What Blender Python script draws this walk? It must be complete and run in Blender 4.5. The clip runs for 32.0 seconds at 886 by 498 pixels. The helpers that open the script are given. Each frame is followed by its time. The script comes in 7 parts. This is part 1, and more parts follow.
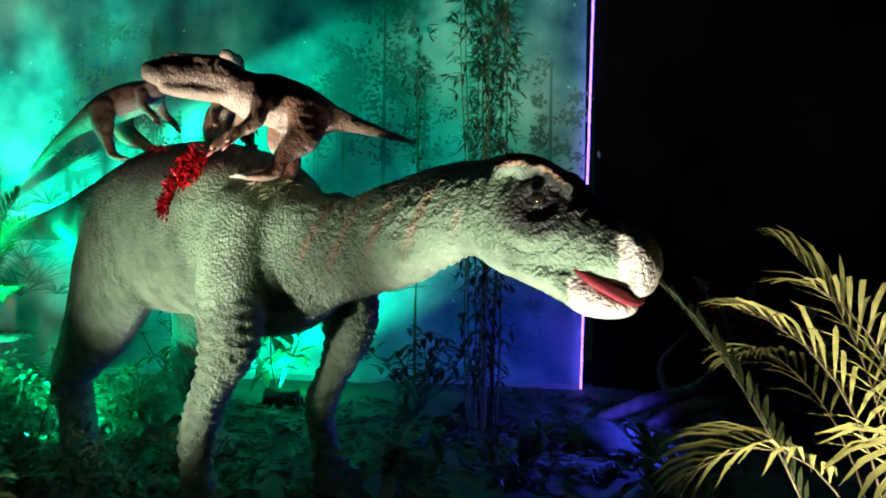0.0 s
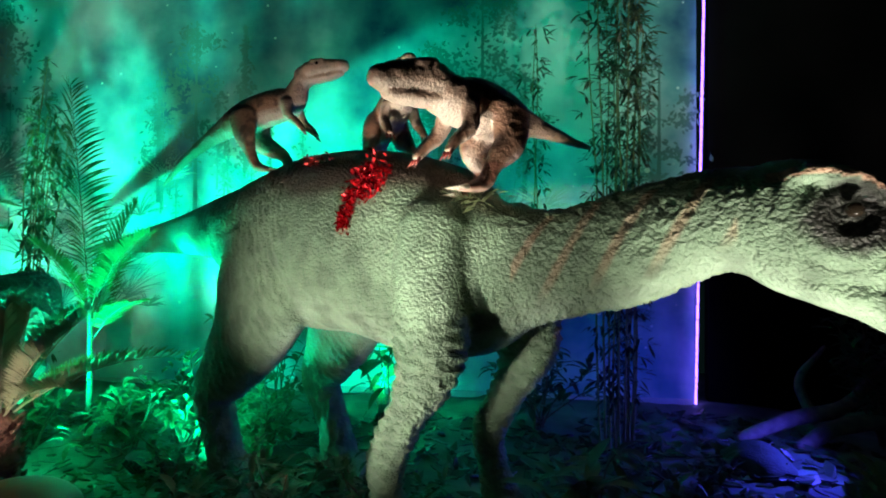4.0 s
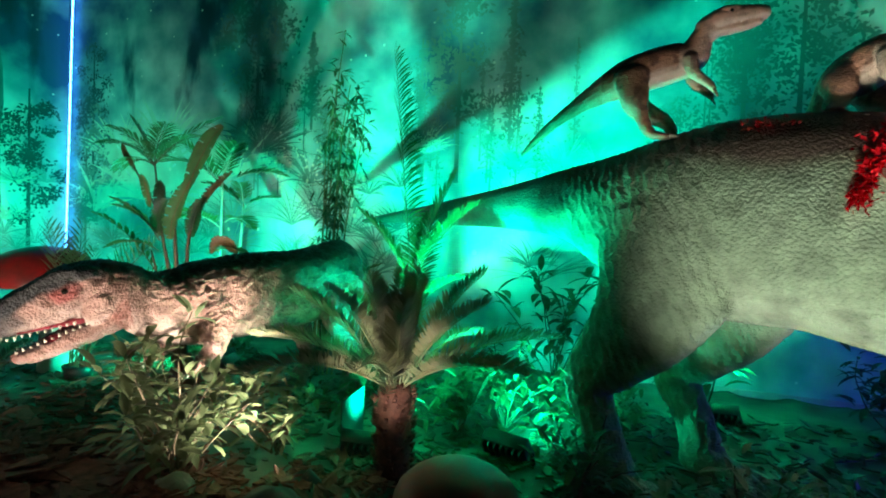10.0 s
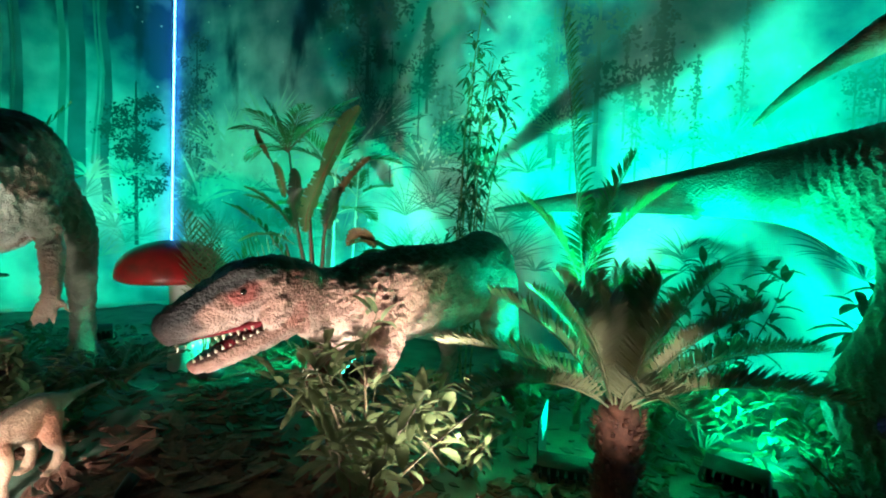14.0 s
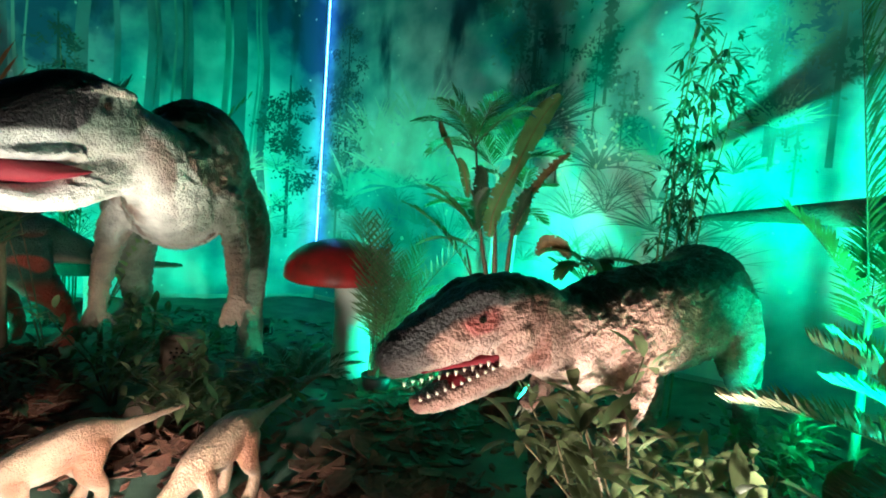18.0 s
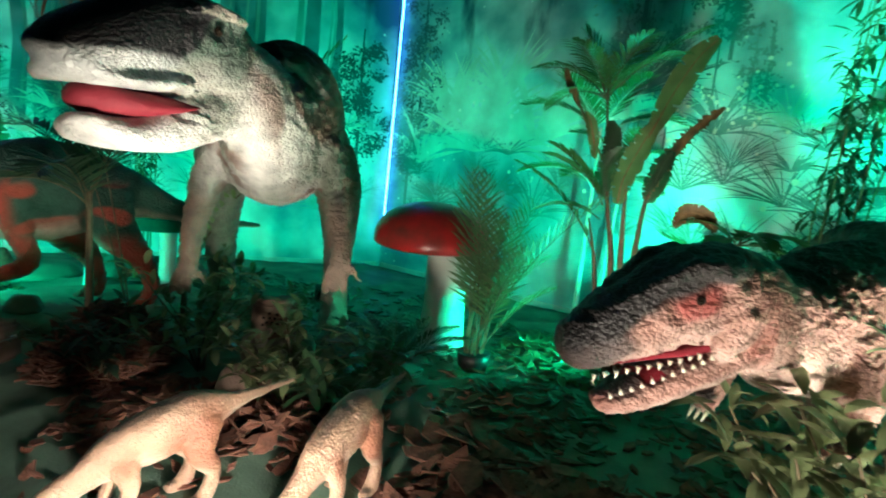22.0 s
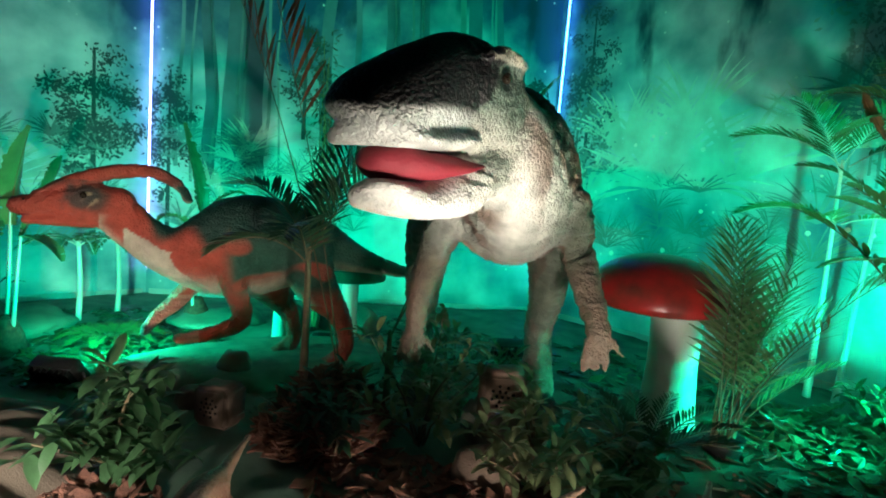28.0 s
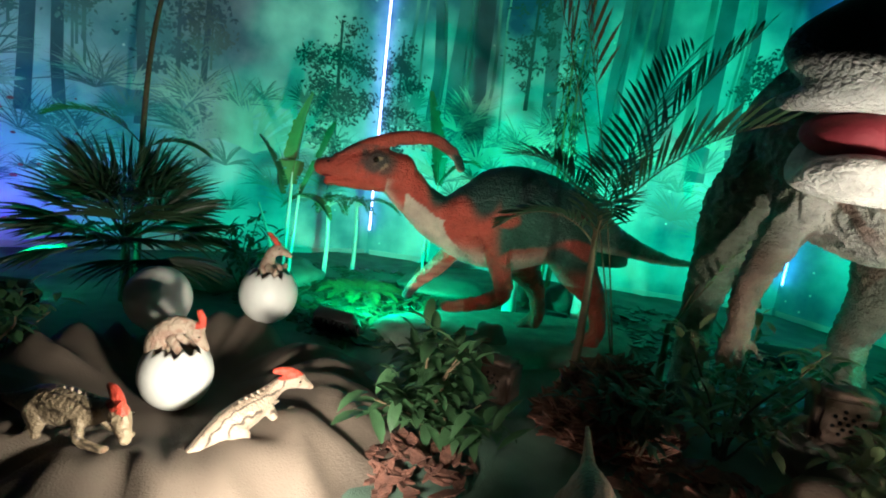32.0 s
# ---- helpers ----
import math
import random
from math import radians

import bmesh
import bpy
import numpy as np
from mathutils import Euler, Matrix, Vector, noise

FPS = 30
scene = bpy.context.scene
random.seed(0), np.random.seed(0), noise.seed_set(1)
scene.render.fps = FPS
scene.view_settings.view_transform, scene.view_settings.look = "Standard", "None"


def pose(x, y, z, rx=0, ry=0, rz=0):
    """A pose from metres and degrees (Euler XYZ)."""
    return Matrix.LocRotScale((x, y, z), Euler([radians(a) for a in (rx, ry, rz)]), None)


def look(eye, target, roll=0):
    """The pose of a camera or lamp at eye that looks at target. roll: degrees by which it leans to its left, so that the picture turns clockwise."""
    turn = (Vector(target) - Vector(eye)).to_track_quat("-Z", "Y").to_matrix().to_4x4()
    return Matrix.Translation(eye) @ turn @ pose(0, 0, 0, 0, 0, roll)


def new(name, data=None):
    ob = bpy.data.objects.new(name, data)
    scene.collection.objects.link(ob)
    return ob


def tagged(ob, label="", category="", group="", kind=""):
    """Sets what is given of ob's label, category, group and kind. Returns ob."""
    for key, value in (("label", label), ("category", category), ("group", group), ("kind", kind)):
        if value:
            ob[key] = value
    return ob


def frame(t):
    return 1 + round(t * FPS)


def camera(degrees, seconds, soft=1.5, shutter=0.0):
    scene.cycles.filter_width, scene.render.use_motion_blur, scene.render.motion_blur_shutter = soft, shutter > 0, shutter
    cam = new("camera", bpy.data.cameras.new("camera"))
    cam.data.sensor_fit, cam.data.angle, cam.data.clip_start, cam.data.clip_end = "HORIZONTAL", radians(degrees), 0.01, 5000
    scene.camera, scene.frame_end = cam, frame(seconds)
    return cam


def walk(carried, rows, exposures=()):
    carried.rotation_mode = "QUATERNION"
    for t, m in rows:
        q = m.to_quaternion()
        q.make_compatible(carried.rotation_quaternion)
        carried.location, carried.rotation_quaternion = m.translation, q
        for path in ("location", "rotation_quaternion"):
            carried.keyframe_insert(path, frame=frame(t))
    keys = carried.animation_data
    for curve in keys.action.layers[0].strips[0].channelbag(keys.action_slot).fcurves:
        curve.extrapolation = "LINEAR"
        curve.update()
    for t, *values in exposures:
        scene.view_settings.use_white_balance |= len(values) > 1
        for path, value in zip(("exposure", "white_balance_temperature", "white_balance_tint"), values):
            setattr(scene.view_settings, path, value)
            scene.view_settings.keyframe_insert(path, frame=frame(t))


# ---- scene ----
cam = camera(80.9, 32.0, 1.9, 0.4)
METRES, EYE, TILT, LEAN, TURN = 8.0, 1.6, 0.3, -0.8, 0.0
ROWS = [
    (0.0, 0.0, 0.0, 0.0, 0.0, 0.0, -0.0),
    (0.5, -0.0092, 0.0077, 0.0017, -2.15, -0.15, 1.01),
    (1.0, -0.0205, 0.0127, 0.0011, -2.24, -0.23, 1.48),
    (1.5, -0.0402, 0.0126, 0.0029, -3.25, -0.3, 1.17),
    (2.0, -0.0644, 0.0079, 0.005, -3.64, -0.41, 1.04),
    (2.5, -0.0804, 0.005, 0.0052, -3.53, -0.24, 0.98),
    (3.0, -0.0936, 0.0086, 0.0064, -1.48, 0.28, 0.95),
    (3.5, -0.1086, 0.0169, 0.0064, 0.44, 0.39, 0.88),
    (5.5, -0.1825, 0.0318, 0.0104, 4.96, 1.08, -0.35),
    (6.0, -0.2066, 0.0294, 0.0083, 6.25, -0.02, 0.31),
    (6.5, -0.225, 0.0313, 0.0071, 9.12, -0.11, -0.85),
    (7.0, -0.2452, 0.039, 0.0076, 10.37, -0.18, -1.1),
    (7.5, -0.2645, 0.0435, 0.0077, 13.47, 0.11, -1.49),
    (8.0, -0.2833, 0.0427, 0.0072, 14.47, 0.02, -1.64),
    (8.5, -0.3054, 0.0408, 0.0079, 14.5, -0.24, -1.53),
    (9.0, -0.3234, 0.0346, 0.0073, 14.33, -1.29, -1.13),
    (9.5, -0.3403, 0.0349, 0.0076, 14.24, -1.96, -1.52),
    (10.0, -0.3587, 0.0401, 0.007, 14.21, -2.24, -1.46),
    (10.5, -0.3791, 0.0446, 0.0052, 14.14, -2.22, -1.93),
    (11.0, -0.3992, 0.0452, 0.0053, 14.17, -2.33, -2.31),
    (11.5, -0.4218, 0.0424, 0.0048, 13.66, -2.3, -1.81),
    (12.0, -0.4367, 0.0396, 0.0033, 13.66, -2.6, -1.94),
    (12.5, -0.4498, 0.0459, 0.0043, 14.0, -3.13, -1.61),
    (13.0, -0.4662, 0.0554, 0.0046, 15.38, -3.18, -0.84),
    (13.5, -0.4798, 0.0659, 0.0037, 16.9, -3.24, -0.79),
    (14.0, -0.4905, 0.0709, 0.003, 19.7, -3.36, -0.87),
    (14.5, -0.5074, 0.0706, 0.0043, 20.97, -3.4, -1.64),
    (16.5, -0.5805, 0.0784, 0.0076, 23.47, -3.63, -2.3),
    (17.0, -0.5932, 0.089, 0.0082, 26.3, -3.94, -2.75),
    (17.5, -0.6026, 0.0974, 0.0088, 28.76, -4.06, -2.63),
    (18.0, -0.6103, 0.1003, 0.0089, 30.61, -4.13, -2.74),
    (18.5, -0.6224, 0.1003, 0.0107, 30.91, -3.78, -3.14),
    (19.0, -0.6385, 0.0989, 0.0116, 30.54, -3.8, -2.63),
    (19.5, -0.6524, 0.093, 0.0102, 29.26, -3.76, -2.04),
    (20.0, -0.661, 0.0932, 0.0053, 29.23, -5.06, -3.17),
    (20.5, -0.6701, 0.0949, 0.0014, 29.39, -6.44, -3.71),
    (21.0, -0.6779, 0.0962, -0.0054, 30.41, -6.8, -4.38),
    (21.5, -0.6872, 0.1023, -0.0099, 31.55, -7.05, -4.99),
    (22.0, -0.6986, 0.1113, -0.0074, 34.95, -7.32, -4.57),
    (22.5, -0.7053, 0.111, -0.0039, 40.91, -6.82, -5.24),
    (23.0, -0.7157, 0.1094, -0.0026, 43.3, -6.14, -5.52),
    (23.5, -0.7339, 0.1055, -0.0022, 43.34, -6.13, -5.52),
    (24.0, -0.7477, 0.0984, -0.0015, 43.34, -6.19, -5.01),
    (24.5, -0.756, 0.0959, -0.0024, 43.4, -6.08, -5.54),
    (25.0, -0.7693, 0.0965, 0.0, 44.55, -5.95, -5.37),
    (25.5, -0.7813, 0.0988, 0.0017, 46.56, -5.41, -5.35),
    (26.0, -0.7887, 0.1024, 0.0023, 48.69, -5.0, -5.08),
    (26.5, -0.7945, 0.1024, 0.0025, 49.89, -4.69, -5.01),
    (28.5, -0.8297, 0.0746, 0.0009, 45.03, -4.55, -3.22),
    (29.0, -0.8422, 0.0642, -0.0009, 45.52, -4.66, -4.25),
    (29.5, -0.8611, 0.0499, -0.001, 51.8, -5.37, -5.33),
    (30.0, -0.8783, 0.0458, -0.003, 55.5, -5.98, -6.32),
    (30.5, -0.8869, 0.045, -0.003, 57.42, -6.44, -6.06),
    (31.0, -0.8947, 0.0392, -0.0038, 61.08, -6.87, -5.69),
    (31.5, -0.9032, 0.0253, -0.0059, 62.59, -7.74, -6.79),
    (32.0, -0.9119, 0.0084, -0.0079, 62.42, -8.56, -6.05),
]
walk(cam, [(t, pose(0, 0, EYE, TILT, LEAN, TURN) @ pose(METRES * x, METRES * y, METRES * z, 90 + pitch, roll, yaw)) for t, x, y, z, yaw, pitch, roll in ROWS])

# ---- light ----
world = bpy.data.worlds.new("dark_hall")
world.use_nodes = True
world.node_tree.nodes["Background"].inputs[0].default_value = (0.004, 0.012, 0.012, 1)
world.node_tree.nodes["Background"].inputs[1].default_value = 0.35
scene.world = world
scene.view_settings.exposure = 0.0

TEAL = (0.0, 1.0, 0.56)
WARM = (1.0, 0.92, 0.80)


def spot(name, eye, target, watts, colour, cone, blend=0.5, size=0.05):
    data = bpy.data.lights.new(name, "SPOT")
    data.energy, data.color, data.spot_size, data.spot_blend, data.shadow_soft_size = watts, colour, radians(cone), blend, size
    ob = new(name, data)
    ob.matrix_world = look(eye, target)
    return ob


# floods on the floor that wash the printed walls (eye, target, watts, cone)
FLOODS = [
    ((-4.2, 3.8, 0.12), (-4.25, 6.2, 5.6), 2300, 116),
    ((-3.2, 4.1, 0.12), (-2.95, 4.7, 0.75), 460, 150),
    ((-6.75, 5.35, 0.2), (-8.3, 6.5, 3.4), 530, 156),
    ((-9.9, 5.0, 0.2), (-11.9, 6.6, 4.6), 270, 145),
    ((-11.3, 1.42, 0.40), (-12.6, 3.0, 0.9), 430, 174),
    # flood and housing added only to brighten the west wall
    ((-12.4, -0.9, 0.2), (-14.4, 0.2, 3.4), 130, 140),
    ((-1.6, 5.4, 0.15), (-1.6, 6.45, 3.8), 620, 126),
    ((-6.5, 4.98, 0.3), (-8.1, 4.72, 0.5), 420, 90),
]
for i, (eye, aim, watts, cone) in enumerate(FLOODS):
    spot("flood_light", eye, aim, watts, TEAL, cone, 1.0, 0.06)
# white spots in the planting, aimed at the models
SPOTS = [
    ((-2.5, 1.65, 0.2), (-1.6, 2.95, 1.45), 340, 68),
    ((0.05, 1.1, 0.15), (0.34, 2.22, 1.6), 450, 50),
    ((1.2, 1.4, 0.2), (1.75, 2.2, 1.3), 330, 80),
    ((-4.4, 3.12, 0.12), (-5.6, 3.2, 1.0), 400, 80),
    ((-5.65, 1.7, 0.25), (-5.6, 3.0, 1.05), 200, 70),
    ((-6.7, 1.35, 0.15), (-7.8, 2.3, 1.72), 400, 42),
    ((-6.5, 1.5, 0.3), (-8.1, 2.4, 0.4), 220, 115),
    ((-8.6, 0.45, 0.45), (-10.2, 0.6, 0.45), 190, 130),
    # extra spot and can, added only to brighten the cycad
    ((-3.6, 1.6, 0.3), (-3.92, 3.4, 0.82), 240, 28),
    ((-1.9, 1.3, 0.15), (-1.0, 3.1, 2.45), 500, 30),
    ((-6.35, 2.6, 0.15), (-6.4, 4.4, 1.5), 150, 58),
]
for eye, aim, watts, cone in SPOTS:
    spot("spot_light", eye, aim, watts, WARM, cone, 0.8, 0.06)
spot("violet_light", (-13.3, -1.9, 0.2), (-14.5, -1.2, 1.5), 110, (0.14, 0.03, 1.0), 120, 0.8, 0.08)
# fill lamp added for the light strip's blue glow on the ground
spot("strip_glow_fill", (1.9, 4.1, 0.5), (0.6, 4.8, 0.0), 100, (0.05, 0.05, 1.0), 150, 0.8, 0.08)


# ---- materials ----
def material(name, colour, rough=0.6, metal=0.0, vary=0.35, scale=6.0, bump=0.15, fine=60.0, dark=None, emit=None, power=0.0, spec=0.5, voro=0.0, vscale=40.0, attr=None, thin=0.0):
    m = bpy.data.materials.new(name)
    m.use_nodes = True
    nt = m.node_tree
    b = nt.nodes["Principled BSDF"]
    b.inputs["Roughness"].default_value, b.inputs["Metallic"].default_value = rough, metal
    b.inputs["Specular IOR Level"].default_value = spec
    tc = nt.nodes.new("ShaderNodeTexCoord")
    n1 = nt.nodes.new("ShaderNodeTexNoise")
    n1.inputs["Scale"].default_value, n1.inputs["Detail"].default_value = scale, 6
    nt.links.new(tc.outputs["Object"], n1.inputs["Vector"])
    n2 = nt.nodes.new("ShaderNodeTexNoise")
    n2.inputs["Scale"].default_value, n2.inputs["Detail"].default_value = fine, 3
    nt.links.new(tc.outputs["Object"], n2.inputs["Vector"])
    ramp = nt.nodes.new("ShaderNodeValToRGB")
    ramp.color_ramp.elements[0].position, ramp.color_ramp.elements[1].position = 0.3, 0.7
    low = dark or tuple(c * (1 - vary) for c in colour)
    ramp.color_ramp.elements[0].color, ramp.color_ramp.elements[1].color = (*low, 1), (*colour, 1)
    nt.links.new(n1.outputs["Fac"], ramp.inputs["Fac"])
    last = ramp.outputs["Color"]
    if attr:
        at = nt.nodes.new("ShaderNodeAttribute")
        at.attribute_name = attr
        mul = nt.nodes.new("ShaderNodeMix")
        mul.data_type, mul.blend_type = "RGBA", "MULTIPLY"
        mul.inputs["Factor"].default_value = 1
        nt.links.new(at.outputs["Color"], mul.inputs["A"])
        nt.links.new(last, mul.inputs["B"])
        last = mul.outputs["Result"]
    else:
        oi = nt.nodes.new("ShaderNodeObjectInfo")
        mr = nt.nodes.new("ShaderNodeMapRange")
        mr.inputs["To Min"].default_value, mr.inputs["To Max"].default_value = 0.82, 1.15
        nt.links.new(oi.outputs["Random"], mr.inputs["Value"])
        hs = nt.nodes.new("ShaderNodeHueSaturation")
        nt.links.new(mr.outputs["Result"], hs.inputs["Value"])
        nt.links.new(last, hs.inputs["Color"])
        last = hs.outputs["Color"]
    nt.links.new(last, b.inputs["Base Color"])
    bp = nt.nodes.new("ShaderNodeBump")
    bp.inputs["Strength"].default_value, bp.inputs["Distance"].default_value = bump, 0.01
    height = n2.outputs["Fac"]
    if voro:
        warp = nt.nodes.new("ShaderNodeVectorMath")
        warp.operation = "MULTIPLY_ADD"
        nt.links.new(n1.outputs["Color"], warp.inputs[0])
        warp.inputs[1].default_value = (0.03, 0.03, 0.03)
        nt.links.new(tc.outputs["Object"], warp.inputs[2])
        soft = nt.nodes.new("ShaderNodeMath")
        soft.operation = "MULTIPLY"
        nt.links.new(n2.outputs["Fac"], soft.inputs[0])
        soft.inputs[1].default_value = 0.4
        total = soft.outputs["Value"]
        for sc, amount in ((vscale, voro), (vscale * 2.3, voro * 0.5)):
            vo = nt.nodes.new("ShaderNodeTexVoronoi")
            vo.feature = "SMOOTH_F1"
            vo.inputs["Scale"].default_value, vo.inputs["Smoothness"].default_value = sc, 0.35
            nt.links.new(warp.outputs["Vector"], vo.inputs["Vector"])
            ad = nt.nodes.new("ShaderNodeMath")
            ad.operation = "MULTIPLY_ADD"
            nt.links.new(vo.outputs["Distance"], ad.inputs[0])
            ad.inputs[1].default_value = -amount * 2
            nt.links.new(total, ad.inputs[2])
            total = ad.outputs["Value"]
        height = total
    nt.links.new(height, bp.inputs["Height"])
    nt.links.new(bp.outputs["Normal"], b.inputs["Normal"])
    if thin:
        tl, mix = nt.nodes.new("ShaderNodeBsdfTranslucent"), nt.nodes.new("ShaderNodeMixShader")
        nt.links.new(last, tl.inputs["Color"])
        mix.inputs["Fac"].default_value = thin
        nt.links.new(b.outputs["BSDF"], mix.inputs[1])
        nt.links.new(tl.outputs["BSDF"], mix.inputs[2])
        nt.links.new(mix.outputs["Shader"], nt.nodes["Material Output"].inputs["Surface"])
    if emit:
        b.inputs["Emission Color"].default_value, b.inputs["Emission Strength"].default_value = (*emit, 1), power
    return m


def mural_material(from_x):
    """Printed misty forest: soft clouds of light and dark, upright streaks, sparks."""
    m = bpy.data.materials.new("printed_mist")
    m.use_nodes = True
    nt = m.node_tree
    b = nt.nodes["Principled BSDF"]
    b.inputs["Roughness"].default_value, b.inputs["Specular IOR Level"].default_value = 0.55, 0.25
    tc = nt.nodes.new("ShaderNodeTexCoord")

    def noise_node(scale, detail, stretch):
        mp = nt.nodes.new("ShaderNodeMapping")
        mp.inputs["Scale"].default_value = stretch
        nt.links.new(tc.outputs["Object"], mp.inputs["Vector"])
        n = nt.nodes.new("ShaderNodeTexNoise")
        n.inputs["Scale"].default_value, n.inputs["Detail"].default_value = scale, detail
        nt.links.new(mp.outputs["Vector"], n.inputs["Vector"])
        return n.outputs["Fac"]

    big = noise_node(0.42, 3, (1, 1, 0.8))
    mid = noise_node(1.7, 8, (1.0, 1, 1.0))
    mixf = nt.nodes.new("ShaderNodeMath")
    mixf.operation = "MULTIPLY_ADD"
    nt.links.new(mid, mixf.inputs[0])
    mixf.inputs[1].default_value = 0.55
    nt.links.new(big, mixf.inputs[2])
    # the colour darkens towards the top, from a given distance along the panel
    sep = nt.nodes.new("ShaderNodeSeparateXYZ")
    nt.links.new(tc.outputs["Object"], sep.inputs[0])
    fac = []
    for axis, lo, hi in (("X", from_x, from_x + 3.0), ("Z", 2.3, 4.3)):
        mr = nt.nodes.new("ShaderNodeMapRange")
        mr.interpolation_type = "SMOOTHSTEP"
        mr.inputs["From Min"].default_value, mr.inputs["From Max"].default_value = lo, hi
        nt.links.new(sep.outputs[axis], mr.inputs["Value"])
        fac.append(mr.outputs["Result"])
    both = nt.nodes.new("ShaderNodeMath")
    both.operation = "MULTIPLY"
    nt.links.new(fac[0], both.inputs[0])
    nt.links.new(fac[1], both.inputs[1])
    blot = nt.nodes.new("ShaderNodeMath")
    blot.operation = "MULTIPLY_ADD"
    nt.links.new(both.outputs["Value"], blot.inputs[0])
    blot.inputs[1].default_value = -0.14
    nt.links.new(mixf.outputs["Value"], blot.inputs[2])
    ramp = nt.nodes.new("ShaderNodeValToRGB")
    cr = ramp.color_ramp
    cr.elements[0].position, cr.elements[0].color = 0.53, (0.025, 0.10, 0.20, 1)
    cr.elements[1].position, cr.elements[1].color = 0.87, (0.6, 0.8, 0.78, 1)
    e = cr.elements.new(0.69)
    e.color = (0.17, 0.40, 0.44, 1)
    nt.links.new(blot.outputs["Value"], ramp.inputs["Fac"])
    # dark foliage and shade painted into the colour high on the panel, soft and brushed
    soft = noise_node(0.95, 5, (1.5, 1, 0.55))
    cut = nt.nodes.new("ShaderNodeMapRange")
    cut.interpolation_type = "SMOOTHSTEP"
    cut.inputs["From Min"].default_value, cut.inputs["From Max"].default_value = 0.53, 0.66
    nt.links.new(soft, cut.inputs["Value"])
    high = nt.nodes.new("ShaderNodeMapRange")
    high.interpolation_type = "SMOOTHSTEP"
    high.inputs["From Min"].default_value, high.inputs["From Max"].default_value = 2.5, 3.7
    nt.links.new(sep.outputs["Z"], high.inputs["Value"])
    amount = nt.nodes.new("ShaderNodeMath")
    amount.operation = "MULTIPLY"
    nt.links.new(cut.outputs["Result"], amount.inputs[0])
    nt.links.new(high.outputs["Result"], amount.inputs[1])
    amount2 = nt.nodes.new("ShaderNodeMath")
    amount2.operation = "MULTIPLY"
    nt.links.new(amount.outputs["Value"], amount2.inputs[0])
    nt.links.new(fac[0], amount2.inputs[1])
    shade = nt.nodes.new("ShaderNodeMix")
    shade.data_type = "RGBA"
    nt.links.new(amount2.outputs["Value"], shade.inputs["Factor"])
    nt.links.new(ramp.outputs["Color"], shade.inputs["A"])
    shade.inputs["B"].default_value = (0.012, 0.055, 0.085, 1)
    vo = nt.nodes.new("ShaderNodeTexVoronoi")
    vo.inputs["Scale"].default_value = 4.5
    nt.links.new(tc.outputs["Object"], vo.inputs["Vector"])
    lt = nt.nodes.new("ShaderNodeMapRange")
    lt.inputs["From Min"].default_value, lt.inputs["From Max"].default_value = 0.09, 0.05
    nt.links.new(vo.outputs["Distance"], lt.inputs["Value"])
    mx = nt.nodes.new("ShaderNodeMix")
    mx.data_type = "RGBA"
    nt.links.new(lt.outputs["Result"], mx.inputs["Factor"])
    nt.links.new(shade.outputs["Result"], mx.inputs["A"])
    mx.inputs["B"].default_value = (0.7, 0.85, 0.8, 1)
    nt.links.new(mx.outputs["Result"], b.inputs["Base Color"])
    return m


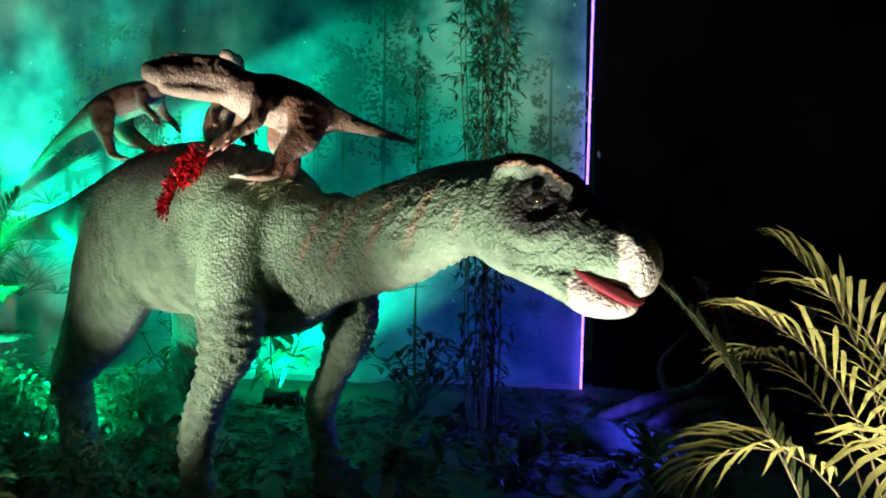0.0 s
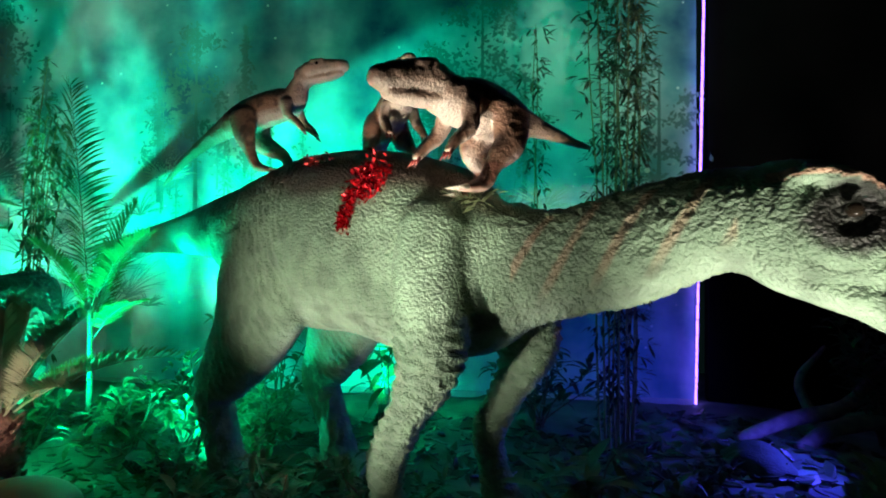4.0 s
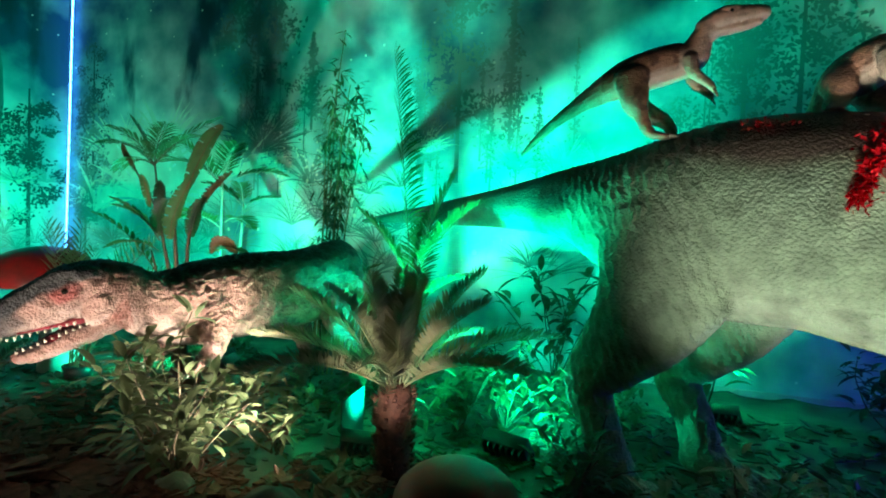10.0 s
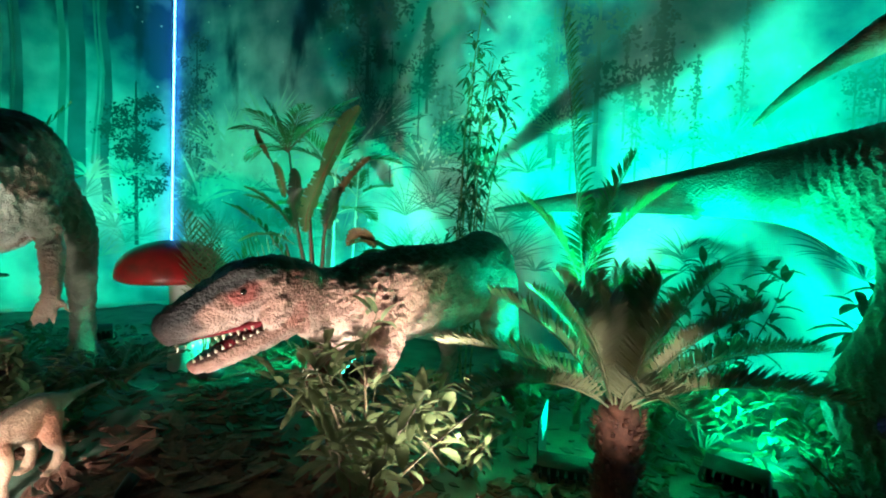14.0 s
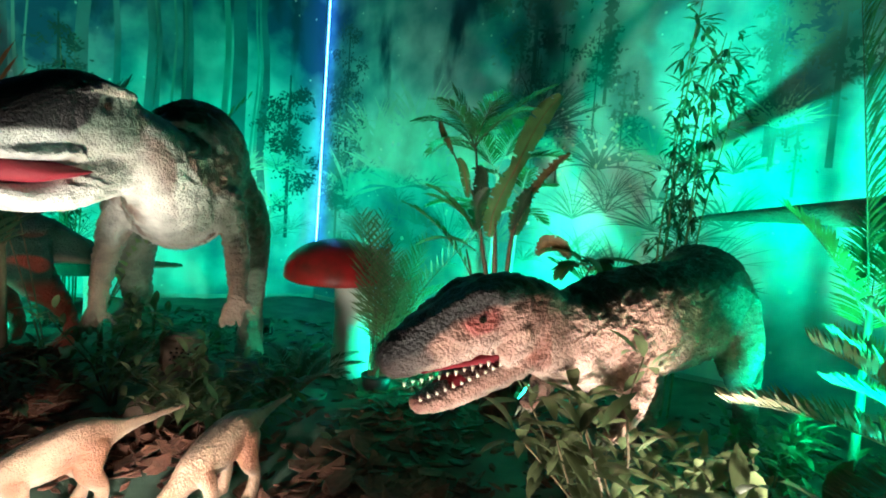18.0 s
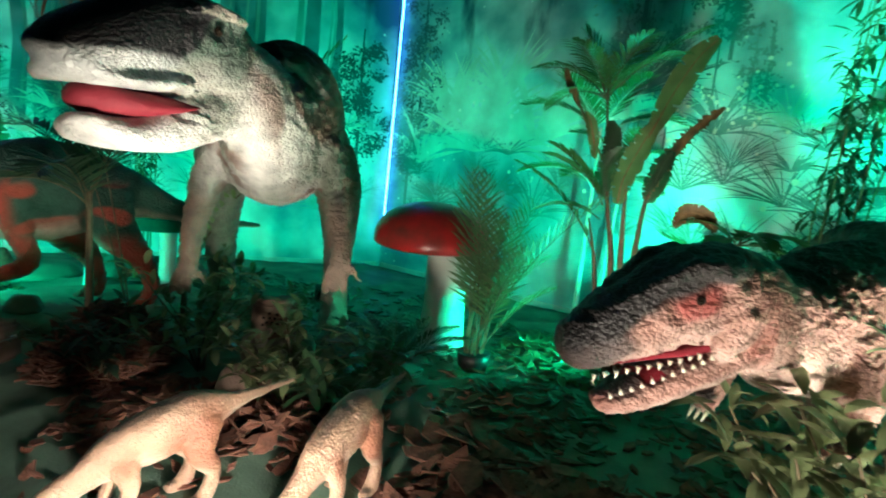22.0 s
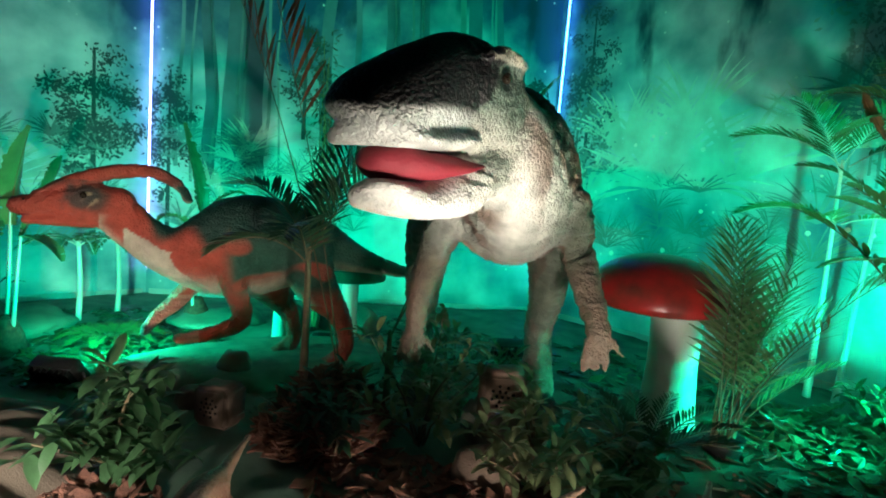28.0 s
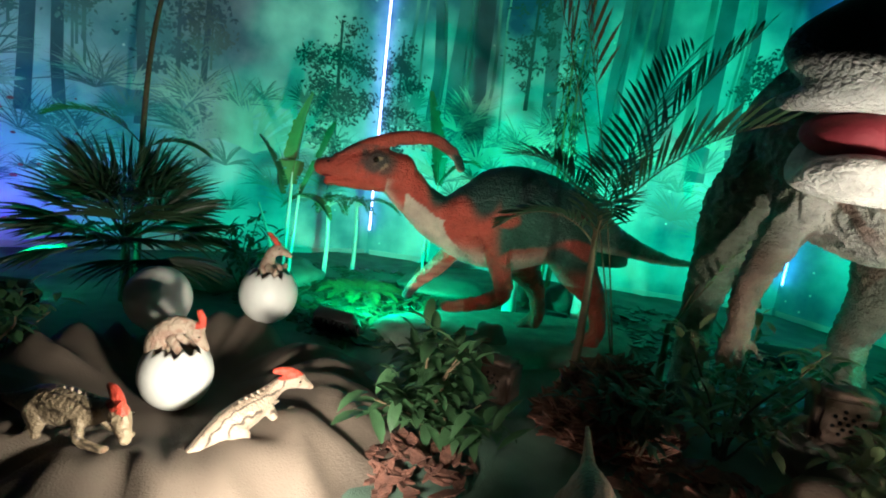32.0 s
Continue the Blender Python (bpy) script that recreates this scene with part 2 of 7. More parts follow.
M = {
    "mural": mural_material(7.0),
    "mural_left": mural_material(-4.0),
    "print_dark": material("print_dark", (0.03, 0.10, 0.10), 0.6, vary=0.5, scale=3, bump=0),
    "print_faint": material("print_faint", (0.20, 0.42, 0.40), 0.6, vary=0.5, scale=1.5, bump=0),
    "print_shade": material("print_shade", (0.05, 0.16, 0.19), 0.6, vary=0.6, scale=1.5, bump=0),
    "print_mid": material("print_mid", (0.10, 0.25, 0.29), 0.6, vary=0.5, scale=2, bump=0),
    "print_pale": material("print_pale", (0.52, 0.82, 0.70), 0.6, vary=0.5, scale=2, bump=0),
    "print_white": material("print_white", (0.85, 0.85, 0.75), 0.6, vary=0.1, bump=0),
    "print_red": material("print_red", (0.6, 0.12, 0.12), 0.6, vary=0.2, bump=0),
    "black": material("black_wall", (0.006, 0.006, 0.0065), 0.95, vary=0.4, scale=2, spec=0.05),
    "ground": material("green_cloth", (0.13, 0.22, 0.16), 0.75, vary=0.6, scale=3, bump=0.5, fine=90),
    "skin": material("painted_rubber_skin", (1, 1, 1), 0.5, vary=0.35, scale=11, bump=0.6, fine=80, attr="skin", voro=1.1, vscale=58, spec=0.4),
    "skin_small": material("painted_fine_skin", (1, 1, 1), 0.4, vary=0.25, scale=14, bump=0.45, fine=110, attr="skin", voro=0.8, vscale=75, spec=0.4),
    "eye": material("glass_eye", (0.02, 0.015, 0.01), 0.08, vary=0, bump=0),
    "tooth": material("ivory_tooth", (0.75, 0.7, 0.55), 0.35, vary=0.2, bump=0.1),
    "mouth": material("red_mouth", (0.26, 0.012, 0.025), 0.75, vary=0.3, bump=0.3),
    "claw": material("horn_claw", (0.32, 0.05, 0.04), 0.4, vary=0.3),
    "leaf": material("green_leaf", (0.065, 0.155, 0.065), 0.42, vary=0.4, scale=12, bump=0.2, thin=0.35),
    "leaf_pale": material("pale_leaf", (0.15, 0.185, 0.085), 0.4, vary=0.35, scale=12, bump=0.2, thin=0.35),
    "leaf_olive": material("olive_leaf", (0.15, 0.235, 0.085), 0.5, vary=0.35, scale=7, bump=0.3, fine=40, thin=0.15),
    "leaf_dry": material("dry_leaf", (0.26, 0.16, 0.06), 0.6, vary=0.5, scale=20, bump=0.3),
    "leaf_dark": material("dark_leaf", (0.03, 0.07, 0.03), 0.45, vary=0.4, scale=12, bump=0.2),
    "leaf_red": material("rust_leaf", (0.25, 0.07, 0.03), 0.55, vary=0.4, scale=12),
    "palm": material("palm_leaf", (0.07, 0.19, 0.055), 0.4, vary=0.4, scale=9, bump=0.2, thin=0.35),
    "leaf_yellow": material("yellow_leaf", (0.42, 0.40, 0.13), 0.42, vary=0.35, scale=12, bump=0.2, thin=0.35),
    "cycad": material("cycad_leaf", (0.30, 0.29, 0.16), 0.5, vary=0.3, scale=9, bump=0.2),
    "stem": material("woody_stem", (0.14, 0.10, 0.05), 0.7, vary=0.5, scale=20, bump=0.5),
    "cane": material("bamboo_cane", (0.22, 0.24, 0.10), 0.5, vary=0.4, scale=9),
    "white_stem": material("white_plastic_stem", (0.65, 0.68, 0.6), 0.5, vary=0.2),
    "trunk": material("fibrous_trunk", (0.22, 0.085, 0.055), 0.85, vary=0.6, scale=25, bump=0.9, fine=80),
    "bark": material("loose_bark", (0.21, 0.085, 0.055), 0.85, vary=0.65, scale=18, bump=0.8, fine=70),
    "driftwood": material("driftwood", (0.22, 0.17, 0.13), 0.8, vary=0.5, scale=14, bump=0.7),
    "rock": material("painted_rock", (0.16, 0.15, 0.12), 0.85, vary=0.5, scale=5, bump=0.8, fine=30),
    "moss": material("moss_slab", (0.06, 0.10, 0.07), 0.9, vary=0.5, scale=10, bump=0.8, fine=60),
    "slab": material("pale_green_slab_cloth", (0.20, 0.27, 0.20), 0.85, vary=0.45, scale=7, bump=0.6, fine=60),
    "fabric": material("brown_nest_cloth", (0.15, 0.115, 0.085), 0.8, vary=0.35, scale=3, bump=0.5, fine=120),
    "egg": material("egg_shell", (0.80, 0.80, 0.74), 0.4, vary=0.15, scale=8, bump=0.08),
    "cap_red": material("red_toadstool_cap", (0.62, 0.02, 0.025), 0.3, dark=(0.10, 0.03, 0.02), scale=3.5, bump=0.1),
    "cap_dull": material("dull_toadstool_cap", (0.26, 0.04, 0.025), 0.4, dark=(0.08, 0.07, 0.05), scale=7, bump=0.1),
    "mush_stem": material("white_toadstool_stem", (0.72, 0.72, 0.66), 0.5, vary=0.15),
    "speaker": material("stone_finish_speaker", (0.17, 0.11, 0.08), 0.8, vary=0.4, scale=9, bump=0.5),
    "hole": material("black_hole", (0.005, 0.005, 0.005), 0.9, vary=0),
    "metal": material("black_lamp_metal", (0.02, 0.02, 0.02), 0.45, metal=0.3, vary=0.2),
    "skirting": material("pale_skirting_board", (0.6, 0.62, 0.6), 0.5, vary=0.2),
    "tinsel": material("red_tinsel", (0.6, 0.01, 0.02), 0.25, metal=0.6, vary=0.3, scale=40),
    "flower": material("red_flower", (0.55, 0.02, 0.02), 0.5, vary=0.3),
    "cable": material("black_cable", (0.015, 0.015, 0.015), 0.5, vary=0.1),
    "lens_green": material("green_lamp_lens", (0.1, 0.4, 0.3), 0.2, emit=(0.02, 1.0, 0.55), power=14),
    "lens_white": material("white_lamp_lens", (0.5, 0.5, 0.45), 0.2, emit=WARM, power=14),
    "led_violet": material("violet_led", (0.2, 0.1, 0.4), 0.3, emit=(0.22, 0.10, 1.0), power=7),
    "led_blue": material("pale_blue_led", (0.2, 0.3, 0.4), 0.3, emit=(0.07, 0.28, 1.0), power=15),
    "led_white": material("pale_violet_led", (0.3, 0.3, 0.4), 0.3, emit=(0.30, 0.30, 1.0), power=13),
    "red_led": material("red_indicator", (0.3, 0, 0), 0.3, emit=(1.0, 0.02, 0.02), power=8),
}


# ---- mesh tools ----
def link_mesh(name, bm, mats, smooth=True):
    me = bpy.data.meshes.new(name)
    bm.to_mesh(me)
    bm.free()
    for m in mats if isinstance(mats, (list, tuple)) else [mats]:
        me.materials.append(M[m])
    if smooth:
        me.shade_smooth()
    return new(name, me)


def part(name, bm, mats, parent, label="", smooth=True):
    """One mesh under a thing; bm is in the thing's own coordinates."""
    ob = link_mesh(name, bm, mats, smooth)
    ob.parent = parent
    if label:
        tagged(ob, label)
    return ob


def thing(name, m, label, category, group="", kind=""):
    ob = new(name)
    ob.matrix_world = m
    return tagged(ob, label, category, group, kind)


def box(bm, x0, x1, y0, y1, z0, z1, m=None, mi=0):
    vs = [bm.verts.new((x, y, z)) for z in (z0, z1) for x, y in ((x0, y0), (x1, y0), (x1, y1), (x0, y1))]
    if m is not None:
        for v in vs:
            v.co = m @ v.co
    for f in ((3, 2, 1, 0), (4, 5, 6, 7), (0, 1, 5, 4), (1, 2, 6, 5), (2, 3, 7, 6), (3, 0, 4, 7)):
        bm.faces.new([vs[i] for i in f]).material_index = mi


def spline(pts, seg):
    """Catmull-Rom through rows of numbers."""
    p = [np.array(q, float) for q in pts]
    p = [2 * p[0] - p[1]] + p + [2 * p[-1] - p[-2]]
    out = []
    for i in range(1, len(p) - 2):
        a, b, c, d = p[i - 1:i + 3]
        for k in range(seg):
            t = k / seg
            out.append(0.5 * (2 * b + (c - a) * t + (2 * a - 5 * b + 4 * c - d) * t * t + (3 * b - a - 3 * c + d) * t ** 3))
    out.append(p[-2])
    return out


def tube(bm, pts, n=10, seg=4, mi=0, side=(0, 1, 0), cap=True):
    """A closed limb: rows of x, y, z, half-width, half-height."""
    rows = spline(pts, seg)
    for r in rows:
        r[3:] = np.maximum(r[3:], 0.002)
    if cap:
        for end, nxt in ((0, 1), (-1, -2)):
            d = rows[end][:3] - rows[nxt][:3]
            d = d / (np.linalg.norm(d) + 1e-9)
            for k, sc in ((0.55, 0.82), (0.9, 0.42)):
                r = rows[end].copy() if k == 0.55 else base.copy()
                if k == 0.55:
                    base = rows[end].copy()
                r[:3] = base[:3] + d * k * min(base[3], base[4])
                r[3:] = base[3:] * sc
                rows.insert(0, r) if end == 0 else rows.append(r)
    rings = []
    for i, r in enumerate(rows):
        a, b = rows[max(i - 1, 0)][:3], rows[min(i + 1, len(rows) - 1)][:3]
        t = Vector(b - a).normalized()
        s = Vector(side)
        s = (s - t * s.dot(t)).normalized()
        u = s.cross(t)
        c = Vector(r[:3])
        rings.append([bm.verts.new(c + s * (r[3] * math.cos(2 * math.pi * k / n)) + u * (r[4] * math.sin(2 * math.pi * k / n))) for k in range(n)])
    for a, b in zip(rings, rings[1:]):
        for k in range(n):
            bm.faces.new((a[k], a[(k + 1) % n], b[(k + 1) % n], b[k])).material_index = mi
    for ring, flip in ((rings[0], True), (rings[-1], False)):
        bm.faces.new(ring[::-1] if flip else ring).material_index = mi


def ball(bm, c, rx, ry, rz, nu=12, nv=8, mi=0):
    c = Vector(c)
    rows = [[bm.verts.new(c + Vector((rx * math.sin(math.pi * j / nv) * math.cos(2 * math.pi * i / nu), ry * math.sin(math.pi * j / nv) * math.sin(2 * math.pi * i / nu), rz * math.cos(math.pi * j / nv)))) for i in range(nu)] for j in range(1, nv)]
    top, bot = bm.verts.new(c + Vector((0, 0, rz))), bm.verts.new(c - Vector((0, 0, rz)))
    for a, b in zip(rows, rows[1:]):
        for i in range(nu):
            bm.faces.new((a[i], b[i], b[(i + 1) % nu], a[(i + 1) % nu])).material_index = mi
    for i in range(nu):
        bm.faces.new((top, rows[0][i], rows[0][(i + 1) % nu])).material_index = mi
        bm.faces.new((bot, rows[-1][(i + 1) % nu], rows[-1][i])).material_index = mi


def cone(bm, base, tip, r, n=6, mi=0):
    base, tip = Vector(base), Vector(tip)
    d = (tip - base).normalized()
    s = d.orthogonal().normalized()
    u = d.cross(s)
    ring = [bm.verts.new(base + r * (s * math.cos(2 * math.pi * k / n) + u * math.sin(2 * math.pi * k / n))) for k in range(n)]
    t = bm.verts.new(tip)
    for k in range(n):
        bm.faces.new((ring[k], ring[(k + 1) % n], t)).material_index = mi
    bm.faces.new(ring[::-1]).material_index = mi


def lathe(bm, prof, n=20, c=(0, 0, 0), mi=0, wob=0.0):
    """A turned body from rows of radius, height (first and last radius 0)."""
    rings = []
    for r, z in prof:
        if r < 1e-6:
            rings.append([bm.verts.new((c[0], c[1], c[2] + z))])
        else:
            rings.append([bm.verts.new((c[0] + r * math.cos(2 * math.pi * k / n) * (1 + wob * noise.noise((k * 0.9, z * 5, c[0]))), c[1] + r * math.sin(2 * math.pi * k / n) * (1 + wob * noise.noise((k * 0.9, z * 5, c[1] + 3))), c[2] + z)) for k in range(n)])
    for a, b in zip(rings, rings[1:]):
        for k in range(n):
            l = (k + 1) % n
            if len(a) == 1 and len(b) > 1:
                f = (a[0], b[l], b[k])
            elif len(b) == 1 and len(a) > 1:
                f = (a[k], a[l], b[0])
            elif len(a) > 1:
                f = (a[k], a[l], b[l], b[k])
            else:
                continue
            bm.faces.new(f).material_index = mi


def blade(bm, p, d, side, length, width, bend, seg=4, mi=0, fold=0.2, blunt=1.0, lift=0.0):
    """A leaf: a creased strip that bends down as it goes."""
    p, d, side = Vector(p), Vector(d).normalized(), Vector(side)
    side = (side - d * side.dot(d)).normalized()
    prev = None
    for i in range(seg + 1):
        t = i / seg
        w = width * math.sin(math.pi * min(0.97, 0.06 + 0.94 * t ** blunt)) ** 0.75 if 0 < i < seg else width * (0.16 if i == 0 else 0.03)
        up = side.cross(d)
        row = [bm.verts.new(p - side * w + up * fold * w), bm.verts.new(p), bm.verts.new(p + side * w + up * fold * w)]
        if prev:
            bm.faces.new((prev[0], row[0], row[1], prev[1])).material_index = mi
            bm.faces.new((prev[1], row[1], row[2], prev[2])).material_index = mi
        prev = row
        p = p + d * length / seg
        d = (d + Vector((0, 0, -bend / seg))).normalized()
        side = (side - d * side.dot(d)).normalized()


def frond(bm, p, d, length, leaf_len, count, bend, leaf_w=0.012, spread=55, droop=0.3, rach=0.006, mi=0, mj=0, start=0.15, vee=0.35, seg=2, taper=0.65, rnd=None):
    """A feather leaf: a bending midrib with leaflets on both sides."""
    rnd = rnd or random
    p, d = Vector(p), Vector(d).normalized()
    side = d.cross(Vector((0, 0, 1)))
    side = side.normalized() if side.length > 0.05 else Vector((1, 0, 0))
    rows, steps = [], count
    for i in range(steps + 1):
        t = i / steps
        r = rach * (1 - 0.75 * t)
        rows.append((*p, r, r))
        if t >= start and i < steps + 1:
            up = side.cross(d)
            k = (t - start) / (1 - start)
            ll = leaf_len * (math.sin(math.pi * (0.22 + 0.70 * k)) ** taper) * rnd.uniform(0.9, 1.06)
            ang = radians(spread * (1 - 0.45 * k) + rnd.uniform(-4, 4))
            for sgn in (-1, 1):
                q = d * math.cos(ang) + side * sgn * math.sin(ang) + up * vee * rnd.uniform(0.6, 1.2)
                blade(bm, p, q, d, ll, leaf_w * (0.6 + 0.4 * math.sin(math.pi * (0.15 + 0.8 * k))), droop, seg, mi, 0.15)
        p = p + d * length / steps
        d = (d + Vector((0, 0, -bend / steps))).normalized()
        side = (side - d * side.dot(d)).normalized()
    tube(bm, rows[::max(1, steps // 8)] + [rows[-1]], 5, 1, mj)


# ---- setting ----
LED_A, LED_B, LED_C, END_C = (1.65, 6.1), (-11.1, 7.2), (-14.6, 2.75), (-14.4, -5.2)
HIGH = 6.2


def wall_frame(a, b):
    d = Vector((b[0] - a[0], b[1] - a[1], 0))
    ang = math.atan2(d.y, d.x)
    return Matrix.Translation((a[0], a[1], 0)) @ Matrix.Rotation(ang, 4, "Z"), d.length


def wall(name, a, b, mat, label):
    m, ln = wall_frame(a, b)
    bm = bmesh.new()
    box(bm, 0, ln, -0.14, 0, -0.02, HIGH)
    ob = link_mesh(name, bm, mat, False)
    ob.matrix_world = m
    tagged(ob, label, "wall", kind="structure")
    return ob, ln


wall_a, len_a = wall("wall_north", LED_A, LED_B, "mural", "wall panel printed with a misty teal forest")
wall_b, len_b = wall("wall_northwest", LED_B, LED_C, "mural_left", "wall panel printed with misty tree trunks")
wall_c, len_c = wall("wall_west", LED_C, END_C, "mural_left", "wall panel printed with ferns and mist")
wall("wall_northeast", (7.0, 5.4), (1.79, 6.1), "black", "plain matt black wall")
wall("wall_east", (7.0, -3.2), (7.0, 5.4), "black", "plain matt black wall")
wall("wall_south", (-14.4, -3.4), (7.0, -3.2), "black", "plain matt black wall")
bm = bmesh.new()
box(bm, -15.2, 7.4, -5.6, 7.8, HIGH, HIGH + 0.15)
tagged(link_mesh("ceiling", bm, "black", False), "plain black ceiling", "ceiling", kind="structure")

# ground: cloth over an uneven bed, flat where people walk
bm = bmesh.new()
NX, NY = 340, 200


def ground_h(x, y):
    k = min(1, max(0, (y - 1.4) / 0.8))
    f = max(0.0, 1 - 3.2 * abs(noise.noise((x * 0.9, y * 1.3, 6))))
    g = max(0.0, 1 - 4 * abs(noise.noise((x * 2.0 + 9, y * 1.5, 2))))
    return k * (0.035 * noise.noise((x * 1.3, y * 1.3, 0)) + 0.012 * noise.noise((x * 4, y * 4, 2)) + 0.035 * f * f + 0.02 * g) - 0.01


grid = []
for j in range(NY + 1):
    row = []
    for i in range(NX + 1):
        x, y = -15.0 + 22.2 * i / NX, -5.4 + 13.2 * j / NY
        row.append(bm.verts.new((x, y, ground_h(x, y))))
    grid.append(row)
for j in range(NY):
    for i in range(NX):
        bm.faces.new((grid[j][i], grid[j][i + 1], grid[j + 1][i + 1], grid[j + 1][i]))
tagged(link_mesh("ground", bm, "ground"), "uneven ground covered in dark green cloth", "ground", kind="structure")


def skirting(name, a, b):
    m, ln = wall_frame(a, b)
    bm = bmesh.new()
    box(bm, 0.05, ln - 0.05, 0.003, 0.03, 0.0, 0.07)
    ob = link_mesh(name, bm, "skirting", False)
    ob.matrix_world = m
    tagged(ob, "pale frame rail along the foot of the printed wall", "skirting", kind="structure")


skirting("baseboard_north", LED_A, LED_B)
skirting("baseboard_northwest", LED_B, LED_C)
skirting("baseboard_west", LED_C, END_C)


# printed plants on the panels: flat shapes a few millimetres proud
rng = random.Random(5)


def print_poly(bm, pts, y):
    bm.faces.new([bm.verts.new((u, y, z)) for u, z in pts])


def print_tree(bm, u, z0, z1, w, leaf=0.05, count=350, trunk=0.03, conifer=False):
    print_poly(bm, [(u - trunk, z0), (u - trunk * 0.4, z1), (u + trunk * 0.4, z1), (u + trunk, z0)], 0.005)
    blobs = []
    for k in range(22):
        a, r = rng.uniform(0, 6.283), rng.random() ** 0.6
        blobs.append((u + math.cos(a) * r * w * 0.85, z1 - (z1 - z0) * 0.40 + math.sin(a) * r * (z1 - z0) * 0.42, rng.uniform(0.10, 0.24) * w))
    for k in range(int(count * 2.2)):
        if conifer:
            t = rng.random()
            z = z0 + (z1 - z0) * (0.15 + 0.85 * t)
            du = rng.gauss(0, 0.42) * w * (1.05 - t) * (0.75 + 0.4 * math.sin(z * 24))
        else:
            bu, bz, br = rng.choice(blobs)
            du, z = bu - u + rng.gauss(0, br), bz + rng.gauss(0, br * 0.8)
        s, a = leaf * rng.uniform(0.3, 0.9), rng.uniform(0, 6.28)
        y = rng.uniform(0.006, 0.011)
        print_poly(bm, [(u + du + s * math.cos(a + q) * k2, z + s * math.sin(a + q) * k2) for q, k2 in ((0, 1), (1.9, 0.45), (3.1, 0.8), (4.4, 0.45))], y)


def print_fan(bm, u, z, size, count, a0=20, a1=160, width=0.03):
    for k in range(count):
        a = radians(rng.uniform(a0, a1))
        ln = size * rng.uniform(0.6, 1.0)
        bend = rng.uniform(0.1, 0.5) * (1 if a < 1.57 else -1)
        y = rng.uniform(0.006, 0.011)
        left, right = [], []
        for i in range(6):
            t = i / 5
            aa = a - bend * t
            c = (u + ln * t * math.cos(aa), z + ln * t * math.sin(aa))
            w = width * math.sin(math.pi * (0.1 + 0.88 * t))
            left.append((c[0] - w * math.sin(aa), c[1] + w * math.cos(aa)))
            right.append((c[0] + w * math.sin(aa), c[1] - w * math.cos(aa)))
        print_poly(bm, left + right[::-1], y)


def print_trunk(bm, u, z0, z1, w):
    n, left, right = 8, [], []
    for i in range(n + 1):
        t = i / n
        z = z0 + (z1 - z0) * t
        c = u + 0.12 * noise.noise((u * 3, z * 0.7, 1))
        ww = w * (1.25 - 0.5 * t)
        left.append((c - ww, z))
        right.append((c + ww, z))
    print_poly(bm, left + right[::-1], 0.0045)


def prints(owner, name, mat, fn, label):
    bm = bmesh.new()
    fn(bm)
    ob = part(name, bm, mat, owner, label, False)
    ob["kind"] = "stuff"


def mid_a(bm):
    print_tree(bm, 2.4, 2.2, 4.7, 0.75, 0.06, 600, 0.03)
    print_tree(bm, 2.9, 2.4, 3.9, 0.35, 0.05, 160)
    print_tree(bm, 1.9, 2.3, 3.8, 0.3, 0.05, 140)
    print_tree(bm, 0.4, 1.6, 3.9, 0.45, 0.06, 300)
    print_tree(bm, 5.35, 2.4, 4.5, 0.32, 0.05, 320, 0.02, True)
    print_tree(bm, 6.0, 2.2, 4.6, 0.45, 0.06, 420)
    print_tree(bm, 6.5, 2.3, 4.0, 0.3, 0.05, 200)
    print_tree(bm, 8.1, 2.9, 4.2, 0.3, 0.05, 260, 0.02, True)
    print_tree(bm, 9.0, 3.2, 5.1, 0.7, 0.07, 420)
    print_tree(bm, 12.35, 1.0, 3.4, 0.5, 0.06, 500)
    print_fan(bm, 8.9, 2.6, 0.9, 60, 10, 170, 0.012)


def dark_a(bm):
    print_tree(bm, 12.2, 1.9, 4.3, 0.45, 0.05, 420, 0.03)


def pale_a(bm):
    print_fan(bm, 11.1, 1.9, 1.5, 60, 15, 165, 0.03)
    print_fan(bm, 10.7, 2.5, 1.1, 40, 20, 120, 0.022)
    print_fan(bm, 11.6, 2.3, 1.2, 40, 40, 150, 0.022)
    print_fan(bm, 10.2, 2.0, 1.2, 50, 20, 160, 0.03)
    print_fan(bm, 9.3, 2.3, 1.0, 60, 20, 160, 0.02)
    print_fan(bm, 12.1, 1.7, 1.0, 30, 20, 160, 0.03)
    for k in range(16):
        print_fan(bm, rng.uniform(0.6, 9.0), rng.uniform(2.0, 2.6), rng.uniform(0.25, 0.6), 26, 25, 155, 0.008)


def grass_a(bm):
    for k in range(70):
        print_fan(bm, rng.uniform(0.4, len_a - 0.3), rng.uniform(0.9, 2.2), rng.uniform(0.2, 0.75), 26, 20, 160, rng.uniform(0.003, 0.009))
    for k in range(26):
        print_tree(bm, rng.uniform(3.2, 9.5), rng.uniform(1.9, 2.5), rng.uniform(3.0, 3.9), 0.22, 0.04, 60, 0.012, k % 2 == 0)


def grass_b(bm):
    for k in range(60):
        print_fan(bm, rng.uniform(0.2, len_b - 0.2), rng.uniform(0.8, 2.2), rng.uniform(0.2, 0.6), 26, 20, 160, rng.uniform(0.003, 0.009))
    for k in range(14):
        print_trunk(bm, rng.uniform(0.8, 5.4), rng.uniform(1.6, 2.3), HIGH - 0.05, rng.uniform(0.012, 0.03))


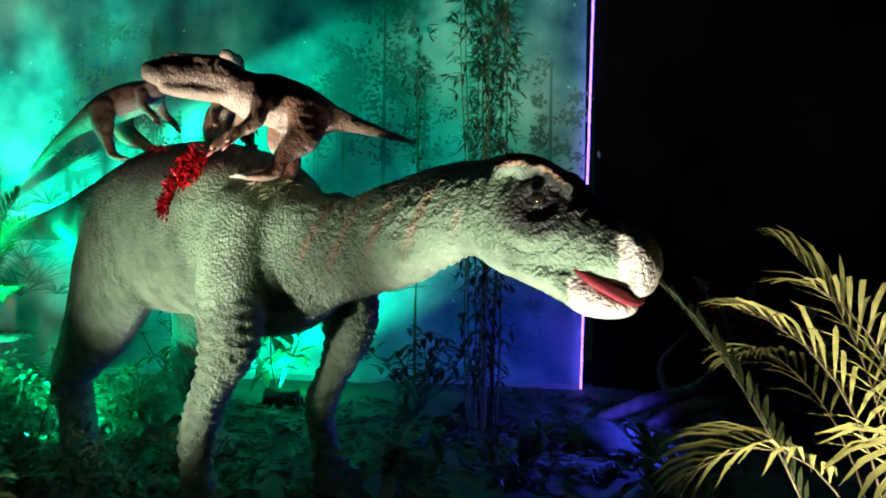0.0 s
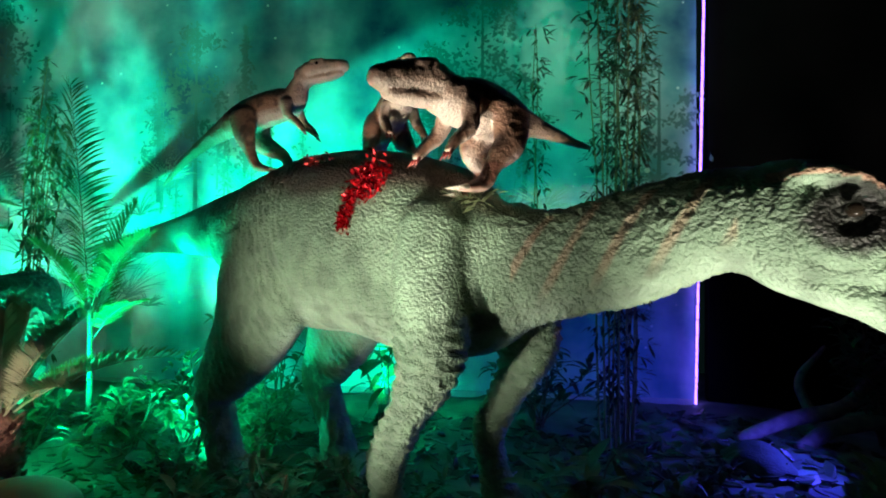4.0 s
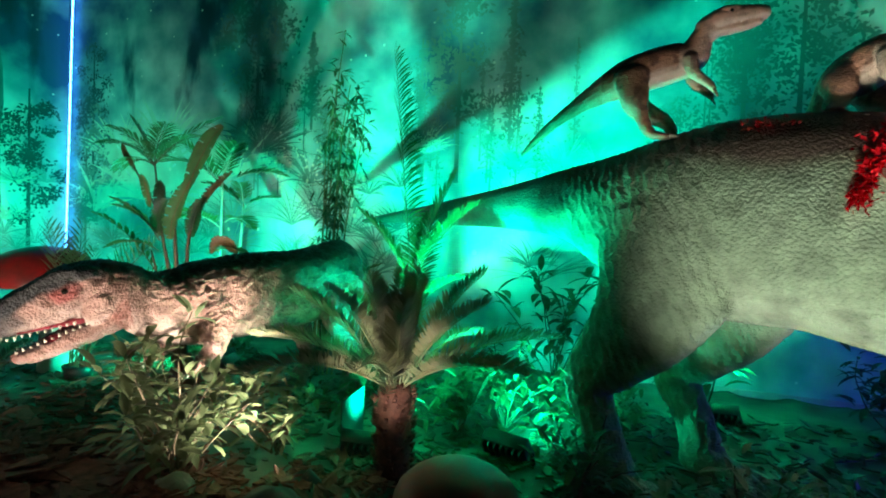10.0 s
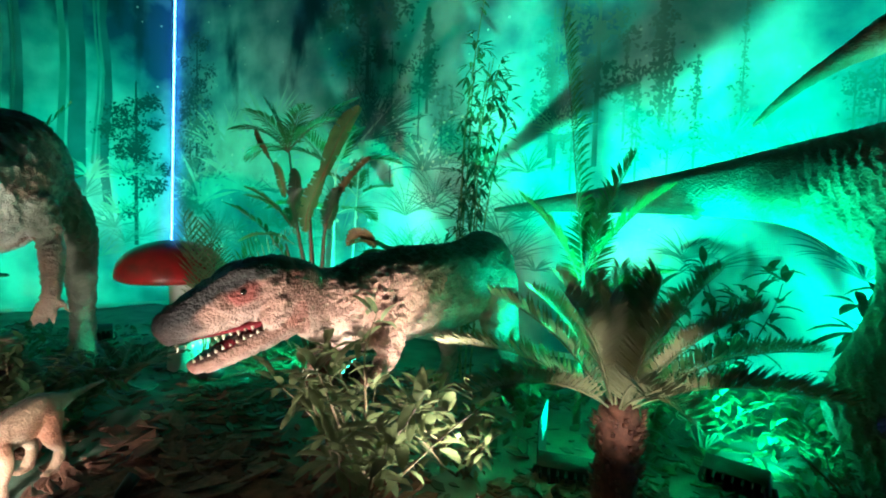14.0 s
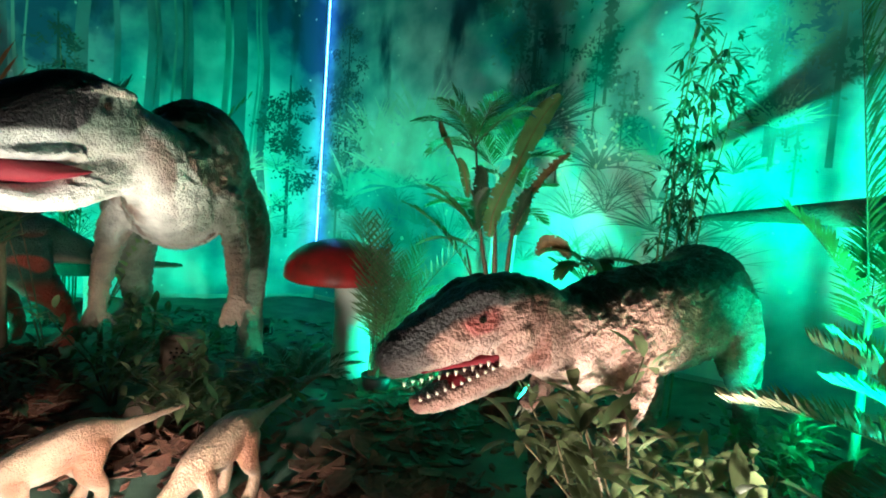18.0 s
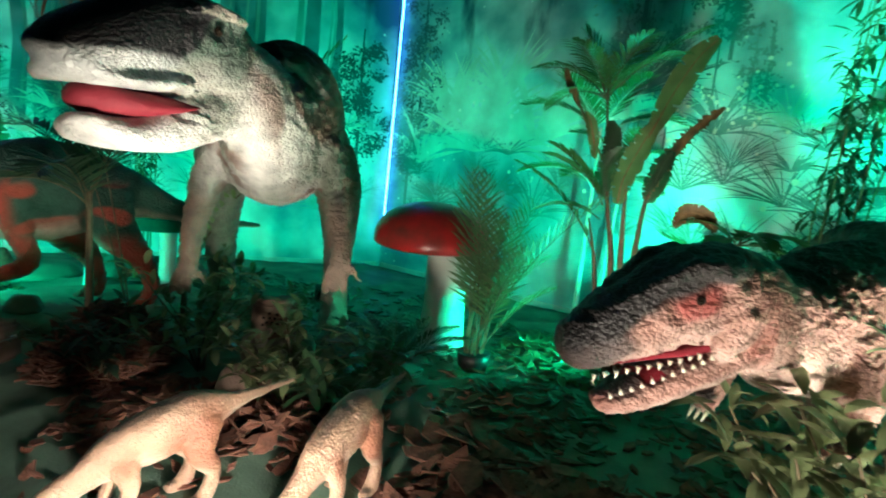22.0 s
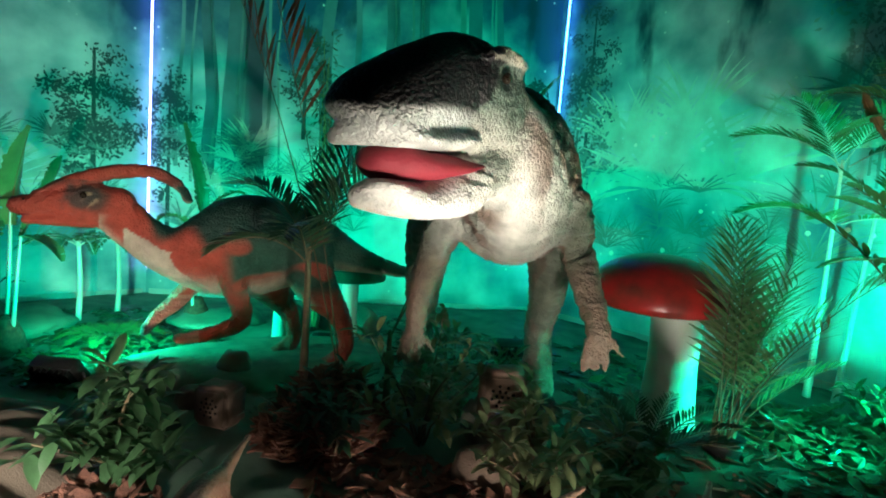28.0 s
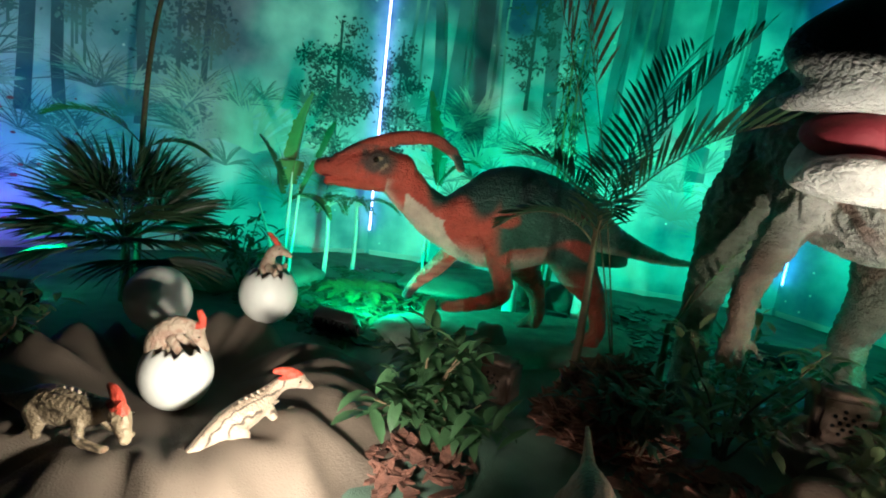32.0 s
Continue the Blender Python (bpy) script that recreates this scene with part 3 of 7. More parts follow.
def grass_c(bm):
    for k in range(70):
        print_fan(bm, rng.uniform(0.2, 5.8), rng.uniform(0.5, 2.2), rng.uniform(0.2, 0.7), 26, 20, 160, rng.uniform(0.003, 0.009))
    for k in range(12):
        print_tree(bm, rng.uniform(1.0, 5.8), rng.uniform(1.9, 2.5), rng.uniform(3.0, 4.2), 0.3, 0.05, 90, 0.015)


def dots(bm, ln, z0, z1, count):
    for k in range(count):
        u, z, r = rng.uniform(0.2, ln - 0.2), rng.uniform(z0, z1), 0.006 + 0.03 * rng.random() ** 4
        print_poly(bm, [(u + r * math.cos(q), z + r * math.sin(q)) for q in np.linspace(0, 6.283, 8)[:-1]], 0.018)


def sparks_a(bm):
    dots(bm, len_a, 1.0, 2.9, 260)
    for k in range(90):
        u, z, r = rng.gauss(8.2, 0.35), rng.gauss(2.5, 0.18), rng.uniform(0.006, 0.025)
        print_poly(bm, [(u + r * math.cos(q), z + r * math.sin(q)) for q in np.linspace(0, 6.283, 7)[:-1]], 0.018)


prints(wall_a, "printed_trees", "print_faint", mid_a, "printed misty trees")
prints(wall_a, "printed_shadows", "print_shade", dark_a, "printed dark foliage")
prints(wall_a, "printed_ferns", "print_pale", pale_a, "printed pale ferns")
prints(wall_a, "printed_grass", "print_faint", grass_a, "printed misty undergrowth")
prints(wall_a, "printed_sparks", "print_white", sparks_a, "printed points of light")


def mid_b(bm):
    for u, w in ((1.25, 0.10), (2.0, 0.07), (2.45, 0.09), (3.3, 0.08), (4.4, 0.24), (4.9, 0.08), (2.9, 0.04), (0.9, 0.05)):
        print_trunk(bm, u, 1.6, HIGH - 0.05, w)


def dark_b(bm):
    print_tree(bm, 0.5, 1.0, 3.6, 0.5, 0.05, 700, 0.03)
    print_tree(bm, 5.4, 0.9, 3.1, 0.45, 0.05, 600, 0.03)
    print_tree(bm, 3.6, 2.3, 4.0, 0.35, 0.05, 240, 0.03)


def pale_b(bm):
    for k in range(14):
        print_fan(bm, rng.uniform(0.5, 5.2), rng.uniform(1.2, 2.1), rng.uniform(0.3, 0.7), 26, 25, 155, 0.012)


prints(wall_b, "printed_trunks", "print_mid", mid_b, "printed misty tree trunks")
prints(wall_b, "printed_bushes", "print_dark", dark_b, "printed dark bushes")
prints(wall_b, "printed_ferns", "print_pale", pale_b, "printed pale undergrowth")
prints(wall_b, "printed_grass", "print_faint", grass_b, "printed misty undergrowth")
prints(wall_b, "printed_sparks", "print_white", lambda bm: dots(bm, len_b, 0.8, 2.6, 60), "printed points of light")


def mid_c(bm):
    for u, w in ((3.75, 0.05), (4.05, 0.06), (3.0, 0.04), (4.8, 0.07), (5.6, 0.05), (2.3, 0.03)):
        print_trunk(bm, u, 1.5, HIGH - 0.05, w)
    print_tree(bm, 2.6, 1.5, 3.8, 0.5, 0.06, 300)


def pale_c(bm):
    print_fan(bm, 1.7, 1.3, 1.1, 90, 30, 150, 0.012)
    print_fan(bm, 2.3, 1.4, 0.8, 60, 25, 155, 0.012)
    for k in range(16):
        print_fan(bm, rng.uniform(1.2, 5.5), rng.uniform(1.0, 2.0), rng.uniform(0.25, 0.6), 24, 20, 160, 0.012)


def dark_c(bm):
    print_tree(bm, 0.65, 0.8, 3.2, 0.55, 0.05, 800, 0.04)


def red_c(bm):
    for k in range(70):
        u, z, r = rng.uniform(3.2, 6.0), rng.uniform(0.2, 1.8), rng.uniform(0.006, 0.022)
        print_poly(bm, [(u + 1.8 * r * math.cos(q), z + r * math.sin(q)) for q in np.linspace(0, 6.283, 7)[:-1]], 0.017)


prints(wall_c, "printed_trunks", "print_mid", mid_c, "printed misty trunks")
prints(wall_c, "printed_ferns", "print_pale", pale_c, "printed pale grasses")
prints(wall_c, "printed_bush", "print_dark", dark_c, "printed dark bush")
prints(wall_c, "printed_grass", "print_faint", grass_c, "printed misty undergrowth")
prints(wall_c, "printed_blossom", "print_red", red_c, "printed red blossom")


# ---- light strips, floods and spots ----
def led_strip(a, lean, z0, z1, mat, label):
    ob = thing("led_strip", Matrix.Translation((a[0], a[1], 0)), label, "light strip", "light strips on the panel joints")
    bm = bmesh.new()
    rows = [(lean * (z - z0), 0, z, 0.007, 0.007) for z in np.linspace(z0, z1, 9)]
    tube(bm, rows, 6, 1)
    part("backing", bm, "white_stem", ob, "thin clear strip")
    z = z0 + 0.03
    while z < z1 - 0.1:
        ln = 0.16 if rng.random() < 0.8 else 0.05
        bm = bmesh.new()
        box(bm, lean * (z - z0) - 0.009, lean * (z - z0) + 0.009, -0.011, 0.008, z, z + ln)
        part("glowing_diode", bm, mat, ob, "", False)
        z += ln + 0.012
    return ob


led_strip((1.62, 6.04), 0.02, 0.0, HIGH - 0.02, "led_violet", "glowing blue-violet light strip on the panel edge")
led_strip((-11.02, 7.12), 0.02, 0.4, HIGH - 0.02, "led_blue", "glowing pale blue light strip in the wall corner")
led_strip((-14.5, 2.73), 0.0, 0.35, HIGH - 0.02, "led_white", "glowing pale violet light strip in the wall corner")


def flood(eye, aim):
    e, a = Vector(eye), Vector(aim)
    yaw = math.degrees(math.atan2(a.y - e.y, a.x - e.x)) - 90
    ob = thing("floodlight", pose(e.x, e.y, 0, 0, 0, yaw), "black floodlight with a green lens, lying on the ground", "floodlight", "green floodlights along the wall")
    bm = bmesh.new()
    r = Matrix.Translation((0, -0.14, 0.10)) @ Matrix.Rotation(radians(38), 4, "X")
    box(bm, -0.17, 0.17, -0.05, 0.05, -0.1, 0.1, r)
    bmesh.ops.bevel(bm, geom=bm.edges[:], offset=0.004, segments=1, affect="EDGES")
    part("housing", bm, "metal", ob)
    for k in range(7):
        bm = bmesh.new()
        box(bm, -0.15 + k * 0.05 - 0.006, -0.15 + k * 0.05 + 0.006, -0.09, -0.051, -0.09, 0.09, r)
        part("cooling_fin", bm, "metal", ob, "", False)
    bm = bmesh.new()
    box(bm, -0.15, 0.15, 0.051, 0.056, -0.08, 0.08, r)
    part("lens", bm, "lens_green", ob, "glowing green lens", False)
    bm = bmesh.new()
    tube(bm, [(-0.19, -0.14, 0.1, 0.008, 0.015), (-0.19, -0.14, 0.012, 0.008, 0.015), (0, -0.14, 0.01, 0.008, 0.015), (0.19, -0.14, 0.012, 0.008, 0.015), (0.19, -0.14, 0.1, 0.008, 0.015)], 6, 3, side=(0, 1, 0.1))
    part("bracket", bm, "metal", ob)
    return ob


lamps = [flood(eye, aim) for eye, aim, watts, cone_deg in FLOODS]
# added plate that keeps the first flood off the tyrannosaur's rump
bm = bmesh.new()
box(bm, -0.178, -0.172, -0.2, 0.22, 0.02, 0.40)
bmesh.ops.bevel(bm, geom=bm.edges[:], offset=0.002, segments=1, affect="EDGES")
part("barn_door", bm, "metal", lamps[0], "added black plate blocking light from the tyrannosaur's rump", False)


def spot_can(eye, aim):
    e = Vector(eye)
    d = (Vector(aim) - e).normalized()
    yaw = math.degrees(math.atan2(d.y, d.x)) - 90
    ob = thing("spotlight", pose(e.x, e.y, 0, 0, 0, yaw), "small black garden spotlight on a spike", "spotlight", "white spotlights among the plants")
    up = math.asin(d.z)
    r = Matrix.Translation((0, -0.03, e.z)) @ Matrix.Rotation(up - radians(90), 4, "X")
    bm = bmesh.new()
    lathe(bm, [(0, -0.13), (0.022, -0.13), (0.032, -0.10), (0.036, 0.0), (0.03, 0.0), (0.028, -0.02), (0, -0.02)], 14)
    bmesh.ops.transform(bm, matrix=r, verts=bm.verts)
    part("can", bm, "metal", ob)
    bm = bmesh.new()
    lathe(bm, [(0, -0.017), (0.026, -0.017), (0.026, -0.014), (0, -0.012)], 12)
    bmesh.ops.transform(bm, matrix=r, verts=bm.verts)
    part("lens", bm, "lens_white", ob, "glowing white lens")
    bm = bmesh.new()
    tube(bm, [(0, -0.06, e.z - 0.05, 0.007, 0.007), (0, -0.06, -0.02, 0.006, 0.006)], 6, 2, side=(1, 0, 0))
    part("spike", bm, "metal", ob)


for eye, aim, watts, cone_deg in SPOTS:
    spot_can(eye, aim)


# ---- statues: one mesh each ----
def statue(name, m, limbs, extras, colour, label, group="", voxel=0.02, mat="skin", wrinkle=0.008, wfreq=(9, 9, 9), fine=0.0, smooth=4, folds=None, calm=None):
    """Limbs are melted into one skin; colour(co, normal) paints it; extras(bm) adds eyes, teeth, mouth and claws."""
    bm = bmesh.new()
    for pts in limbs:
        tube(bm, pts, 40 if max(q[4] for q in pts) > 0.2 else 20, 6)
    me = bpy.data.meshes.new("rough_shape")
    bm.to_mesh(me)
    bm.free()
    ob = new("rough_shape", me)
    mod = ob.modifiers.new("melt", "REMESH")
    mod.mode, mod.voxel_size = "VOXEL", voxel
    deps = bpy.context.evaluated_depsgraph_get()
    deps.update()
    melted = bpy.data.meshes.new_from_object(ob.evaluated_get(deps))
    bpy.data.objects.remove(ob)
    bm = bmesh.new()
    bm.from_mesh(melted)
    for k in range(smooth):
        bmesh.ops.smooth_vert(bm, verts=bm.verts, factor=0.5, use_axis_x=True, use_axis_y=True, use_axis_z=True)
    bm.normal_update()
    cols = [colour(v.co, v.normal) for v in bm.verts]
    shift = []
    for v in bm.verts:
        c = v.co
        w = noise.noise((c.x * wfreq[0], c.y * wfreq[1], c.z * wfreq[2]))
        w2 = noise.noise((c.x * 2.1 * wfreq[0], c.y * 2.1 * wfreq[1], c.z * 2.1 * wfreq[2] + 7))
        k = calm(c) if calm else 1.0
        shift.append(v.normal * k * (wrinkle * (1 - 2.2 * abs(w)) + fine * (1 - 2 * abs(w2)) + (folds(c, v.normal, w) if folds else 0)))
    for v, s in zip(bm.verts, shift):
        v.co += s
    bm.normal_update()
    n0 = len(bm.verts)
    extras(bm)
    bm.verts.index_update()
    ob = link_mesh(name, bm, [mat, "eye", "tooth", "mouth", "claw"])
    at = ob.data.color_attributes.new("skin", "FLOAT_COLOR", "POINT")
    flat = np.ones((len(ob.data.vertices), 4), dtype=np.float32)
    flat[n0:, :3] = (0.5, 0.4, 0.3)
    flat[:n0, :3] = np.array(cols, dtype=np.float32)
    at.data.foreach_set("color", flat.ravel())
    ob.matrix_world = m
    return tagged(ob, label, "dinosaur statue", group)


def lerp3(a, b, t):
    t = min(1.0, max(0.0, t))
    return tuple(p + (q - p) * t for p, q in zip(a, b))


def step(a, b, x):
    t = min(1.0, max(0.0, (x - a) / (b - a)))
    return t * t * (3 - 2 * t)


def toes(s, y, z, r, ln, n=3, spread=0.5):
    return [[(s, y, z + 0.02, r, r), (s + ln * 0.55, y + spread * ln * 0.5 * k, z * 0.7, r * 0.8, r * 0.75), (s + ln, y + spread * ln * k, z * 0.45, r * 0.5, r * 0.42)] for k in np.linspace(-1, 1, n)]


# large grey-green duckbill that carries three small hunters
def duckbill_a():
    limbs = [
        [(-5.15, 0, 1.68, 0.02, 0.025), (-4.5, 0, 1.73, 0.05, 0.06), (-3.9, 0, 1.765, 0.085, 0.10), (-2.9, 0, 1.83, 0.15, 0.18), (-2.28, 0, 1.85, 0.24, 0.28), (-1.8, 0, 1.78, 0.36, 0.45), (-1.25, 0, 1.74, 0.44, 0.59), (-0.7, 0, 1.73, 0.46, 0.59), (-0.2, 0, 1.63, 0.41, 0.57), (0.14, 0, 1.57, 0.34, 0.48), (0.40, 0, 1.59, 0.24, 0.33), (0.66, 0, 1.62, 0.20, 0.27), (0.95, 0, 1.69, 0.20, 0.265), (1.25, 0, 1.79, 0.19, 0.225), (1.45, 0, 1.80, 0.185, 0.215)],
        [(1.36, 0, 1.82, 0.18, 0.20), (1.55, 0, 1.775, 0.20, 0.245), (1.70, 0, 1.71, 0.195, 0.245), (1.85, 0, 1.65, 0.165, 0.19), (1.97, 0, 1.61, 0.145, 0.15), (2.05, 0, 1.58, 0.135, 0.11)],
        [(2.05, 0, 1.685, 0.125, 0.04), (2.115, 0, 1.635, 0.15, 0.045), (2.135, 0, 1.55, 0.145, 0.045), (2.12, 0, 1.475, 0.12, 0.035)],
        [(1.66, 0, 1.57, 0.16, 0.10), (1.82, 0, 1.50, 0.145, 0.09), (1.93, 0, 1.435, 0.135, 0.088), (2.01, 0, 1.405, 0.115, 0.06), (2.06, 0, 1.40, 0.09, 0.04)],
        [(1.58, 0.15, 1.955, 0.035, 0.032), (1.70, 0.165, 1.95, 0.035, 0.03), (1.80, 0.155, 1.915, 0.03, 0.026), (1.87, 0.13, 1.85, 0.022, 0.022)],
        [(1.58, -0.15, 1.955, 0.035, 0.032), (1.70, -0.165, 1.95, 0.035, 0.03), (1.80, -0.155, 1.915, 0.03, 0.026), (1.87, -0.13, 1.85, 0.022, 0.022)],
        [(1.5, 0, 1.99, 0.10, 0.04), (1.66, 0, 1.985, 0.10, 0.035), (1.82, 0, 1.90, 0.08, 0.03)],
    ]
    for sg in (-1, 1):
        f, h = (0.0, 0.0) if sg < 0 else (0.18, 0.25)
        limbs += [
            [(0.02 + f, 0.26 * sg, 1.80, 0.17, 0.20), (0.04 + f, 0.33 * sg, 1.50, 0.17, 0.21), (0.07 + f, 0.36 * sg, 1.22, 0.155, 0.215), (0.05 + f, 0.37 * sg, 1.06, 0.13, 0.18), (-0.05 + f, 0.38 * sg, 0.85, 0.105, 0.115), (-0.20 + f, 0.38 * sg, 0.57, 0.09, 0.115), (-0.17 + f, 0.39 * sg, 0.34, 0.085, 0.10), (-0.09 + f, 0.39 * sg, 0.08, 0.13, 0.14)],
            [(-1.45 + h, 0.17 * sg, 1.75, 0.27, 0.46), (-1.42 + h, 0.26 * sg, 1.42, 0.24, 0.44), (-1.52 + h, 0.31 * sg, 1.12, 0.20, 0.34), (-1.70 + h, 0.35 * sg, 0.86, 0.155, 0.24), (-1.83 + h, 0.38 * sg, 0.64, 0.13, 0.17), (-1.70 + h, 0.39 * sg, 0.35, 0.11, 0.13), (-1.62 + h, 0.39 * sg, 0.09, 0.14, 0.16)],
        ]
        limbs += toes(-0.06 + f, 0.39 * sg, 0.07, 0.06, 0.2) + toes(-1.55 + h, 0.39 * sg, 0.08, 0.08, 0.28)

    def paint(c, n):
        hide, pale, dark, rust = (0.21, 0.32, 0.20), (0.44, 0.58, 0.42), (0.13, 0.10, 0.075), (0.42, 0.24, 0.15)
        w = noise.noise((c.x * 2, c.y * 2, c.z * 2)) * 0.12
        top = 2.12 + 0.10 * math.cos(max(-2, min(1.2, c.x + 0.7)) * 1.4) - (0.32 if c.x < -2 else 0) * step(-2, -4, c.x)
        col = lerp3(hide, pale, step(0.2, 1.0, -n.z + 0.3 * w) * 0.7)
        col = lerp3(col, tuple(q * 0.72 for q in col), step(0.0, 0.45, noise.noise((c.x * 7, c.y * 7, c.z * 7))))
        edge = top - 0.1 + w
        if c.x < 0.4:
            col = lerp3(col, dark, step(edge - 0.16, edge, c.z))
        if 0.45 < c.x < 1.4 and n.z < 0.75:
            stripe = math.sin((c.x * 1.0 - (c.z - 1.6) * 0.55) * 30 + 3 * w)
            col = lerp3(col, rust, step(0.55, 0.95, stripe) * 0.55 * step(-0.6, 0.0, n.z))
        if 1.5 < c.x < 2.08:
            f = noise.noise((c.x * 34, c.y * 34, c.z * 34))
            # dark eye patch, and the muzzle's shade painted in as colour
            patch_shade = (0.022, 0.02, 0.018)
            col = lerp3(col, patch_shade, 0.95 * step(0.15, 0.09, math.hypot((c.x - 1.77) * 0.9, c.z - 1.785) + 0.3 * w + 0.02 * f))
            muzzle = step(1.74, 1.86, c.x) * step(-0.06, 0.06, c.z - 1.73 + 0.62 * (c.x - 1.78) + 0.6 * w)
            col = lerp3(col, patch_shade, 0.92 * muzzle * step(-0.35, 0.15, f + 0.9 * n.z))
        if c.x > 2.06 or (c.x > 1.87 and c.z < 1.50):
            col = lerp3(col, (0.74, 0.70, 0.60), 0.92)
        if 1.5 < c.x < 1.9 and abs(c.y) > 0.12 and n.z > -0.2 and c.z > 1.93 - 0.4 * max(0.0, c.x - 1.72):
            col = lerp3(col, (0.55, 0.33, 0.22), 0.85)
        return col

    def extras(bm):
        for sg in (-1, 1):
            ball(bm, (1.76, 0.180 * sg, 1.815), 0.03, 0.022, 0.028, 10, 6, 1)
            ball(bm, (2.14, 0.09 * sg, 1.62), 0.010, 0.014, 0.022, 8, 5, 1)
        tube(bm, [(1.90, 0, 1.535, 0.137, 0.03), (1.99, 0, 1.48, 0.14, 0.032), (2.07, 0, 1.435, 0.128, 0.026), (2.10, 0, 1.42, 0.09, 0.018)], 12, 3, 3)

    def folds(c, n, w):
        d = 0.0
        if c.z < 1.5 and -0.5 < c.x < 0.6 and abs(c.y) > 0.12:
            d += 0.0105 * (0.7 - 2 * abs(math.sin(c.z * 46 + 3 * w + 5 * c.x + 3 * c.y))) * step(1.5, 1.2, c.z)
        if c.x < -0.85 and abs(n.y) > 0.2:
            d += 0.0085 * (0.7 - 2 * abs(math.sin((c.x * 1.0 + c.z * 0.35) * 46 + 2 * w))) * step(-0.85, -1.2, c.x) * step(-2.6, -2.0, c.x)
        if 0.25 < c.x < 1.5:
            d += 0.008 * (0.7 - 2 * abs(math.sin((c.x - 0.55 * (c.z - 1.6)) * 34 + 6 * w))) * step(0.25, 0.5, c.x) * step(1.5, 1.3, c.x)
        e = math.hypot(c.x - 1.76, c.z - 1.80)
        if c.x > 1.4 and abs(n.y) > 0.2 and c.x < 1.98:
            d += 0.006 * (0.6 - 2 * abs(math.sin(e * 42 + 2 * w))) * step(0.5, 0.3, e) - 0.022 * step(0.10, 0.05, e)
        return d

    return statue("duckbill_statue", pose(-1.0, 3.15, 0, 0, 0, -33.8), limbs, extras, paint, "large grey-green duckbilled dinosaur statue bitten on the back", voxel=0.0145, wrinkle=0.0015, wfreq=(12, 12, 15), fine=0.0022, smooth=3, folds=folds)


duckbill_a()


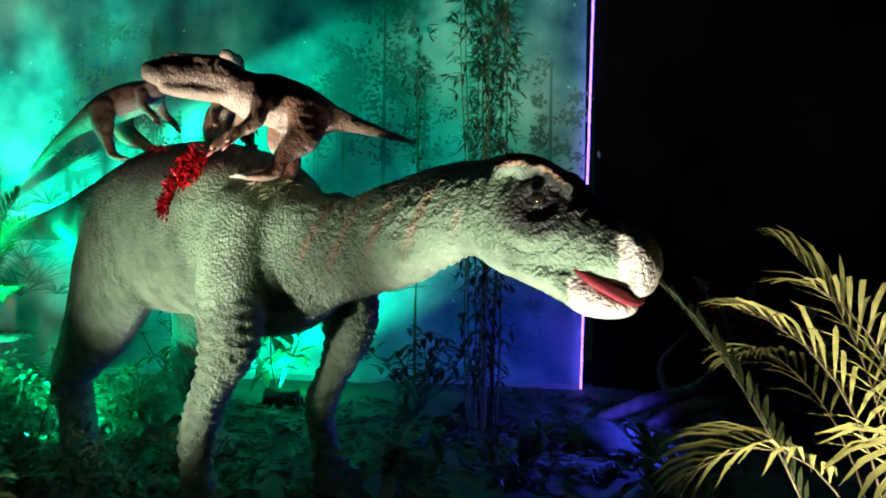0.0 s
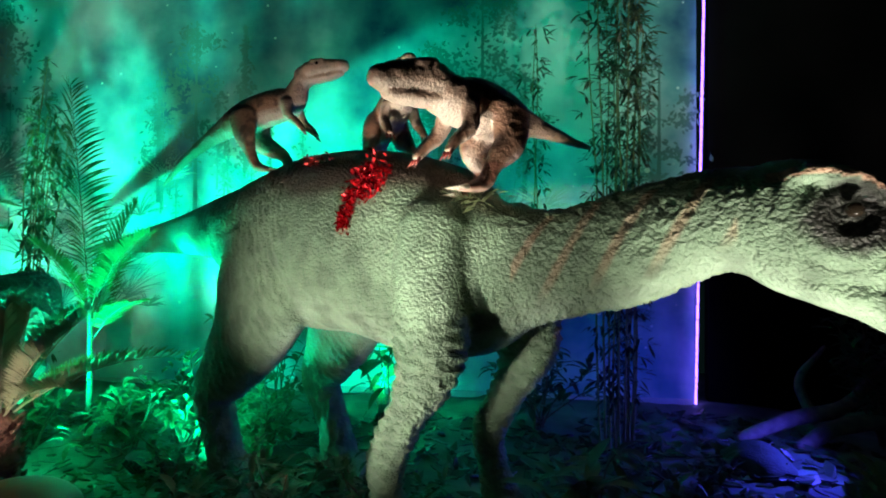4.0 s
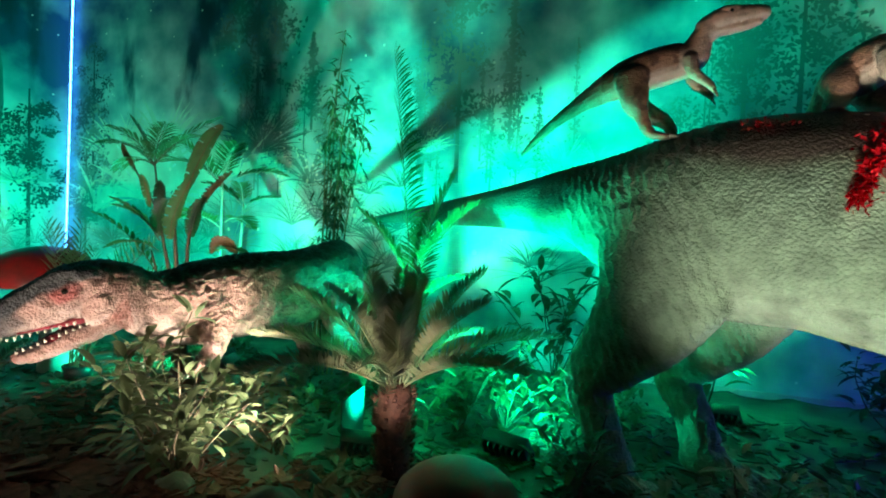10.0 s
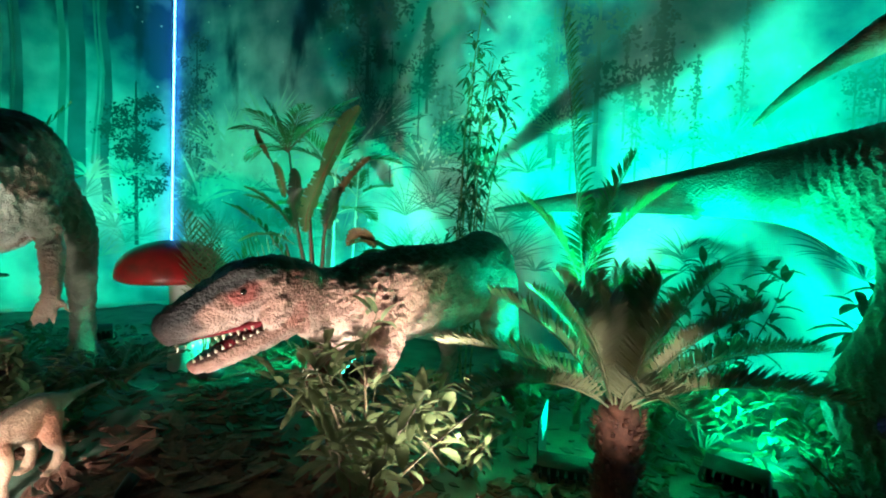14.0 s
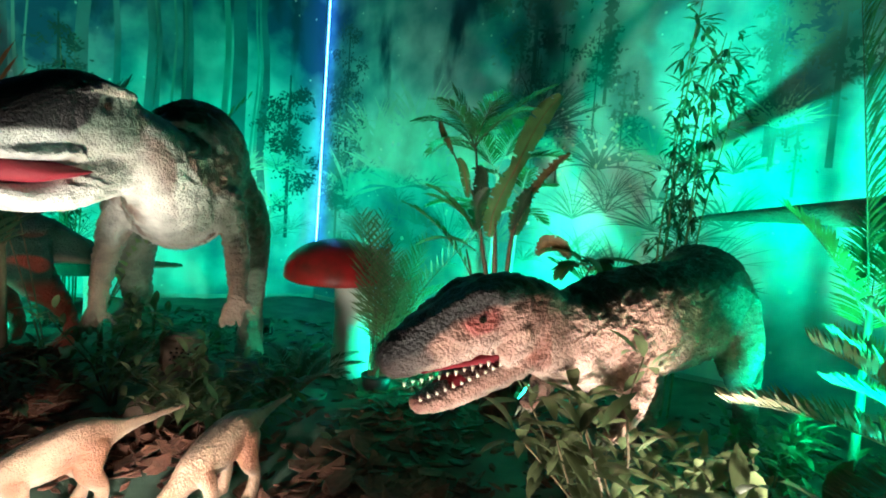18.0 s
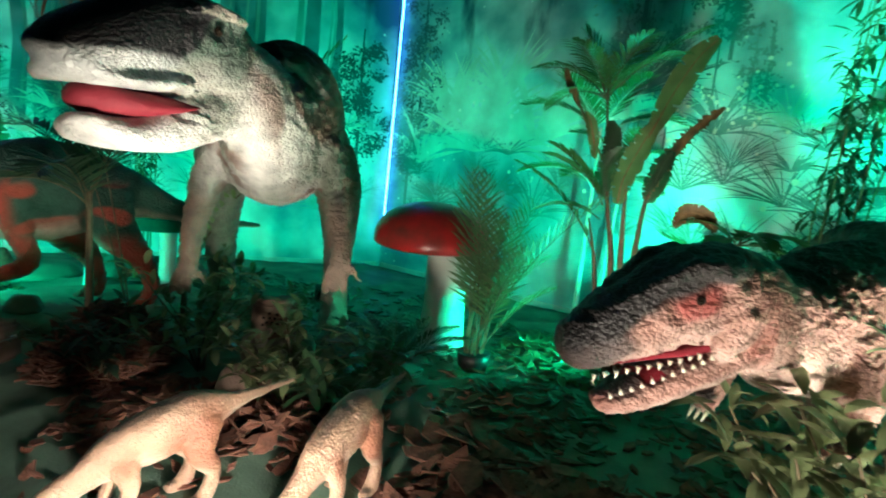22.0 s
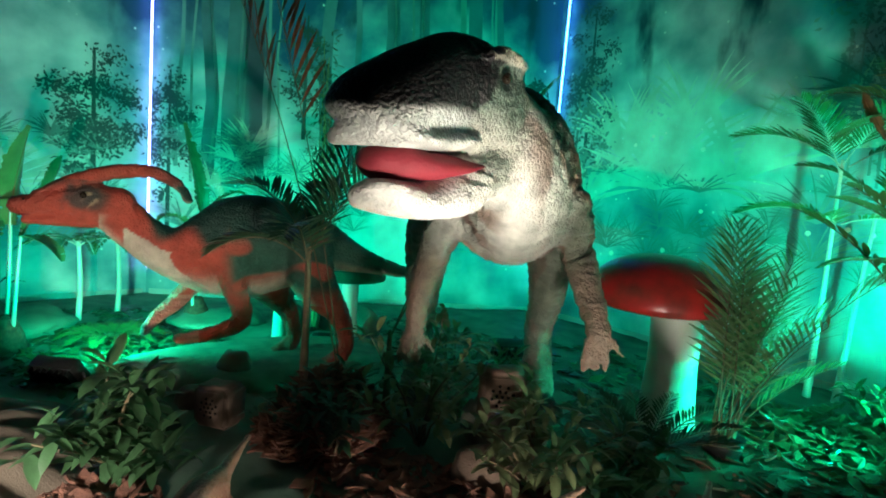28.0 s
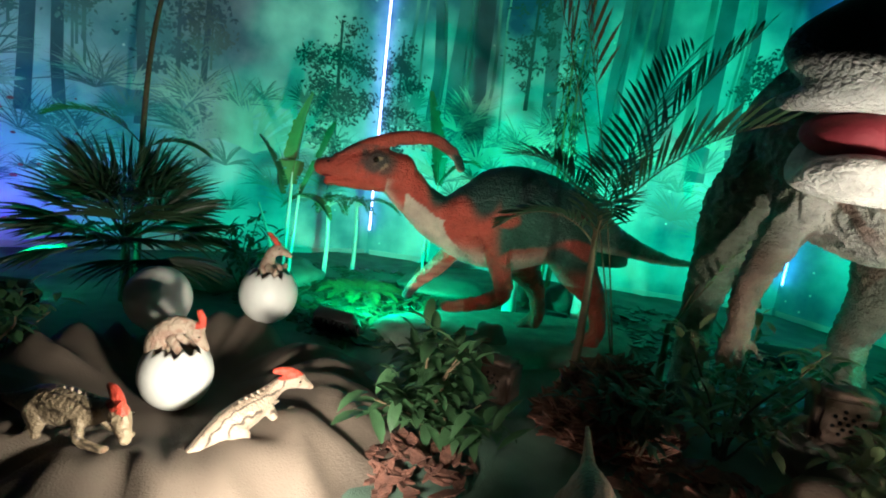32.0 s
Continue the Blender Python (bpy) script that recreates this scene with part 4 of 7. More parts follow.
# small hunters on its back
def small_rex(name, m, yaw, label, tail, hip, chest, skull, tilt=8, size=1.0, pale=0.0, bare=-0.4, neck=1.0):
    """tail: x, z rows from the tip; hip, chest, skull: x, z of the middle of each; feet stand at the origin."""
    cy, sy, ct, st = math.cos(radians(yaw)), math.sin(radians(yaw)), math.cos(radians(tilt)), math.sin(radians(tilt))

    def hd(x, y, z, w, h):
        x, y, z, w, h = x * size, y * size, z * size, w * size, h * size
        x, z = x * ct - z * st, x * st + z * ct
        return (skull[0] + x * cy - y * sy, x * sy + y * cy, skull[1] + z, w, h)

    hx, hz, cx, cz = *hip, *chest
    limbs = [
        [(tail[0][0], 0, tail[0][1], 0.010, 0.012), (tail[1][0], 0, tail[1][1], 0.026, 0.03), (tail[2][0], 0, tail[2][1], 0.05, 0.058), (hx - 0.05, 0, hz, 0.085, 0.115), ((hx + cx) / 2, 0, (hz + cz) / 2 + 0.01, 0.095, 0.125), (cx, 0, cz, 0.085, 0.105), (cx * 0.4 + skull[0] * 0.6 - 0.02, 0, cz * 0.45 + skull[1] * 0.55 - 0.02 * (neck - 1), 0.062 * neck, 0.07 * neck), (skull[0] - 0.03 * cy, -0.03 * sy, skull[1] - 0.02, 0.062 * neck, 0.066 * neck)],
        [hd(-0.06, 0, 0.0, 0.06, 0.066), hd(0.04, 0, 0.025, 0.075, 0.078), hd(0.13, 0, 0.025, 0.066, 0.07), hd(0.22, 0, 0.018, 0.055, 0.058), hd(0.29, 0, 0.01, 0.045, 0.045)],
        [hd(0.0, 0, -0.045, 0.05, 0.034), hd(0.14, 0, -0.05, 0.048, 0.028), hd(0.26, 0, -0.045, 0.034, 0.02)],
        [hd(0.06, 0.055, 0.075, 0.018, 0.02), hd(0.14, 0.05, 0.07, 0.016, 0.016)],
        [hd(0.06, -0.055, 0.075, 0.018, 0.02), hd(0.14, -0.05, 0.07, 0.016, 0.016)],
    ]
    for sg in (-1, 1):
        k = 0.07 * sg
        limbs += [
            [(hx, 0.08 * sg, hz, 0.06, 0.11), (hx + 0.04, 0.11 * sg, hz * 0.62, 0.052, 0.08), (-0.07 + k, 0.115 * sg, hz * 0.36, 0.034, 0.042), (-0.02 + k, 0.115 * sg, 0.05, 0.03, 0.033), (0.05 + k, 0.115 * sg, 0.02, 0.036, 0.02), (0.11 + k, 0.115 * sg, 0.012, 0.032, 0.012)],
            [(cx, 0.08 * sg, cz - 0.03, 0.034, 0.045), (cx + 0.03, 0.105 * sg, cz - 0.13, 0.03, 0.034), (cx + 0.1, 0.11 * sg, cz - 0.19, 0.023, 0.025), (cx + 0.14, 0.11 * sg, cz - 0.235, 0.026, 0.017)],
        ]

    def paint(c, n):
        back, belly, flank = (0.05, 0.032, 0.025), (0.62, 0.50, 0.40), (0.34, 0.185, 0.12)
        w = noise.noise((c.x * 9, c.y * 9, c.z * 9))
        f = noise.noise((c.x * 34, c.y * 34, c.z * 34))
        col = lerp3(flank, (0.16, 0.085, 0.055), step(0.1, 0.6, f + 0.5 * math.sin(c.x * 38 + 3 * w)))
        # dark back, with the shade of the upper side painted in
        col = lerp3(col, back, step(0.1, 0.6, n.z + 0.35 * w) * step(-0.62, -0.34, c.x))
        col = lerp3(col, belly, step(0.1, 0.6, -n.z + 0.15 * w) if c.x > -0.5 else 0)
        if c.x < bare:
            col = lerp3(col, (0.50, 0.36, 0.26), 0.9 * step(bare + 0.04, bare - 0.02, c.x + 0.05 * w) * (1 - 0.4 * step(0.5, 0.9, n.z)))
        if c.x > chest[0] - 0.06 and c.z > chest[1] - 0.16 and n.z < 0.5:
            col = lerp3(col, belly, (0.35 + 0.6 * pale) * step(0.5, 0.1, n.z))
        if c.z < hip[1] * 0.35 and c.x > -0.2:
            col = lerp3(col, (0.30, 0.10, 0.07), 0.5)
        return col

    def extras(bm):
        for sg in (-1, 1):
            ball(bm, hd(0.10, 0.066 * sg, 0.05, 0, 0)[:3], 0.013, 0.013, 0.013, 8, 5, 1)
            for q in (-0.018, 0.0, 0.018):
                cone(bm, (cx + 0.14, 0.11 * sg + q, cz - 0.24), (cx + 0.17, 0.11 * sg + q * 1.5, cz - 0.285), 0.009, 6, 4)
                cone(bm, (0.10 + 0.07 * sg, 0.115 * sg + q * 1.4, 0.014), (0.17 + 0.07 * sg, 0.115 * sg + q * 2.2, 0.008), 0.012, 6, 2)
            for q in range(6):
                a = hd(0.15 + q * 0.023, 0.044 * sg * (1 - q * 0.05), -0.022, 0, 0)
                cone(bm, a[:3], (a[0], a[1], a[2] - 0.016), 0.005, 5, 2)

    return statue(name, m, limbs, extras, paint, label, "small hunters on the duckbill's back", voxel=0.0085, mat="skin_small", wrinkle=0.003, wfreq=(18, 18, 30), fine=0.0016, smooth=3)


small_rex("tyrannosaur_statue", pose(-2.338, 3.931, 2.235, 0, 0, -10), 4, "small brown tyrannosaur statue standing on the duckbill's rump", ((-0.94, -0.06), (-0.76, 0.12), (-0.52, 0.29)), (-0.22, 0.42), (0.12, 0.53), (0.25, 0.71), 10, 0.92)
small_rex("tyrannosaur_statue", pose(-1.42, 3.44, 2.25, 0, 0, -62), -16, "small brown tyrannosaur statue with a pale throat behind the duckbill's back", ((-0.6, -0.25), (-0.48, -0.08), (-0.32, 0.1)), (-0.14, 0.25), (0.10, 0.34), (0.19, 0.46), 2, 0.85, 0.8)
small_rex("tyrannosaur_statue", pose(-0.915, 2.80, 1.945, 0, 0, -140) @ Matrix.Scale(1.15, 4), 6, "small brown tyrannosaur statue climbing the duckbill's shoulder", ((-0.80, 0.32), (-0.55, 0.345), (-0.34, 0.365)), (-0.13, 0.37), (0.10, 0.395), (0.215, 0.43), -7, 1.04, 0.0, -0.27, 1.4)


# tinsel that stands for blood, and a sprig of leaves on the shoulder
def tinsel(m, pts, label, n=260):
    r = random.Random(3)
    bm = bmesh.new()
    for k in range(n):
        a = r.choice(pts)
        p = Vector(a[:3]) + Vector((r.gauss(0, a[3]), r.gauss(0, 0.012), r.gauss(0, a[4])))
        d = Vector((r.gauss(0, 1), r.gauss(-0.7, 0.5), r.gauss(0, 1)))
        blade(bm, p, d, (r.gauss(0, 1), r.gauss(0, 1), r.gauss(0, 1)), r.uniform(0.03, 0.05), 0.008, 0.3, 2)
    ob = link_mesh("tinsel_garland", bm, "tinsel", False)
    ob.matrix_world = m
    tagged(ob, label, "tinsel", kind="stuff")


def sprig():
    r = random.Random(9)
    bm = bmesh.new()
    for k in range(60):
        a = Vector((r.gauss(0, 1), r.gauss(0, 1), r.uniform(-0.4, 0.8))).normalized()
        blade(bm, Vector((r.gauss(0, 0.05), r.gauss(0, 0.03), r.gauss(0, 0.02))), a, a.cross(Vector((0.3, 0.2, 1))), r.uniform(0.05, 0.1), 0.008, 0.6, 3)
    ob = link_mesh("leaf_sprig", bm, "leaf_pale", False)
    ob.matrix_world = Matrix.Translation((-0.93, 2.72, 1.93))
    tagged(ob, "small tuft of pale leaves on the duckbill's shoulder", "leaf sprig")


sprig()
bm_frame = pose(-1.0, 3.15, 0, 0, 0, -33.8)
tinsel(bm_frame, [(-0.36, -0.33, 2.12, 0.055, 0.035), (-0.36, -0.355, 2.06, 0.06, 0.035), (-0.40, -0.38, 2.0, 0.05, 0.03), (-0.45, -0.41, 1.92, 0.018, 0.045), (-0.48, -0.435, 1.83, 0.016, 0.035)], "shiny red tinsel hanging on the duckbill's flank like blood", 1000)
tinsel(bm_frame, [(-0.92, -0.24, 2.22, 0.06, 0.03)], "patch of red tinsel on the duckbill's back", 160)


# brown tyrannosaur in the planting
def big_rex():
    PC, PS, YC, YS = math.cos(radians(-12)), math.sin(radians(-12)), math.cos(radians(-24)), math.sin(radians(-24))
    J = (0.34, -0.06, 1.12)

    def hp(x, y, z, *rest):
        """A point of the head, which nods and turns about the neck; z is measured from the joint."""
        a, b = x * PC - z * PS, x * PS + z * PC
        return (J[0] + a * YC - y * YS, J[1] + a * YS + y * YC, J[2] + b, *rest)

    def un(c):
        dx, dy, b = c.x - J[0], c.y - J[1], c.z - J[2]
        a, y = dx * YC + dy * YS, -dx * YS + dy * YC
        return a * PC + b * PS, y, -a * PS + b * PC

    limbs = [
        [(-2.87, -1.05, 0.86, 0.03, 0.035), (-2.5, -0.85, 0.97, 0.07, 0.08), (-2.15, -0.55, 1.12, 0.12, 0.14), (-1.92, -0.24, 1.20, 0.19, 0.25), (-1.56, 0.05, 1.13, 0.27, 0.33), (-1.05, 0.12, 1.07, 0.29, 0.32), (-0.58, 0.08, 1.05, 0.28, 0.32), (-0.18, 0.02, 1.01, 0.25, 0.31), (0.1, 0.0, 1.01, 0.20, 0.25), (0.34, -0.06, 1.09, 0.16, 0.18)],
        [hp(-0.02, 0, 0.0, 0.16, 0.18), hp(0.15, 0, 0.06, 0.172, 0.185), hp(0.30, 0, 0.065, 0.16, 0.17), hp(0.45, 0, 0.03, 0.13, 0.145), hp(0.58, 0, 0.005, 0.115, 0.12), hp(0.67, 0, -0.015, 0.095, 0.10)],
        [hp(0.04, 0, -0.10, 0.15, 0.10), hp(0.2, 0, -0.165, 0.135, 0.075), hp(0.38, 0, -0.215, 0.11, 0.055), hp(0.54, 0, -0.25, 0.085, 0.045), hp(0.61, 0, -0.255, 0.06, 0.035)],
        [hp(0.12, 0.14, -0.02, 0.04, 0.10), hp(0.22, 0.135, -0.10, 0.028, 0.06)], [hp(0.12, -0.14, -0.02, 0.04, 0.10), hp(0.22, -0.135, -0.10, 0.028, 0.06)],
    ]
    for sg in (-1, 1):
        limbs += [
            [(-1.42, 0.05 + 0.2 * sg, 1.12, 0.16, 0.28), (-1.32, 0.05 + 0.30 * sg, 0.85, 0.14, 0.21), (-1.48, 0.05 + 0.32 * sg, 0.55, 0.085, 0.11), (-1.56, 0.05 + 0.32 * sg, 0.3, 0.07, 0.08), (-1.44, 0.05 + 0.32 * sg, 0.07, 0.09, 0.08)],
            [(-0.18, 0.18 * sg, 0.98, 0.13, 0.17), (-0.12, 0.25 * sg, 0.82, 0.095, 0.12), (-0.10, 0.26 * sg, 0.70, 0.065, 0.08), (-0.0, 0.25 * sg, 0.62, 0.048, 0.05), (0.07, 0.24 * sg, 0.58, 0.052, 0.032)],
            [hp(0.14, 0.13 * sg, 0.185, 0.035, 0.04), hp(0.25, 0.14 * sg, 0.195, 0.042, 0.042), hp(0.35, 0.12 * sg, 0.185, 0.03, 0.03), hp(0.50, 0.085 * sg, 0.13, 0.025, 0.025), hp(0.63, 0.06 * sg, 0.07, 0.025, 0.02)],
        ]
        limbs += toes(-1.4, 0.05 + 0.32 * sg, 0.06, 0.05, 0.22)

    def paint(c, n):
        flank, back, pale, rust = (0.42, 0.225, 0.175), (0.025, 0.022, 0.02), (0.60, 0.42, 0.35), (0.40, 0.11, 0.08)
        w = noise.noise((c.x * 4, c.y * 4, c.z * 4))
        f = noise.noise((c.x * 16, c.y * 16, c.z * 16))
        col = lerp3(flank, pale, step(-0.1, 0.8, -n.z + 0.2 * w))
        col = lerp3(col, back, step(0.35, 0.85, n.z + 0.16 * w + 0.06 * f))
        if c.x < -0.9:
            col = lerp3(col, (0.10, 0.12, 0.09), 0.5 * step(-0.9, -1.5, c.x))
        ux, uy, uz = un(c)
        if ux > 0.0 and c.x > 0.1:
            # crown and snout tip: shade above the low lamps painted near-black
            edge = 0.125 - 0.13 * step(0.35, 0.62, ux)
            top = step(edge - 0.02, edge + 0.03, uz + 0.03 * w + 0.015 * f) * step(0.03, 0.12, ux)
            col = lerp3(col, rust, 0.55 * step(-0.1, 0.35, w + 0.3 * f))
            ring = math.hypot((ux - 0.31) * 0.8, uz - 0.10)
            col = lerp3(col, (0.34, 0.05, 0.04), 0.8 * step(0.09, 0.05, ring + 0.02 * f))
            col = lerp3(col, back, top)
            col = lerp3(col, (0.04, 0.037, 0.037), 0.9 * step(0.46, 0.62, ux + 0.05 * f) * (1 if uz > -0.12 else 0.3))
        return lerp3(col, tuple(q * 0.75 for q in col), step(0.05, 0.5, f))

    def extras(bm):
        for sg in (-1, 1):
            ball(bm, hp(0.31, 0.150 * sg, 0.10), 0.020, 0.016, 0.018, 10, 6, 1)
            ball(bm, hp(0.67, 0.06 * sg, 0.04), 0.016, 0.012, 0.012, 8, 5, 1)
            for k in range(11):
                s = 0.30 + k * 0.037
                y = sg * (0.128 - 0.065 * (k / 10) ** 1.5)
                z = -0.098 - 0.002 * k
                cone(bm, hp(s, y, z), hp(s + 0.006, y, z - 0.028 + 0.009 * (k % 2)), 0.010, 6, 2)
                cone(bm, hp(s - 0.06, y * 0.92, -0.135 - k * 0.0085), hp(s - 0.054, y * 0.92, -0.105 - k * 0.0085 - 0.006 * (k % 3)), 0.009, 6, 2)
            for q in (-0.03, 0.0, 0.03):
                cone(bm, (0.10, 0.24 * sg + q, 0.57), (0.15, 0.24 * sg + q, 0.52), 0.012, 6, 2)
        tube(bm, [hp(0.10, 0, -0.09, 0.10, 0.05), hp(0.28, 0, -0.10, 0.10, 0.03), hp(0.42, 0, -0.10, 0.075, 0.02), hp(0.58, 0, -0.10, 0.05, 0.012)], 10, 3, 3)
        tube(bm, [hp(0.2, 0, -0.13, 0.10, 0.04), hp(0.40, 0, -0.185, 0.085, 0.024), hp(0.56, 0, -0.225, 0.05, 0.015)], 10, 3, 3)

    def folds(c, n, w):
        ux, uy, uz = un(c)
        d = 0.008 * (0.6 - 2 * abs(math.sin((c.x * 0.8 + c.z * 0.5) * 32 + 6 * w))) * step(0.35, 0.1, c.x)
        if ux > 0.02 and c.x > 0.2:
            d += 0.005 * math.sin((c.x * 0.5 + c.z) * 70 + 5 * w) * step(0.6, 0.4, ux)
            e = math.hypot((ux - 0.31) * 0.8, uz - 0.10)
            d += 0.009 * math.sin(e * 70) * step(0.16, 0.1, e) - 0.018 * step(0.06, 0.025, e) if abs(uy) > 0.08 else 0
        return d

    return statue("tyrannosaur_statue", pose(-5.58, 3.44, 0, 0, 0, -106), limbs, extras, paint, "brown-pink tyrannosaur statue crouching with open toothy jaws", voxel=0.0125, wrinkle=0.006, wfreq=(12, 12, 16), fine=0.005, smooth=3, folds=folds)


big_rex()


# second duckbill, head raised towards the visitors
def duckbill_b():
    HY = -40
    J = (0.50, -0.22)

    def hd(x, y, z, w, h):
        c, s = math.cos(radians(HY)), math.sin(radians(HY))
        return (J[0] + x * c - y * s, J[1] + x * s + y * c, z, w, h)

    def unhead(c):
        k, s = math.cos(radians(HY)), math.sin(radians(HY))
        x, y = c.x - J[0], c.y - J[1]
        return x * k + y * s, -x * s + y * k, c.z

    limbs = [
        [(-3.6, 0, 1.25, 0.03, 0.04), (-2.9, 0, 1.5, 0.09, 0.12), (-2.2, 0, 1.72, 0.2, 0.25), (-1.6, 0, 1.86, 0.34, 0.42), (-1.05, 0, 1.87, 0.42, 0.54), (-0.5, 0, 1.79, 0.44, 0.55), (-0.05, 0, 1.66, 0.40, 0.47), (0.18, -0.02, 1.68, 0.32, 0.39), (0.34, -0.07, 1.77, 0.25, 0.32), (0.46, -0.16, 1.87, 0.23, 0.28), (0.52, -0.24, 1.94, 0.2, 0.25)],
        [hd(0.0, 0, 1.91, 0.20, 0.23), hd(0.14, 0, 1.97, 0.245, 0.26), hd(0.32, 0, 1.99, 0.245, 0.26), hd(0.5, 0, 1.965, 0.225, 0.21), hd(0.66, 0, 1.915, 0.23, 0.155), hd(0.78, 0, 1.865, 0.215, 0.11), hd(0.85, 0, 1.835, 0.17, 0.07)],
        [hd(0.36, 0, 1.79, 0.22, 0.05), hd(0.5, 0, 1.785, 0.232, 0.05), hd(0.68, 0, 1.77, 0.24, 0.045), hd(0.80, 0, 1.765, 0.205, 0.04), hd(0.87, 0, 1.78, 0.14, 0.035)],
        [hd(0.08, 0, 1.74, 0.19, 0.16), hd(0.30, 0, 1.67, 0.235, 0.15), hd(0.46, 0, 1.60, 0.235, 0.115), hd(0.62, 0, 1.55, 0.205, 0.085), hd(0.72, 0, 1.545, 0.16, 0.065), hd(0.78, 0, 1.56, 0.11, 0.045)],
        [hd(0.12, 0.20, 2.14, 0.05, 0.045), hd(0.26, 0.215, 2.15, 0.05, 0.04), hd(0.38, 0.19, 2.12, 0.04, 0.03)],
        [hd(0.12, -0.20, 2.14, 0.05, 0.045), hd(0.26, -0.215, 2.15, 0.05, 0.04), hd(0.38, -0.19, 2.12, 0.04, 0.03)],
    ]
    arms = {1: ((0.02, 0.30, 1.60), (0.02, 0.40, 1.32), (0.22, 0.44, 1.06), (0.39, 0.45, 0.86)), -1: ((-0.02, -0.30, 1.60), (-0.05, -0.42, 1.30), (-0.10, -0.50, 1.0), (-0.06, -0.52, 0.70))}
    for sg in (1, -1):
        a, b, d, e = arms[sg]
        limbs += [
            [(*a, 0.13, 0.22), (a[0] * 0.5 + b[0] * 0.5, a[1] * 0.5 + b[1] * 0.5, 1.46, 0.13, 0.17), (*b, 0.10, 0.12), (*d, 0.075, 0.085), (e[0] - 0.02, e[1], e[2] + 0.06, 0.062, 0.065), (*e, 0.08, 0.05)],
            [(-1.0, 0.2 * sg, 1.75, 0.24, 0.44), (-0.86, 0.42 * sg, 1.40, 0.20, 0.32), (-0.92, 0.48 * sg, 0.95, 0.14, 0.18), (-1.10, 0.48 * sg, 0.55, 0.11, 0.13), (-0.98, 0.48 * sg, 0.1, 0.13, 0.14)],
        ]
        limbs += [[(e[0], e[1] + q, e[2], 0.028, 0.03), (e[0] + 0.04, e[1] + q * 1.3, e[2] - 0.06, 0.024, 0.024), (e[0] + 0.05, e[1] + q * 1.4, e[2] - 0.12, 0.018, 0.018)] for q in (-0.06, -0.02, 0.02)]
        limbs += [[(e[0], e[1] + 0.07, e[2] + 0.01, 0.02, 0.02), (e[0] + 0.02, e[1] + 0.12, e[2] - 0.06, 0.016, 0.016)]]
        limbs += toes(-0.95, 0.48 * sg, 0.08, 0.07, 0.25)

    def paint(c, n):
        hide, pale, band, dark = (0.23, 0.25, 0.19), (0.70, 0.69, 0.62), (0.23, 0.12, 0.085), (0.035, 0.03, 0.027)
        w = noise.noise((c.x * 3, c.y * 3, c.z * 3))
        f = noise.noise((c.x * 14, c.y * 14, c.z * 14))
        low = max(step(0.2, 0.8, -n.z), step(0.35, 0.8, n.x) * (1 if c.x > 0.0 else 0)) * step(0.44, 0.24, abs(c.y + 0.05) + 0.08 * w)
        col = lerp3(hide, pale, low * (1 if c.z > 1.15 else 0.2))
        side = step(0.2, 0.7, abs(n.y)) * step(-2.0, -0.2, c.x)
        col = lerp3(col, band, 0.75 * side * step(0.0, 0.7, math.sin(c.x * 11 + 5 * w)))
        col = lerp3(col, dark, step(0.35, 0.8, n.z + 0.25 * w) * (0.97 if c.x < 0.4 else 0))
        hx, hy, hz = unhead(c)
        if hx > 0.0 and c.z > 1.45 and c.x > 0.3:
            w2 = noise.noise((hx * 7, hy * 7, hz * 7))
            # left cheek greenish, right cheek pale: the lamp's lit side painted in
            cheek = lerp3((0.50, 0.49, 0.42), (0.13, 0.17, 0.13), step(1.80, 1.96, hz + 0.05 * w2))
            if hy < -0.1:
                cheek = lerp3((0.62, 0.58, 0.52), (0.50, 0.25, 0.22), step(0.0, 0.5, w2))
            bill = lerp3((0.66, 0.66, 0.61), (0.55, 0.56, 0.52), step(-0.3, 0.3, w2))
            face = lerp3(cheek, bill, step(0.40, 0.50, hx + 0.03 * w2))
            # black cap, with the shade of the head's upper side painted in
            line = 2.16 - 0.28 * step(0.22, 0.46, hx) - 0.03 * step(0.66, 0.85, hx) + 0.015 * w2
            face = lerp3(face, (0.018, 0.016, 0.016), step(line - 0.02, line + 0.015, hz) * step(0.02, 0.1, hx))
            if 0.05 < hx < 0.36 and abs(hy) > 0.16 and hz > 2.12:
                face = lerp3(face, (0.62, 0.57, 0.46), 0.8)
            if hz < 1.72:
                face = lerp3((0.72, 0.70, 0.64), (0.45, 0.45, 0.38), step(0.12, 0.24, abs(hy)) * step(0.4, 0.25, hx))
            col = lerp3(col, face, step(0.0, 0.12, hx))
        if c.z < 1.32 and c.x > -0.5 and abs(c.y) > 0.3:
            col = lerp3(col, (0.30, 0.20, 0.15), 0.8 * step(1.32, 1.15, c.z))
        return lerp3(col, tuple(q * 0.78 for q in col), step(0.0, 0.45, f))

    def extras(bm):
        for sg in (-1, 1):
            ball(bm, hd(0.27, 0.243 * sg, 2.06, 0, 0)[:3], 0.026, 0.022, 0.024, 10, 6, 1)
            ball(bm, hd(0.84, 0.09 * sg, 1.88, 0, 0)[:3], 0.018, 0.014, 0.010, 8, 5, 1)
        tube(bm, [hd(0.34, 0, 1.735, 0.215, 0.02), hd(0.46, 0, 1.705, 0.215, 0.05), hd(0.60, 0, 1.68, 0.19, 0.075), hd(0.70, 0, 1.675, 0.15, 0.08), hd(0.745, 0, 1.675, 0.10, 0.06)], 18, 3, 3)

